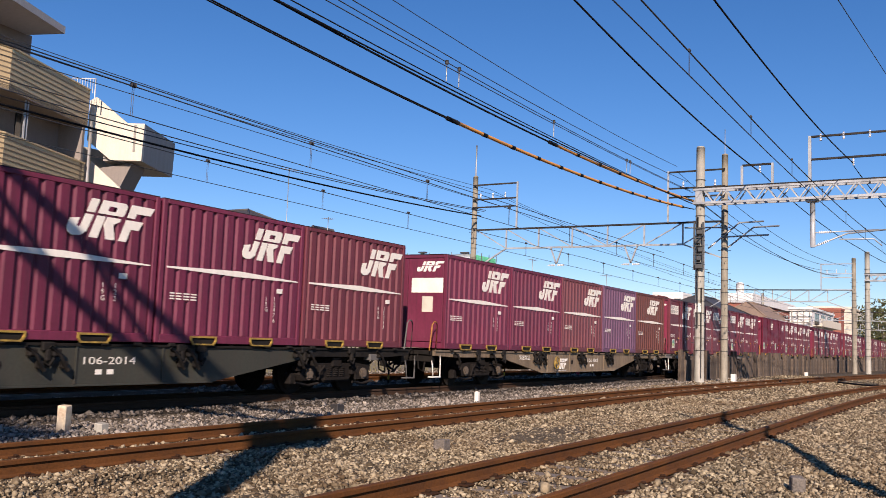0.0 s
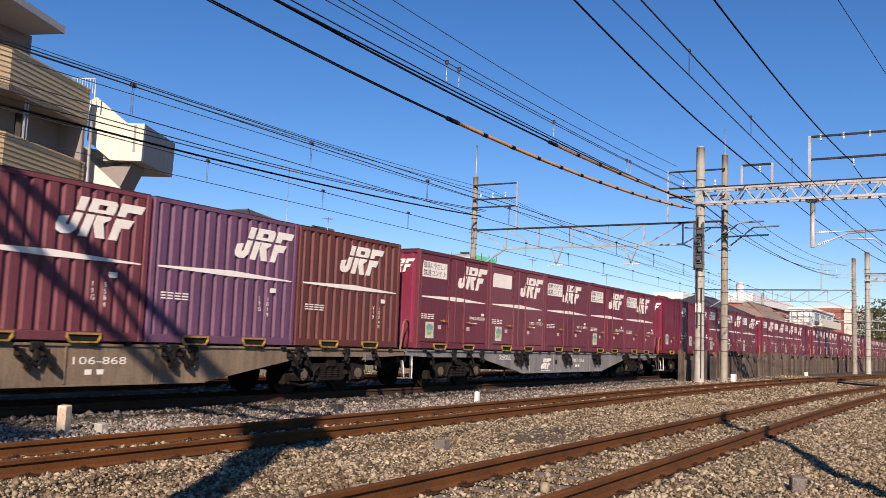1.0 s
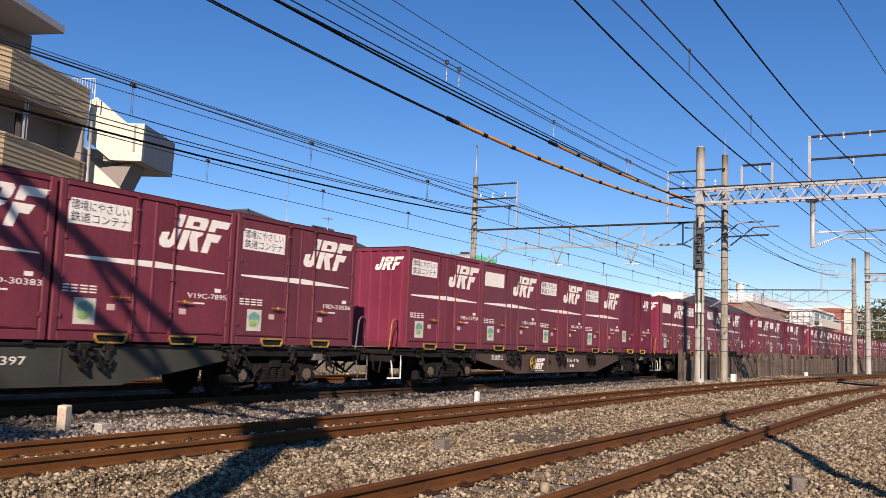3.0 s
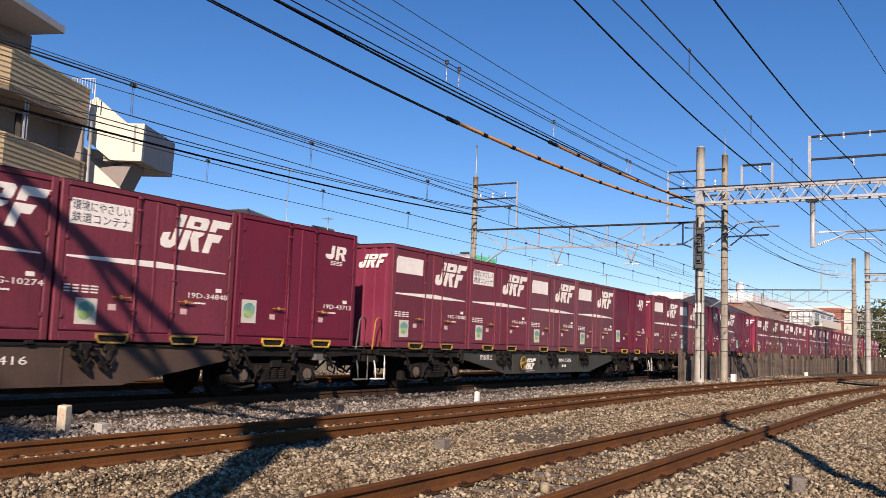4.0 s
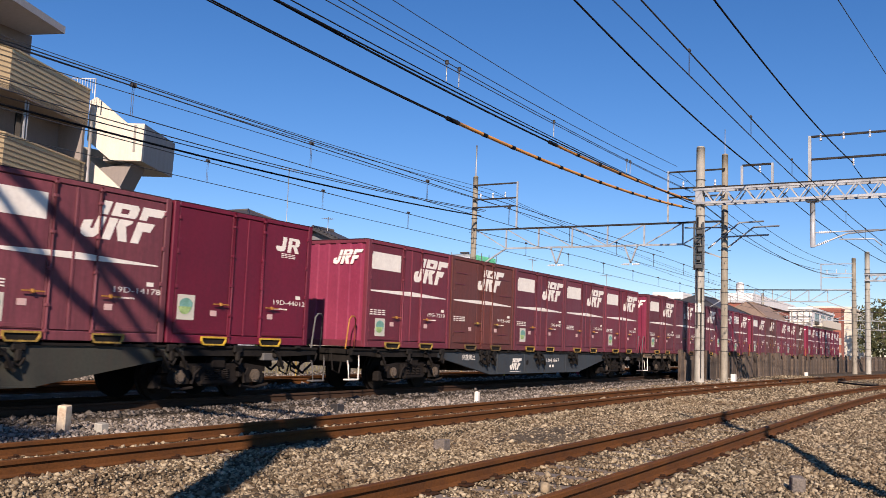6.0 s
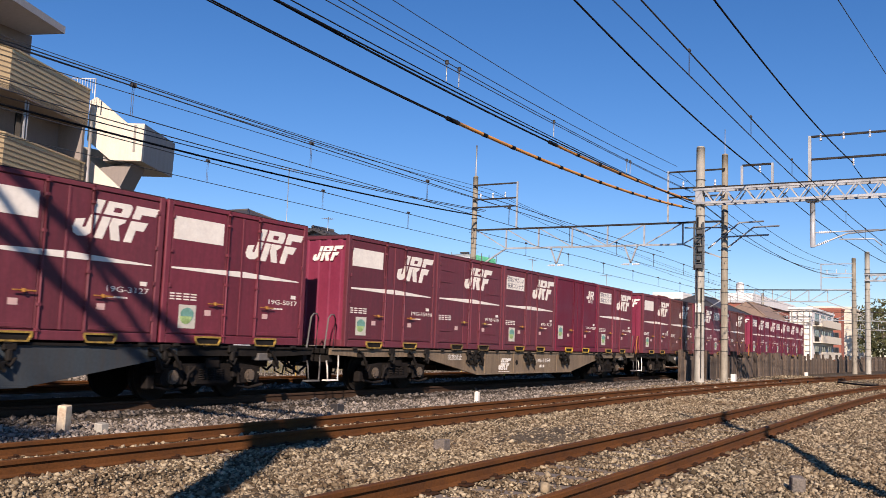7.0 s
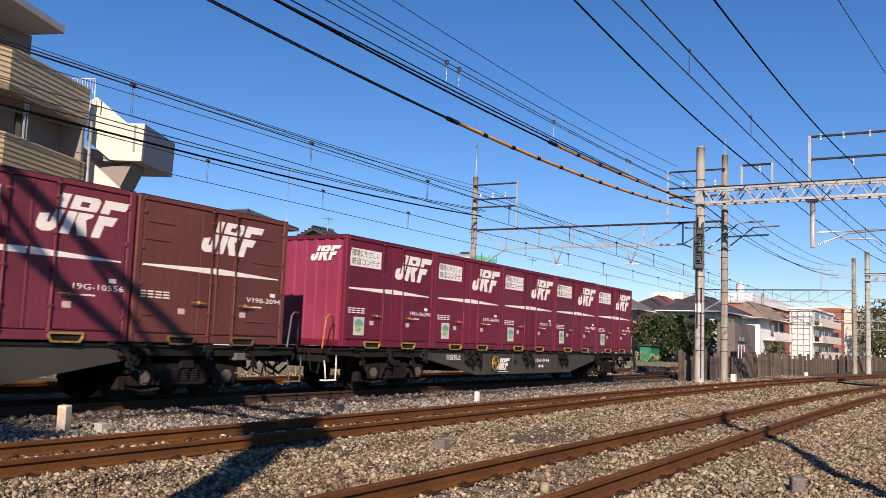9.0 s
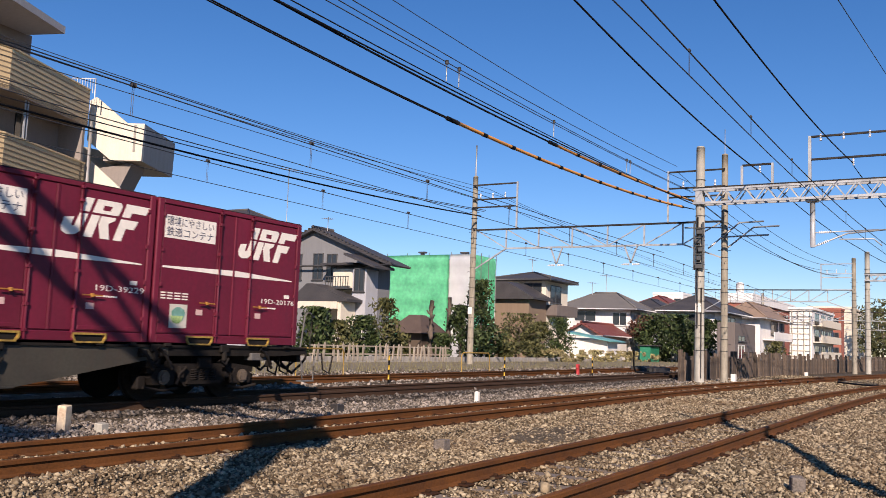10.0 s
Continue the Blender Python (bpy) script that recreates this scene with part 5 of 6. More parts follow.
def build_trackside():
    # concrete boundary posts and markers between the tracks
    def marker(x, y, z, w, d, h, material, label, cat, turn=0, lean=0):
        bm = bmesh.new()
        bx(bm, -w / 2, w / 2, -d / 2, d / 2, -0.15, h, 0.012)
        for v in bm.verts:
            if v.co.z > h - 0.02:
                v.co.z += noise.noise((v.co.x * 20, v.co.y * 20, x)) * 0.03
        return solid("marker_post", bm, material, label, cat, at=pose(x, y, z, 0, lean, turn))
    cream = mat("chipped_cream_paint", (0.72, 0.60, 0.42), rough=0.7, var=0.15, dirt=(0.25, 0.10, 0.04), dirt_amount=0.85, dirt_scale=4)
    marker(7.95, -1.0, -0.17, 0.17, 0.13, 0.32, cream, "short cream marker post with rust stains on ballast", "marker post", 25)
    marker(8.30, -1.35, -0.17, 0.15, 0.14, 0.08, M_CONC, "low broken grey concrete block on ballast", "block", 10)
    marker(18.9, -1.5, -0.2, 0.10, 0.10, 0.24, M_WHITE, "small white concrete marker post on ballast", "marker post", 0)
    marker(13.7, -1.3, -0.2, 0.22, 0.18, 0.14, M_DARKSTEEL, "small black trackside connection box", "box", 0)
    marker(9.3, -10.33, -0.12, 0.15, 0.13, 0.17, M_STUMP, "weathered grey concrete stump in the ballast", "stump", 20)
    marker(10.3, -5.7, -0.18, 0.20, 0.16, 0.10, M_STUMP, "low grey concrete stub between the tracks", "stump", 5)
    marker(43.2, -1.95, -0.2, 0.34, 0.2, 0.36, M_WHITE, "white concrete block at the pole's foot", "block", 0)
    marker(63.0, -2.1, -0.15, 0.22, 0.2, 0.16, M_WHITE, "small white trackside block", "block", 0)
    # black tube standing in for a shadow across the distant rails
    def cable(pts, r, label):
        bm = bmesh.new()
        fine = []
        for a, b in zip(pts, pts[1:]):
            for i in range(6):
                t = i / 6
                fine.append(Vector(a).lerp(Vector(b), t) + Vector((noise.noise((a[0] * 3 + t, 0, 1)) * 0.05, noise.noise((a[0] * 3 + t, 4, 1)) * 0.05, 0)))
        fine.append(Vector(pts[-1]))
        tube(bm, fine, r, 7)
        return solid("bonding_cable", bm, M_WIRE, label, "cable", "bonding cables")
    # unseen slim bent pole, added to cast a shadow across the nearest rails
    bm = bmesh.new()
    tube(bm, [(5.6 + 0.10 * math.sin(i * 1.3), -13.1 - 0.17 * i + 0.14 * math.sin(i * 1.9 + 1), -0.3 + i) for i in range(11)], 0.11, 8, r1=0.08)
    solid("utility_pole", bm, M_OLDWOOD, "unseen slim bent wooden pole added for its shadow on the rails", "pole")
    cable([(52, -5.5, -0.1), (48, -5.9, -0.1), (44, -7.4, -0.05), (41, -8.3, 0.05)], 0.04, "black tube standing in for a shadow across distant rails")
    # black blocks in place of the shadow marks on the rail sides
    for x, y, z in ((44.0, -3.9, -0.06), (44.5, -5.0, -0.06)):
        bm = bmesh.new()
        bx(bm, -0.11, 0.11, -0.05, 0.05, -0.07, 0.05, 0.02)
        solid("rail_bond", bm, M_WIRE, "black block standing in for a shadow on a rail side", "clamp", "rail bonds", at=pose(x, y, z))
    # yellow hoops and striped posts beyond the train
    for x0, x1, h in ((22.9, 25.5, 0.80), (34.0, 36.6, 0.72)):
        bm = bmesh.new()
        tube(bm, [(x0, 7.6, -0.3), (x0, 7.6, h - 0.12), (x0 + 0.12, 7.6, h), (x1 - 0.12, 7.6, h), (x1, 7.6, h - 0.12), (x1, 7.6, -0.3)], 0.028, 8)
        solid("hoop_barrier", bm, M_DULLYELLOW, "yellow painted steel hoop barrier beside the far track", "barrier", "yellow hoop barriers")
    for x, y in ((23.2, 4.05), (31.0, 3.95), (40.6, 4.1)):
        th = thing("striped_post", "slim black and yellow striped marker post", "marker post", "striped marker posts", at=pose(x, y, -0.2))
        for i in range(6):
            bm = bmesh.new()
            tube(bm, [(0, 0, i * 0.15 - (0.2 if i == 0 else 0)), (0, 0, i * 0.15 + 0.15)], 0.03, 8)
            part("band", bm, M_YELLOW if i % 2 else M_WIRE, th)
    bm = bmesh.new()
    tube(bm, [(0, 0, -0.2), (0, 0, 0.42)], 0.09, 10)
    bx(bm, -0.12, 0.12, -0.06, 0.06, 0.3, 0.5, 0.02)
    solid("signal_marker", bm, mat("red_marker_paint", (0.5, 0.05, 0.05), rough=0.5), "short red trackside marker beside the far track", "marker post", at=pose(39.5, 4.4, -0.15))
    # cable trough pile and white planks at the end of the far ballast
    bm = bmesh.new()
    for i in range(6):
        bx(bm, 49 + i * 0.25, 51.6 + i * 0.3, 3.6 + i * 0.35, 3.75 + i * 0.35, -0.1, 0.12 + 0.03 * (i % 2))
    solid("spare_rails", bm, M_DARKSTEEL, "dark stacked spare rails beside the track", "rails", kind="stuff")
    bm = bmesh.new()
    tube(bm, [(44.0, 3.2, 1.1), (44.0, 3.2, 0.3), (44.3, 3.2, 0.0), (46.5, 3.0, -0.1), (50, 2.4, -0.1)], 0.05, 8)
    solid("cable_riser", bm, M_WIRE, "black cable riser bending onto the ballast", "cable")


build_trackside()


def build_boundary():
    wallm = mat("stained_concrete_wall", (0.36, 0.34, 0.30), rough=0.9, var=0.25, scale=1.2, fine=25, dirt=(0.12, 0.10, 0.08), dirt_amount=0.6, streak=True)
    wl = thing("boundary_wall", "low stained concrete boundary wall of blocks", "wall", kind="structure")
    bm = bmesh.new()
    bx(bm, -0.99, 0.99, -0.08, 0.08, -0.4, 0.32, 0.015)
    blk = mesh_of("block", bm, wallm)
    for i in range(27):
        o = part("block", blk, None, wl)
        o.matrix_basis = pose(22.0 + i * 2.0, 14.95, RNG.uniform(-0.02, 0.02) - 0.05, 0, 0, RNG.uniform(-0.3, 0.3))
    white = mat("peeling_white_wood", (0.36, 0.31, 0.24), rough=0.85, var=0.25, scale=6, fine=40, dirt=(0.25, 0.2, 0.15), dirt_amount=0.6, rand=0.25)
    fe = thing("picket_fence", "old weathered grey-white pointed picket fence on a low wall", "fence")
    bm = bmesh.new()
    prism(bm, [(-0.07, 0.0), (0.07, 0.0), (0.07, 0.72), (0.0, 0.84), (-0.07, 0.72)], "y", -0.02, 0.02)
    pk = mesh_of("picket", bm, white)
    for i in range(32):
        x = 32.6 + i * 0.395 + RNG.uniform(-0.06, 0.06)
        if i in (3, 11, 12, 20, 27):
            continue
        o = part("picket", pk, None, fe)
        o.matrix_basis = pose(x, 14.85, 0.10 + RNG.uniform(-0.12, 0.04), 0, RNG.uniform(-11, 9), RNG.uniform(-4, 4))
    for z in (0.35, 0.75):
        bm = bmesh.new()
        bx(bm, 32.4, 45.3, 14.89, 14.93, z, z + 0.07)
        part("fence_rail", bm, white, fe)


build_boundary()

# ---------------------------------------------------------------- plants
def leaf_mat(name, c, t):
    return mat(name, c, rough=0.6, var=0.3, scale=3, fine=30, bump=0.0, rand=0.45, island=True, tint=t, spec=0.3)


LEAVES = {"dark": leaf_mat("dark_green_leaves", (0.030, 0.055, 0.018), (0.055, 0.075, 0.022)), "olive": leaf_mat("olive_leaves", (0.065, 0.075, 0.025), (0.10, 0.095, 0.035)),
          "rust": leaf_mat("reddish_leaves", (0.12, 0.045, 0.03), (0.085, 0.055, 0.03)), "dry": leaf_mat("dry_grass", (0.32, 0.26, 0.13), (0.24, 0.22, 0.10))}
M_BARK = mat("grey_brown_bark", (0.13, 0.10, 0.075), rough=0.95, var=0.35, scale=8, fine=40, bump=0.6)


def plant(name, label, category, x, y, z, h, w, leaves, count, seed, shape="round", trunk=True, size=0.13, bare=False, group="trackside garden plants"):
    """A trunk with limbs and a crown of many small leaves grouped in clumps."""
    r = random.Random(seed)
    th = thing(name, label, category, group, at=pose(x, y, z))
    if trunk:
        bm = bmesh.new()
        tube(bm, [(0, 0, -0.2), (r.uniform(-.05, .05), 0, h * 0.3), (r.uniform(-.1, .1), r.uniform(-.1, .1), h * 0.7)], 0.035 + 0.02 * h, 8, r1=0.02)
        for i in range(9 if not bare else 16):
            a, z0 = r.uniform(0, 6.28), h * r.uniform(0.15, 0.65)
            L = w * r.uniform(0.3, 0.5)
            tube(bm, [(0, 0, z0), (math.cos(a) * L * 0.5, math.sin(a) * L * 0.5, z0 + h * 0.12), (math.cos(a) * L, math.sin(a) * L, z0 + h * r.uniform(0.15, 0.3))], 0.02 + 0.005 * h, 5, r1=0.006)
        part("trunk", bm, M_BARK, th)
    clumps = []
    for i in range(26):
        u = r.random()
        zz = h * (0.12 + 0.86 * u) if shape != "high" else h * (0.4 + 0.58 * u)
        if shape == "top":
            zz = h * (0.86 + 0.08 * u)
        if shape == "cone":
            rad = w * 0.5 * (1.05 - u) ** 0.8 + 0.08
        else:
            rad = w * 0.5 * math.sqrt(max(0.05, 1 - (2 * u - 0.95) ** 2))
        a = r.uniform(0, 6.28)
        k = rad * r.uniform(0.45, 1.0)
        clumps.append((math.cos(a) * k, math.sin(a) * k, zz, r.uniform(0.13, 0.26) * min(w, h * 0.8)))
    n = count
    R = np.random.RandomState(seed)
    cl = np.array(clumps)[R.randint(0, len(clumps), n)]
    c = cl[:, :3] + np.clip(R.normal(0, 0.55, (n, 3)), -1.3, 1.3) * cl[:, 3:4]
    c[:, 2] = np.clip(c[:, 2], 0.02, h)
    d1 = R.normal(0, 1, (n, 3)); d1 /= np.linalg.norm(d1, axis=1)[:, None]
    d2 = np.cross(d1, R.normal(0, 1, (n, 3))); d2 /= np.linalg.norm(d2, axis=1)[:, None]
    s = size * R.uniform(0.6, 1.4, (n, 1))
    q = np.stack([c - d1 * s, c + d2 * s * 0.45, c + d1 * s, c - d2 * s * 0.45], 1).reshape(-1, 3)
    me = bpy.data.meshes.new("crown")
    me.from_pydata(q.tolist(), [], [(4 * i, 4 * i + 1, 4 * i + 2, 4 * i + 3) for i in range(n)])
    me.materials.append(LEAVES[leaves])
    part("crown", me, None, th)["kind"] = "stuff"
    return th


def build_plants():
    S = [(31.5, 16.3, 2.2, 1.6, "dark"), (34.35, 16.2, 2.6, 1.7, "dark"), (36.2, 16.2, 2.0, 1.7, "olive"), (38.6, 16.4, 2.35, 1.8, "dark"), (40.8, 16.6, 3.4, 2.0, "olive"),
         (42.3, 16.4, 1.5, 1.4, "olive"), (46.4, 16.1, 1.6, 1.4, "dark"), (54.1, 15.8, 1.6, 1.4, "olive"), (52.0, 16.0, 2.6, 1.6, "dark")]
    for i, (x, y, h, w, c) in enumerate(S):
        plant("shrub", "dense %s shrub behind the picket fence" % ("dark green" if c == "dark" else "olive-green"), "shrub", x, y, 0.0, h, w, c, 1500, 20 + i)
    plant("conifer", "tall dark green conifer behind the far pole", "tree", 50.6, 15.8, 0.0, 5.2, 2.5, "dark", 2600, 40, "cone")
    plant("conifer", "dark green conifer behind the fence", "tree", 48.1, 15.8, 0.0, 3.4, 2.1, "dark", 1900, 41, "cone")
    plant("tree", "sparse olive garden tree", "tree", 56.8, 16.0, 0.0, 3.3, 3.2, "olive", 2100, 42)
    plant("tree", "sparse olive garden tree", "tree", 60.0, 16.0, 0.0, 2.8, 2.6, "olive", 1800, 43)
    plant("clipped_tree", "rounded dark green clipped tree beside a shed", "tree", 65.1, 16.6, 0.0, 3.3, 2.1, "dark", 1800, 44)
    plant("red_tree", "tree with sparse reddish-brown leaves", "tree", 86.9, 17.0, 0.0, 4.7, 2.7, "rust", 1700, 45, "high", size=0.17)
    plant("tree", "broad dark evergreen tree by the track", "tree", 84.5, 14.5, 0.0, 4.5, 4.2, "dark", 2600, 46, size=0.18)
    plant("tree", "broad dark evergreen tree by the track", "tree", 89.8, 14.0, 0.0, 5.0, 4.6, "dark", 2800, 47, size=0.18)
    plant("tree", "dark evergreen tree beside a grey house", "tree", 82.0, 9.6, 0.0, 4.0, 3.4, "dark", 2400, 50, size=0.17)
    plant("tree", "dark evergreen tree beside a grey house", "tree", 83.0, 12.3, 0.0, 4.4, 3.8, "dark", 2400, 51, size=0.17)
    plant("tree", "dark evergreen tree beside a grey house", "tree", 96.0, 12.6, 0.0, 4.3, 3.6, "dark", 2200, 48, size=0.18)
    plant("shrub", "yellowish ornamental shrub before a white house", "shrub", 94.3, 5.6, 0.0, 2.3, 1.9, "olive", 1000, 49)
    for i, (x, y, h, w) in enumerate(((205, 5, 13, 9), (214, 1, 11, 9), (226, 8, 12, 10), (236, -4, 10, 9))):
        plant("tree", "distant dull green tree on the horizon", "tree", x, y, 0.0, h, w, "olive", 1600, 60 + i, size=0.4, group="distant trees")
    for i, (x, y, w) in enumerate(((60.0, 14.6, 3.4), (64.0, 14.5, 3.6), (68.0, 14.3, 3.8), (72.4, 14.1, 3.8), (76.5, 13.9, 3.6))):
        plant("dry_hedge", "low dry yellowish hedge of grass along the track", "hedge", x, y, -0.1, 0.95, w, "dry", 900, 70 + i, trunk=False, size=0.12)
    # unseen tree added behind the camera so its crown shades the train's foot
    plant("tree", "unseen tall evergreen tree with a high crown, added to shade the train", "tree", -18.6, -14.4, -0.2, 18.6, 3.6, "dark", 1500, 91, "top", size=0.24)
    # bare pollarded trunks
    for x, y, h in ((45.2, 16.2, 3.6), (48.2, 16.7, 3.95)):
        bm = bmesh.new()
        rr = random.Random(int(x * 10))
        pts = [(rr.uniform(-0.06, 0.06), rr.uniform(-0.06, 0.06), -0.2 + (h + 0.2) * k / 7) for k in range(8)]
        tube(bm, pts, 0.15, 9, r1=0.13)
        for k in range(9):
            a, zz = k * 2.4, h * (0.35 + 0.068 * k)
            ln = rr.uniform(0.14, 0.34)
            tube(bm, [(0, 0, zz), (math.cos(a) * ln * 0.6, math.sin(a) * ln * 0.6, zz + 0.10), (math.cos(a) * ln, math.sin(a) * ln, zz + 0.26)], 0.07, 6, r1=0.05)
        solid("pollard_tree", bm, M_BARK, "bare brown pollarded tree trunk", "tree", "pollarded trunks", at=pose(x, y, 0))
    # thin dry weeds along the far verge
    R = np.random.RandomState(5)
    n = 5000
    x, y = R.uniform(20, 80, n), R.uniform(8.2, 14.6, n)
    hh = R.uniform(0.05, 0.28, n)
    a = R.uniform(0, 6.28, n)
    q = np.stack([np.stack([x - 0.02, y, np.full(n, -0.1)], 1), np.stack([x + 0.02, y, np.full(n, -0.1)], 1),
                  np.stack([x + np.cos(a) * 0.08, y + np.sin(a) * 0.08, hh - 0.05], 1)], 1).reshape(-1, 3)
    me = bpy.data.meshes.new("dry_grass")
    me.from_pydata(q.tolist(), [], [(3 * i, 3 * i + 1, 3 * i + 2) for i in range(n)])
    me.materials.append(LEAVES["dry"])
    tagged(new("dry_grass", me), "thin dry grass on the verge beyond the tracks", "grass", kind="stuff")


build_plants()

# ---------------------------------------------------------------- houses
M_GLASS = mat("dark_window_glass", (0.03, 0.035, 0.04), rough=0.08, var=0.1, bump=0)
M_TILE = mat("grey_roof_tile", (0.05, 0.047, 0.048), rough=0.6, var=0.25, scale=1.5, fine=14, bump=0.2)
M_TILE_L = mat("light_grey_roof_tile", (0.13, 0.122, 0.112), rough=0.7, var=0.2, scale=1.5, fine=14, bump=0.2)
M_TILE_R = mat("red_roof_tile", (0.17, 0.052, 0.042), rough=0.6, var=0.25, scale=2, fine=14, bump=0.2)
M_TILE_T = mat("tan_roof_tile", (0.24, 0.17, 0.12), rough=0.7, var=0.2, scale=2, fine=14, bump=0.2)
def wallmat(n, c):
    return mat(n, c, rough=0.85, var=0.1, scale=0.7, fine=20, bump=0.1, dirt=tuple(k * 0.6 for k in c), dirt_amount=0.3, dirt_scale=0.8, streak=True)
M_CREAMW = wallmat("cream_render", (0.66, 0.60, 0.48))
M_WHITEW = wallmat("white_render", (0.74, 0.72, 0.68))
M_GREYW = wallmat("grey_render", (0.40, 0.41, 0.43))
M_TANW = wallmat("tan_render", (0.36, 0.31, 0.25))
# Grey render with the shade below the eaves put into its colour.
M_GREY_SHADE = wallmat("shade_toned_grey_render", (0.19, 0.195, 0.20))
M_BROWNW = wallmat("grey_brown_render", (0.155, 0.13, 0.115))
M_BRICKW = wallmat("red_brick_tile", (0.33, 0.115, 0.075))
M_FRAME = mat("dark_window_frame", (0.06, 0.06, 0.06), rough=0.5)
M_FRAMEW = mat("pale_window_frame", (0.6, 0.6, 0.58), rough=0.5)


def window(parent, face, u, z, w, h, frame_m, x0, y0, out=0.0, pane_m=None):
    """A framed window on the -x or -y wall of a house; face 'x' runs along y, face 'y' runs along x."""
    fr, pn = bmesh.new(), bmesh.new()
    def b(bm, a0, a1, z0, z1, d0, d1):
        if face == "y":
            bx(bm, a0, a1, y0 - d1, y0 - d0, z0, z1)
        else:
            bx(bm, x0 - d1, x0 - d0, a0, a1, z0, z1)
    t = 0.06
    b(fr, u, u + w, z, z + t, -0.02, 0.05)
    b(fr, u, u + w, z + h - t, z + h, -0.02, 0.05)
    for a in (u, u + w - t, u + w / 2 - t / 2):
        b(fr, a, a + t, z + t, z + h - t, -0.02, 0.045)
    b(fr, u - 0.06, u + w + 0.06, z - 0.06, z, -0.02, 0.10)
    b(pn, u + t, u + w - t, z + t, z + h - t, 0.0, 0.02)
    o = part("window", fr, frame_m, parent)
    part("pane", pn, pane_m or M_GLASS, o)


def house(name, label, x0, y0, lx, ly, eave, ridge, wall_m, roof_m, roof="hip", over=0.55, wins=(), frame_m=None, base=-0.3, cat="house", ridge_along="x", over_end=None):
    th = thing(name, label, cat, "houses beyond the tracks")
    bm = bmesh.new()
    oe = over if over_end is None else over_end
    X0, X1, Y0, Y1 = x0 - oe, x0 + lx + oe, y0 - over, y0 + ly + over
    if roof == "gable":
        k = (ridge - eave) / ((Y1 - Y0) / 2)
        yc = (Y0 + Y1) / 2
        ew = eave + k * over - 0.2
        prism(bm, [(y0, base), (y0 + ly, base), (y0 + ly, ew), (yc, ridge - 0.2), (y0, ew)], "x", x0, x0 + lx)
    else:
        bx(bm, x0, x0 + lx, y0, y0 + ly, base, eave, 0.02)
    part("wall", bm, wall_m, th)
    bm = bmesh.new()
    if roof == "gable":
        prism(bm, [(Y0, eave), (yc, ridge), (Y1, eave), (Y1, eave - 0.16), (yc, ridge - 0.19), (Y0, eave - 0.16)], "x", X0, X1)
        n = int((yc - Y0) / 0.3)
        for i in range(n):
            for s in (-1, 1):
                y = yc + s * (yc - Y0) * (i + 1) / n
                tube(bm, [(X0 - 0.03, y, ridge - k * abs(y - yc) + 0.02), (X0 + 0.25, y, ridge - k * abs(y - yc) + 0.02)], 0.075, 6)
        tube(bm, [(X0, yc, ridge + 0.03), (X1, yc, ridge + 0.03)], 0.12, 8)
    elif roof == "flat":
        bx(bm, X0, X1, Y0, Y1, eave, ridge, 0.02)
    else:
        ins = min(X1 - X0, Y1 - Y0) / 2 if roof == "hip" else 0.0
        if ridge_along == "x":
            r0, r1 = (X0 + ins, (Y0 + Y1) / 2), (X1 - ins, (Y0 + Y1) / 2)
        else:
            r0, r1 = ((X0 + X1) / 2, Y0 + ins), ((X0 + X1) / 2, Y1 - ins)
        top = [bm.verts.new((a, b, eave + 0.05)) for a, b in ((X0, Y0), (X1, Y0), (X1, Y1), (X0, Y1))]
        low = [bm.verts.new((a, b, eave - 0.12)) for a, b in ((X0, Y0), (X1, Y0), (X1, Y1), (X0, Y1))]
        ra, rb = bm.verts.new((*r0, ridge)), bm.verts.new((*r1, ridge))
        if ridge_along == "x":
            fs = [(top[0], top[1], rb, ra), (top[1], top[2], rb), (top[2], top[3], ra, rb), (top[3], top[0], ra)]
        else:
            fs = [(top[0], top[1], ra), (top[1], top[2], rb, ra), (top[2], top[3], rb), (top[3], top[0], ra, rb)]
        for f in fs:
            bm.faces.new(f)
        for i in range(4):
            bm.faces.new((low[i], low[(i + 1) % 4], top[(i + 1) % 4], top[i]))
        bm.faces.new(low[::-1])
        # raised tile courses and ridge caps
        tube(bm, [(*r0, ridge + 0.02), (*r1, ridge + 0.02)], 0.11, 8)
        for a, b in ((0, r0), (3 if ridge_along == "x" else 1, r0), (1 if ridge_along == "x" else 3, r1), (2, r1)):
            p = top[a].co
            tube(bm, [p + Vector((0, 0, 0.04)), Vector((*b, ridge + 0.02))], 0.08, 6)
        bmesh.ops.recalc_face_normals(bm, faces=bm.faces)
    part("roof", bm, roof_m, th)
    if roof != "flat":
        bm = bmesh.new()
        for pa, pb in (((X0, Y0), (X1, Y0)), ((X0, Y0), (X0, Y1))):
            tube(bm, [(*pa, eave - 0.06), (*pb, eave - 0.06)], 0.07, 6)
        part("gutter", bm, M_FRAMEW if wall_m in (M_WHITEW,) else M_FRAME, th)
    for wv in wins:
        window(th, *wv, frame_m or M_FRAME, x0, y0)
    return th


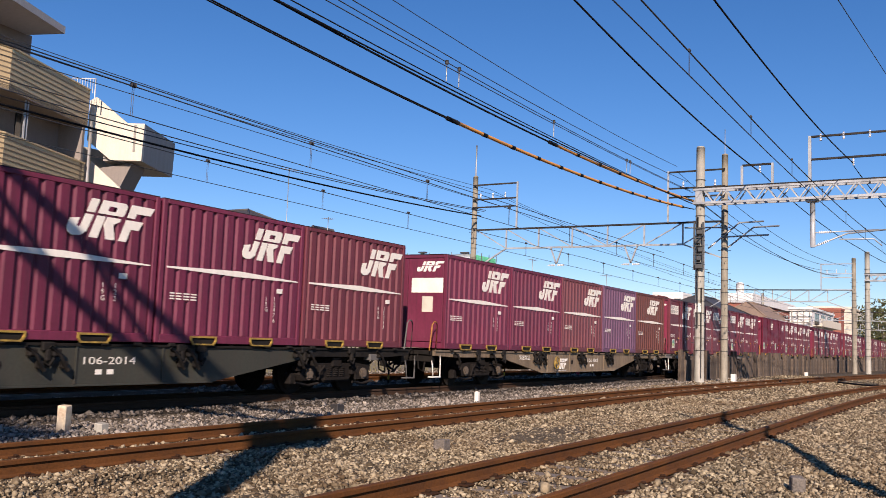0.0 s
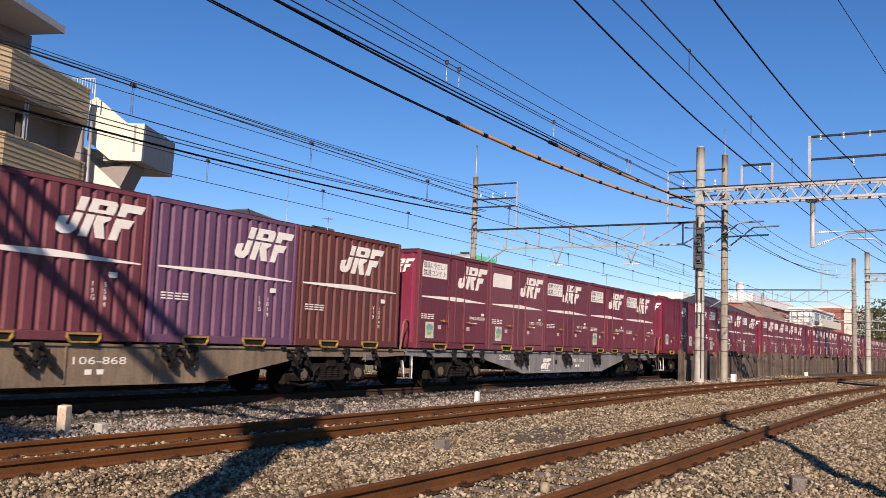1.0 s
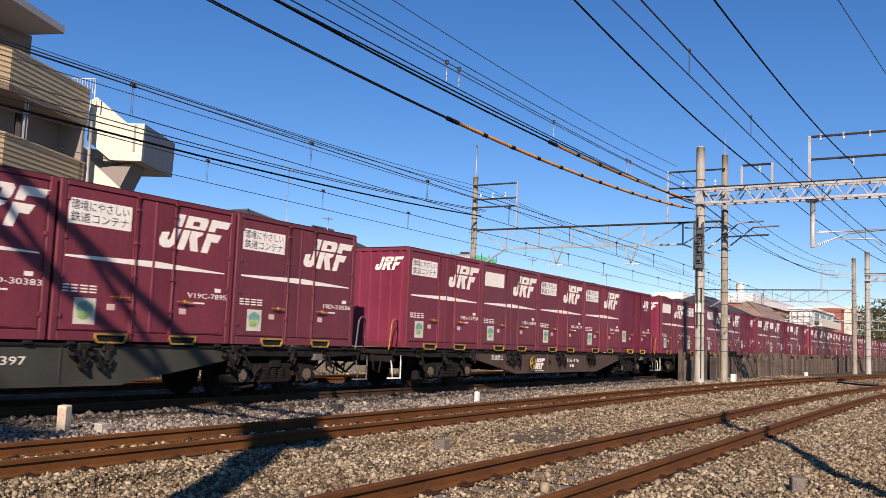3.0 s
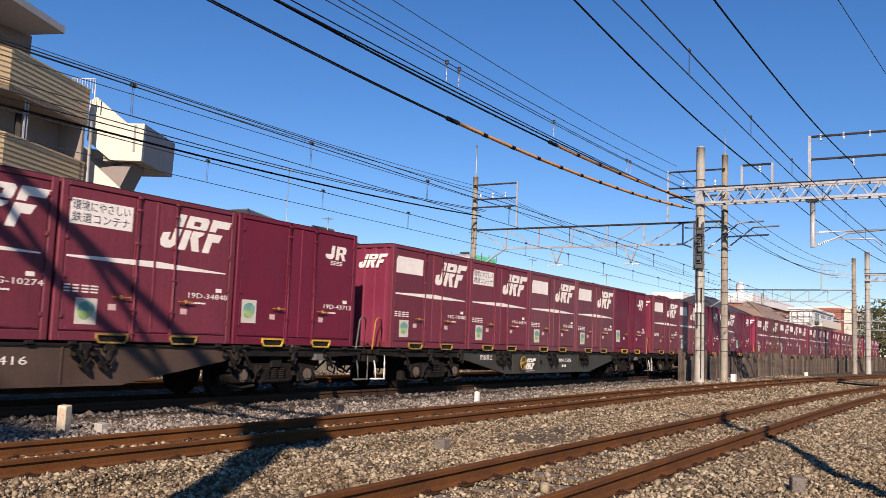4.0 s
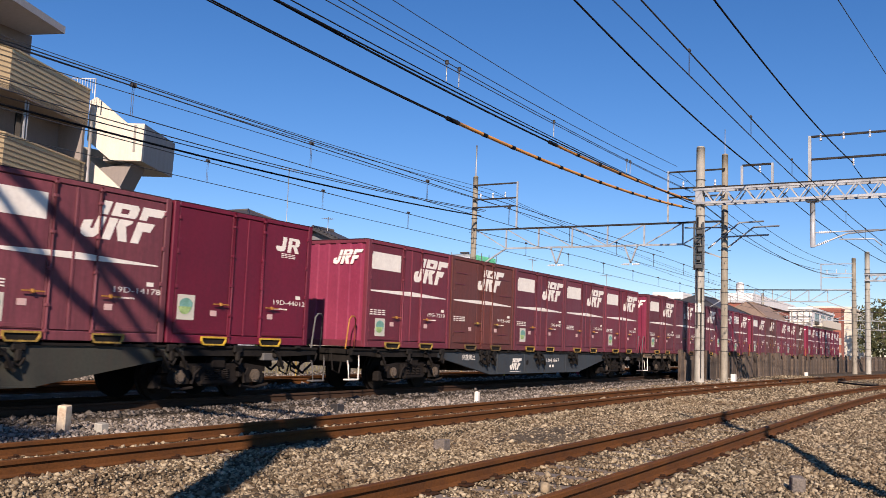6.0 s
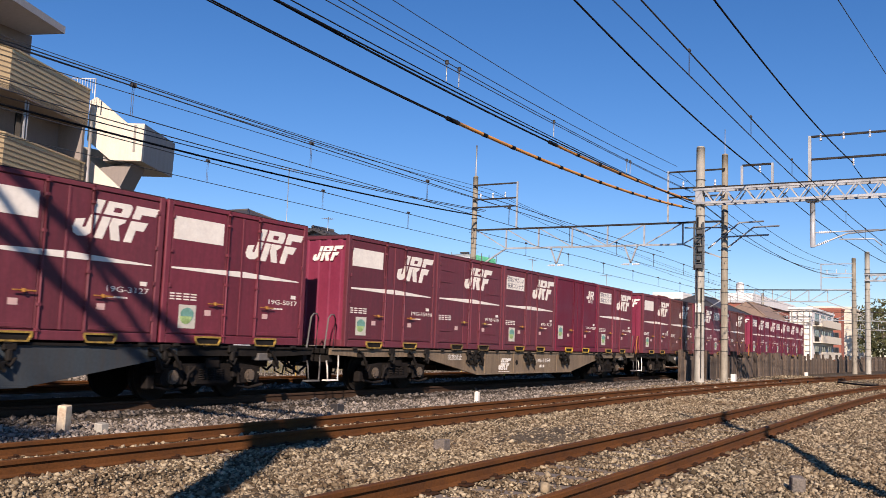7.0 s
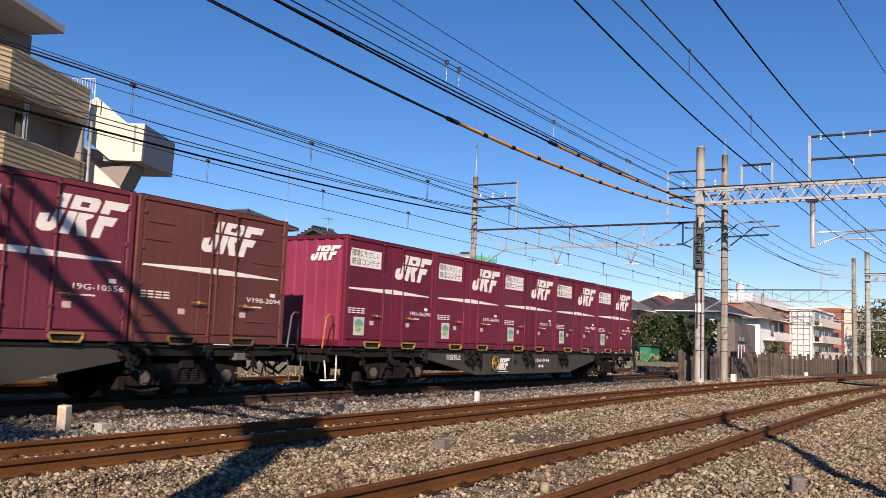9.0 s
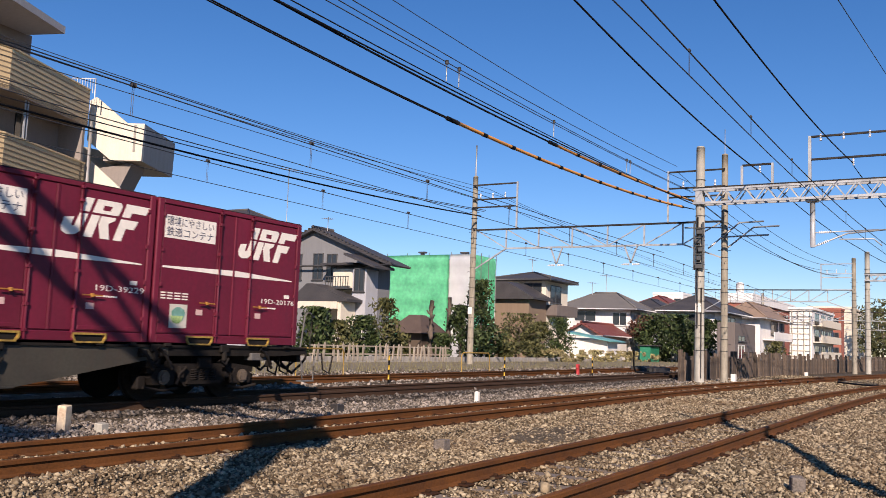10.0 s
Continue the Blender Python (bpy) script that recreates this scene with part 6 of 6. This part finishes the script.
def build_houses():
    h = house("house", "two-storey grey house with dark tiled gable roof and cream wing", 45.6, 20.5, 1.3, 10.4, 5.85, 8.35, M_GREY_SHADE, M_TILE, "gable", 1.2,
              [("x", 25.0, 4.9, 0.85, 1.75), ("x", 23.85, 4.85, 0.85, 1.75), ("x", 26.8, 4.9, 0.85, 1.75)], over_end=0.45)
    bm = bmesh.new()
    bx(bm, 44.9, 45.6, 21.6, 23.6, -0.3, 5.55, 0.02)
    part("front_wing", bm, M_CREAMW, h, "cream rendered wing")
    bm = bmesh.new()
    bx(bm, 44.3, 45.6, 20.5, 21.55, -0.3, 5.45, 0.02)
    part("front_wing", bm, M_GREYW, h, "pale grey rendered wing")
    bm = bmesh.new()
    prism(bm, [(19.5, 5.45), (21.9, 6.3), (21.9, 6.45), (19.5, 5.6)], "x", 43.7, 45.9)
    part("wing_roof", bm, M_TILE, h, "dark tiled wing roof")
    bm = bmesh.new()
    prism(bm, [(21.6, 5.75), (24.2, 5.75), (24.2, 5.88), (21.6, 5.88)], "x", 44.3, 45.59)
    part("wing_roof", bm, M_TILE, h, "dark eave over the cream wing")
    window(h, "x", 20.62, 4.05, 0.8, 1.45, M_FRAME, 44.3, 20.5)
    window(h, "x", 20.6, 0.6, 0.8, 1.6, M_FRAMEW, 44.3, 20.5)
    bm = bmesh.new()
    prism(bm, [(20.7, 3.35), (25.1, 3.35), (25.1, 3.5), (23.9, 4.45), (23.4, 4.45), (20.7, 3.5)], "x", 42.7, 44.29)
    part("porch_roof", bm, M_TILE, h, "dark tiled porch roof")
    bm = bmesh.new()
    bx(bm, 42.8, 44.25, 21.2, 21.45, -0.3, 3.35)
    part("porch_post", bm, M_CREAMW, h, "cream porch pillar")
    bm = bmesh.new()
    bx(bm, 42.7, 42.95, 21.46, 24.8, 2.9, 3.34)
    part("porch_beam", bm, M_CREAMW, h, "cream porch beam")
    bm = bmesh.new()
    bx(bm, 42.7, 42.95, 24.8, 25.1, -0.3, 3.34)
    part("porch_post", bm, M_CREAMW, h, "cream porch pillar")
    bm = bmesh.new()
    bx(bm, 44.0, 44.88, 21.7, 23.5, 4.2, 4.3)
    for i in range(10):
        bx(bm, 44.02, 44.06, 21.7 + i * 0.195, 21.73 + i * 0.195, 4.3, 4.95)
    bx(bm, 44.0, 44.08, 21.7, 23.5, 4.95, 5.0)
    part("balcony", bm, M_FRAME, h, "dark railed balcony")
    hut = thing("garden_hut", "small dark wooden garden hut with brown hipped roof", "hut")
    bm = bmesh.new()
    bx(bm, 45.9, 48.0, 17.3, 19.2, -0.1, 1.7, 0.02)
    part("wall", bm, wallmat("dark_hut_boards", (0.09, 0.065, 0.045)), hut)
    bm = bmesh.new()
    v = [bm.verts.new(q) for q in ((45.3, 16.9, 1.6), (48.6, 16.9, 1.6), (48.6, 19.7, 1.6), (45.3, 19.7, 1.6), (46.6, 17.9, 2.75), (47.3, 17.9, 2.75), (47.3, 18.7, 2.75), (46.6, 18.7, 2.75))]
    for q in ((3, 2, 1, 0), (0, 1, 5, 4), (1, 2, 6, 5), (2, 3, 7, 6), (3, 0, 4, 7), (4, 5, 6, 7)):
        bm.faces.new([v[i] for i in q])
    part("roof", bm, mat("brown_sheet_roof", (0.085, 0.06, 0.048), rough=0.8), hut, "brown hipped roof")
    # house wrapped for work
    gm = mat("green_scaffold_sheet", (0.13, 0.78, 0.38), rough=0.55, var=0.18, scale=0.7, fine=4, bump=0.15, tint=(0.30, 0.88, 0.55))
    wm = mat("white_scaffold_sheet", (0.88, 0.89, 0.88), rough=0.55, var=0.03, scale=1, fine=4, bump=0.05)
    th = thing("sheeted_house", "house wrapped in bright green and white scaffold sheeting", "house", "houses beyond the tracks")
    def sheet(a0, a1, z0, z1, axis, c, m, lb, seed):
        bm = bmesh.new()
        nu, nv = 28, 22
        g = []
        for i in range(nu + 1):
            row = []
            for j in range(nv + 1):
                u, z = a0 + (a1 - a0) * i / nu, z0 + (z1 - z0) * j / nv
                k = 0.05 * noise.noise((u * 1.1, z * 0.9, seed)) + 0.025 * math.sin(u * 5.5) * (1 - j / nv) + (0.05 if (j % 5) == 0 else 0.0)
                row.append(bm.verts.new((c - k, u, z) if axis == "x" else (u, c - k, z)))
            g.append(row)
        for a, b in zip(g, g[1:]):
            for j in range(nv):
                bm.faces.new((a[j], a[j + 1], b[j + 1], b[j])).smooth = True
        bmesh.ops.solidify(bm, geom=bm.faces[:], thickness=0.02)
        part("sheet", bm, m, th, lb)
    sheet(22.3, 28.1, 1.6, 7.72, "x", 57.3, gm, "green mesh sheet", 1.0)
    sheet(20.3, 22.25, 1.6, 7.72, "x", 57.3, wm, "white sheet", 2.0)
    sheet(57.35, 60.9, 0.6, 7.7, "y", 20.25, gm, "green mesh sheet", 3.0)
    bm = bmesh.new()
    bx(bm, 57.5, 60.8, 20.5, 28.0, -0.3, 7.4)
    part("wall", bm, M_GREYW, th)
    bm = bmesh.new()
    for y in (20.3, 22.2, 24.2, 26.2, 28.1):
        tube(bm, [(57.42, y, -0.2), (57.42, y, 7.9)], 0.03, 6)
    for z in (1.6, 3.4, 5.2, 7.0):
        tube(bm, [(57.45, 20.3, z), (57.45, 28.1, z)], 0.03, 6)
    for x in (58.5, 59.7, 60.9):
        tube(bm, [(x, 20.2, -0.2), (x, 20.2, 7.9)], 0.03, 6)
    part("scaffold_tube", bm, M_STEEL, th, "steel scaffold tubes")
    bm = bmesh.new()
    for y, h2 in ((25.3, 0.6), (21.5, 0.4)):
        tube(bm, [(58.2, y, 7.3), (58.2, y, 7.75 + h2 * 0.5)], 0.22, 8, r1=0.16)
        bx(bm, 58.0, 58.4, y - 0.32, y + 0.32, 7.65 + h2 * 0.5, 7.78 + h2 * 0.5, 0.03)
    part("roof_ornament", bm, M_TILE, th, "dark ridge-end tiles")

    h = house("house", "two-storey house with dark tiled roofs and tan walls", 67.5, 18.9, 4.6, 4.4, 6.6, 7.4, M_CREAMW, M_TILE, "hip", 0.7,
              [("x", 19.3, 5.3, 1.6, 1.0), ("y", 68.4, 4.7, 2.2, 1.5)], ridge_along="y")
    bm = bmesh.new()
    prism(bm, [(18.2, 4.9), (20.6, 6.15), (22.4, 6.15), (24.8, 4.9), (24.8, 4.75), (18.2, 4.75)], "x", 63.6, 67.45)
    part("lower_roof", bm, M_TILE, h, "dark lower tiled roof")
    bm = bmesh.new()
    bx(bm, 64.1, 67.4, 18.8, 24.2, -0.3, 4.75)
    part("annex", bm, wallmat("brown_timber_wall", (0.22, 0.16, 0.11)), h, "brown boarded annex")
    bm = bmesh.new()
    bx(bm, 67.6, 72.0, 17.9, 18.88, 3.6, 4.5, 0.02)
    part("balcony", bm, M_BROWNW, h, "brown balcony parapet")
    house("house", "cream house with a wide grey hipped roof", 86.9, 18.3, 4.6, 7.0, 5.1, 6.85, M_WHITEW, M_TILE_L, "hip", 0.9,
          [("x", 22.0, 3.75, 2.4, 1.1), ("x", 18.7, 3.4, 1.5, 1.35), ("y", 88.5, 3.4, 1.6, 1.3)], M_FRAMEW, ridge_along="y")
    house("garden_house", "small white house with a rusty red tiled roof", 78.0, 18.2, 7.6, 3.2, 2.25, 3.4, M_WHITEW, M_TILE_R, "gable", 0.5, [("y", 80, 0.8, 1.4, 0.9)], ridge_along="x")
    sh = thing("shed", "white shed with a sloping teal sheet roof", "shed")
    bm = bmesh.new()
    bx(bm, 72.8, 75.2, 15.4, 19.1, -0.3, 1.75)
    part("wall", bm, M_WHITEW, sh)
    bm = bmesh.new()
    prism(bm, [(14.9, 1.62), (19.9, 2.42), (19.9, 2.52), (14.9, 1.72)], "x", 72.2, 75.8)
    part("roof", bm, mat("teal_sheet_roof", (0.13, 0.36, 0.36), rough=0.5), sh, "teal corrugated roof")
    gs = thing("shed", "small green metal garden shed beside a hedge", "shed")
    bm = bmesh.new()
    bx(bm, 78.6, 81.2, 13.5, 14.5, -0.2, 1.4, 0.02)
    part("body", bm, mat("green_sheet_metal", (0.02, 0.20, 0.11), rough=0.5), gs)
    bm = bmesh.new()
    bx(bm, 78.4, 81.4, 13.3, 14.7, 1.4, 1.5, 0.02)
    part("roof", bm, M_TILE, gs)
    h = house("house", "dark-roofed house with white upper wall beside the line", 85.4, 9.5, 11.4, 4.6, 4.95, 6.6, M_WHITEW, M_TILE, "hip", 0.9,
              [("y", 90.0, 3.2, 3.6, 1.4), ("x", 10.5, 3.2, 1.6, 1.4)])
    bm = bmesh.new()
    bx(bm, 78.3, 86.5, 6.0, 7.5, -0.3, 3.7, 0.03)
    part("annex", bm, M_BROWNW, h, "grey-brown box annex")
    window(h, "y", 79.5, 0.3, 2.4, 1.5, M_FRAMEW, 78.3, 6.0)
    window(h, "y", 79.5, 2.1, 2.6, 0.5, M_FRAME, 78.3, 6.0)
    h = house("house", "white two-storey house with tan tiled roof and balcony", 104.4, 9.2, 15.0, 3.6, 5.1, 7.0, M_WHITEW, M_TILE_T, "hip", 0.9,
              [("y", 110.5, 3.3, 4.2, 1.9), ("y", 116, 3.2, 2.4, 1.7), ("y", 108, 0.4, 6.0, 1.8)])
    bm = bmesh.new()
    bx(bm, 106, 119, 7.9, 9.2, 2.6, 2.75)
    bx(bm, 106, 119, 7.9, 7.98, 2.75, 3.6)
    part("balcony", bm, M_WHITEW, h, "white balcony")
    b = house("brick_building", "red brick building with a pale roof parapet", 134.7, 16.5, 35.0, 4.2, 8.4, 9.8, M_BRICKW, M_WHITEW, "flat", 0.25,
              [("y", 140 + 7 * i, 6.3, 3.0, 1.3) for i in range(4)] + [("x", 17.0 + 1.8 * i, 6.0, 1.3, 1.3) for i in range(2)], M_FRAMEW, cat="building")
    bm = bmesh.new()
    tube(bm, [(140, 19.3, 9.8), (140, 19.3, 11.6)], 0.6, 16)
    tube(bm, [(140, 19.3, 11.6), (140, 19.3, 11.8)], 0.62, 16, r1=0.3)
    part("water_tank", bm, M_WHITEW, b, "white roof water tank")
    b = house("apartment_block", "cream four-storey apartment block with balconies", 117.4, 5.65, 19.0, 2.6, 6.7, 7.0, M_WHITEW, M_WHITEW, "flat", 0.2, (), cat="building")
    for k in range(3):
        z = 0.6 + k * 2.05
        bm = bmesh.new()
        bx(bm, 118.2, 136, 4.55, 5.65, z, z + 0.12)
        bx(bm, 118.2, 136, 4.55, 4.67, z + 0.12, z + 0.95)
        part("balcony", bm, M_CREAMW, b, "cream balcony")
        for i in range(3):
            window(b, "y", 119.5 + i * 5.6, z + 0.2, 3.6, 1.5, M_FRAME, 117.4, 5.65)
    for i in range(4):
        bm = bmesh.new()
        bx(bm, 117.25, 117.38, 5.8 + i * 0.7, 5.87 + i * 0.7, -0.3, 6.6)
        part("lattice_screen", bm, M_CREAMW, b)
    for k in range(9):
        bm = bmesh.new()
        bx(bm, 117.25, 117.36, 5.8, 8.1, 0.2 + k * 0.7, 0.25 + k * 0.7)
        part("lattice_screen", bm, M_CREAMW, b)
    house("brick_building", "distant red brick apartment building", 150.0, 6.3, 4.0, 3.0, 8.2, 8.5, M_BRICKW, M_BRICKW, "flat", 0.1, [("x", 6.6, 1.2 + 2.3 * i, 1.2, 1.2) for i in range(3)], cat="building")
    b = house("apartment_block", "distant white and grey apartment block", 258.6, 62.0, 9.0, 9.0, 17.1, 17.8, M_WHITEW, M_WHITEW, "flat", 0.1,
              [("y", 259.5 + 2.6 * i, 14.6, 1.8, 1.4) for i in range(3)] + [("x", 62.6 + 2.8 * i, 12.2 + 2.3 * j, 2.0, 1.5) for i in range(3) for j in range(2)], cat="building")
    house("house", "distant house with a red tiled roof", 119.2, 23.2, 11.0, 7.0, 6.4, 8.6, M_GREYW, M_TILE_R, "hip", 0.8, [("y", 121, 3.8, 2.5, 1.4)])
    house("house", "distant dark-roofed house behind the trees", 106.0, 20.0, 10.0, 7.0, 5.2, 7.4, M_GREYW, M_TILE, "hip", 0.9, [("y", 108, 3.2, 2.5, 1.4)])
    house("house", "dark tiled house roof beyond the train", 55.0, 40.9, 5.0, 9.5, 10.6, 12.1, M_GREYW, M_TILE, "hip", 0.7, ridge_along="y")
    house("apartment_block", "distant beige apartment block on the horizon", 215.0, 12.0, 34.0, 9.0, 11.5, 12.0, M_CREAMW, M_CREAMW, "flat", 0.2,
          [("y", 217 + 5 * i, 3 + 3 * j, 3.0, 1.6) for i in range(6) for j in range(3)], cat="building")
    # parked red car far down the line, seen above the fence
    car = thing("car", "small bright red parked car behind the fence", "car", at=pose(128, -4.6, 0.0))
    bm = bmesh.new()
    prism(bm, [(-1.9, 0.4), (1.9, 0.4), (1.95, 0.9), (1.2, 1.0), (0.7, 1.5), (-1.1, 1.5), (-1.7, 1.0), (-1.95, 0.9)], "y", -0.8, 0.8)
    part("body", bm, mat("red_car_paint", (0.55, 0.02, 0.03), rough=0.25, var=0.05, bump=0), car)
    bm = bmesh.new()
    prism(bm, [(1.0, 1.02), (0.62, 1.42), (-0.95, 1.42), (-1.4, 1.02)], "y", -0.815, 0.815)
    part("window", bm, M_GLASS, car)
    for x in (-1.2, 1.2):
        for y in (-0.75, 0.75):
            bm = bmesh.new()
            disc(bm, (x, y, 0.32), "y", 0.32, 0.2, 18)
            part("wheel", bm, M_WIRE, car)


build_houses()


def build_apartment():
    """Balconied apartment building close behind the freight line."""
    tile = mat("beige_wall_tile", (0.60, 0.455, 0.245), rough=0.6, var=0.12, scale=1.2, fine=18, bump=0.05)
    groove = mat("dark_tile_joint", (0.20, 0.15, 0.09), rough=0.8)
    # brown-grey concrete whose colour is darkened for the shade of recesses and soffits
    conc = wallmat("shade_toned_brown_concrete", (0.24, 0.21, 0.185))
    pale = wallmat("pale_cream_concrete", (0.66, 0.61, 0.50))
    th = thing("apartment_building", "beige tiled apartment building with balconies and cream stair tower", "building")
    A, B, Z = Vector((16.39, 14.61)), Vector((20.83, 16.58)), Vector((4.0, 14.2))
    d = (B - A).normalized()
    nrm = Vector((-d.y, d.x))
    def strip(bm, p, q, z0, z1, thick, off=0.0):
        dd = (q - p).normalized()
        nn = Vector((-dd.y, dd.x))
        a, b, c, e = p - nn * off, q - nn * off, q + nn * (thick - off), p + nn * (thick - off)
        prism(bm, [(v.x, v.y) for v in (a, b, c, e)], "z", z0, z1)
    for z0, z1 in ((8.72, 10.08), (5.95, 7.28), (3.1, 4.4)):
        bm = bmesh.new()
        strip(bm, Z, A, z0, z1, 0.2)
        strip(bm, A, B, z0, z1, 0.2)
        strip(bm, Z, A, z1, z1 + 0.06, 0.26, 0.03)
        strip(bm, A, B, z1, z1 + 0.06, 0.26, 0.03)
        par = part("balcony_parapet", bm, tile, th, "beige tiled balcony parapet")
        bm = bmesh.new()
        n = 8
        for i in range(1, n):
            z = z0 + (z1 - z0) * i / n
            strip(bm, Z, A + d * 0.002, z, z + 0.045, 0.012, 0.008)
            strip(bm, A, B, z, z + 0.045, 0.012, 0.008)
        part("tile_joint", bm, groove, par)
        bm = bmesh.new()
        back = 1.6
        prism(bm, [(v.x, v.y) for v in (Z, A, B, B + nrm * back, A + nrm * back, Z + Vector((0, back)))], "z", z0 - 0.02, z0 + 0.14)
        part("balcony_slab", bm, conc, th, "grey-brown balcony slab")
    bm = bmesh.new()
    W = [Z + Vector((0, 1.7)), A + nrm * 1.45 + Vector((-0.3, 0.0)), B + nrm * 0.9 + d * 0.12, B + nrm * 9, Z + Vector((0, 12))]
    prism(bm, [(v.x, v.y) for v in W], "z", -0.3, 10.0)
    part("wall", bm, conc, th, "brown-grey wall toned dark for shade")
    for z in (4.55, 7.4):
        for s in (0.8, 2.6):
            p = W[1] + (W[2] - W[1]).normalized() * s
            bm = bmesh.new()
            strip(bm, p, p + d * 1.3, z, z + 1.2, 0.06, 0.04)
            part("window", bm, M_GLASS, th, "dark balcony window")
    bm = bmesh.new()
    strip(bm, B - d * 0.16, B - d * 0.16 + nrm * 1.7, 5.9, 8.74, 0.15)
    part("end_partition", bm, conc, th, "balcony end wall toned dark for shade")
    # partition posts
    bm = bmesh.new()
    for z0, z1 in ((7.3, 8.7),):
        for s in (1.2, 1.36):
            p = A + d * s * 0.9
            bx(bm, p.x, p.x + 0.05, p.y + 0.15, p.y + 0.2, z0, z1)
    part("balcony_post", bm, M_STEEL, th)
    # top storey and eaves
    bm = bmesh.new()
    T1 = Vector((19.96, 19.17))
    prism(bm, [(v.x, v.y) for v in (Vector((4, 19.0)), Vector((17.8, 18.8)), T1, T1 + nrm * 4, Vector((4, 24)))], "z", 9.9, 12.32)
    part("top_storey", bm, conc, th, "set-back top storey toned dark for shade")
    bm = bmesh.new()
    prism(bm, [(v.x, v.y) for v in (Vector((3.5, 15.5)), Vector((16.68, 15.98)), Vector((20.3, 17.63)), Vector((19.2, 20.6)), Vector((3.5, 25)))], "z", 12.29, 12.56)
    part("roof_slab", bm, wallmat("grey_roof_slab", (0.42, 0.41, 0.40)), th, "grey projecting roof slab")
    # roof-terrace railing at the end
    bm = bmesh.new()
    R0, R1 = Vector((20.46, 17.19)), Vector((20.93, 16.44))
    for i in range(10):
        p = R0 + (R1 - R0) * i / 9
        tube(bm, [(p.x, p.y, 10.0), (p.x, p.y, 10.55)], 0.010, 5)
    tube(bm, [(R0.x, R0.y, 10.55), (R1.x, R1.y, 10.56)], 0.018, 6)
    tube(bm, [(R1.x, R1.y, 9.75), (R1.x, R1.y, 10.57)], 0.025, 6)
    part("railing", bm, M_FRAMEW, th, "pale terrace railing")
    bm = bmesh.new()
    q = B + d * 0.25
    tube(bm, [(q.x, q.y, 0), (q.x, q.y, 9.0)], 0.06, 8)
    part("downpipe", bm, M_FRAMEW, th, "pale downpipe")
    # stair tower with sloping parapets
    e = Vector((0.48, -0.877))   # along the pale parapet, towards the track
    S0 = Vector((21.35, 17.1))
    def at(s, z, off=0.0, side=Vector((0.877, 0.48))):
        v = S0 + e * s + side * off
        return (v.x, v.y, z)
    def slab(poly, off0, off1):
        bm = bmesh.new()
        r0 = [bm.verts.new(at(s, z, off0)) for s, z in poly]
        r1 = [bm.verts.new(at(s, z, off1)) for s, z in poly]
        n = len(poly)
        fs = [bm.faces.new((r0[i], r0[(i + 1) % n], r1[(i + 1) % n], r1[i])) for i in range(n)] + [bm.faces.new(r0[::-1]), bm.faces.new(r1)]
        bmesh.ops.recalc_face_normals(bm, faces=fs)
        return bm
    part("stair_parapet", slab([(-0.1, 9.9), (0.15, 10.05), (1.42, 9.05), (2.10, 9.05), (2.06, 7.6), (0.86, 7.6), (-0.1, 8.35)], 0.0, 0.18), pale, th, "cream sloping stair parapet")
    part("stair_landing", slab([(0.5, 9.0), (2.10, 9.04), (2.06, 7.6), (0.5, 7.6)], 0.18, 3.4), wallmat("weathered_grey_concrete", (0.36, 0.34, 0.31)), th, "grey stair landing box")
    part("stair_parapet", slab([(-0.1, 7.4), (0.1, 7.55), (1.35, 6.5), (1.35, 5.3), (-0.1, 6.2)], 0.02, 0.2), pale, th, "cream sloping stair parapet")
    part("stair_flight", slab([(0.1, 7.3), (1.6, 7.55), (1.0, 6.2), (0.1, 5.6)], 0.3, 1.6), conc, th, "stair soffit toned dark for shade")
    bm = bmesh.new()
    c = at(-1.2, 0, 1.2)
    bx(bm, c[0] - 1.2, c[0] + 1.2, c[1] - 1.0, c[1] + 2.5, -0.3, 8.2)
    part("stair_core", bm, pale, th)
    bm2 = slab([(1.70, 7.95), (1.79, 7.95), (1.79, 9.0), (1.70, 9.0)], -0.015, 0.01)
    part("drain_stain", bm2, wallmat("grey_drain", (0.3, 0.28, 0.25)), th)


build_apartment()


def build_aerials():
    for x, y, z0, z1, w in ((45.6, 28.4, 6.6, 12.6, 0.9), (46.5, 25.5, 7.9, 9.2, 0.5), (88.8, 23.2, 6.3, 8.0, 0.8), (69.8, 21.3, 7.1, 8.6, 0.6), (89.2, 21.8, 6.6, 8.8, 0.9)):
        bm = bmesh.new()
        tube(bm, [(x, y, z0), (x, y, z1)], 0.025, 6)
        tube(bm, [(x - w * 0.6, y + w * 0.3, z1 - 0.1), (x + w * 0.6, y - w * 0.3, z1 - 0.1)], 0.015, 5)
        for i in range(6):
            c = Vector((x, y, z1 - 0.1)) + Vector((w * 0.6, -w * 0.3, 0)) * (i / 2.5 - 1)
            tube(bm, [c + Vector((-0.15, -0.3, 0)), c + Vector((0.15, 0.3, 0))], 0.01, 4)
        solid("tv_aerial", bm, M_STEEL, "slim rooftop television aerial", "aerial", "television aerials")


build_aerials()

# ---------------------------------------------------------------- what moves
def motions():
    for th, x, y, z in MOVERS:
        walk(th, [(t, pose(x - s, y, z)) for t, s in RUN])


motions()
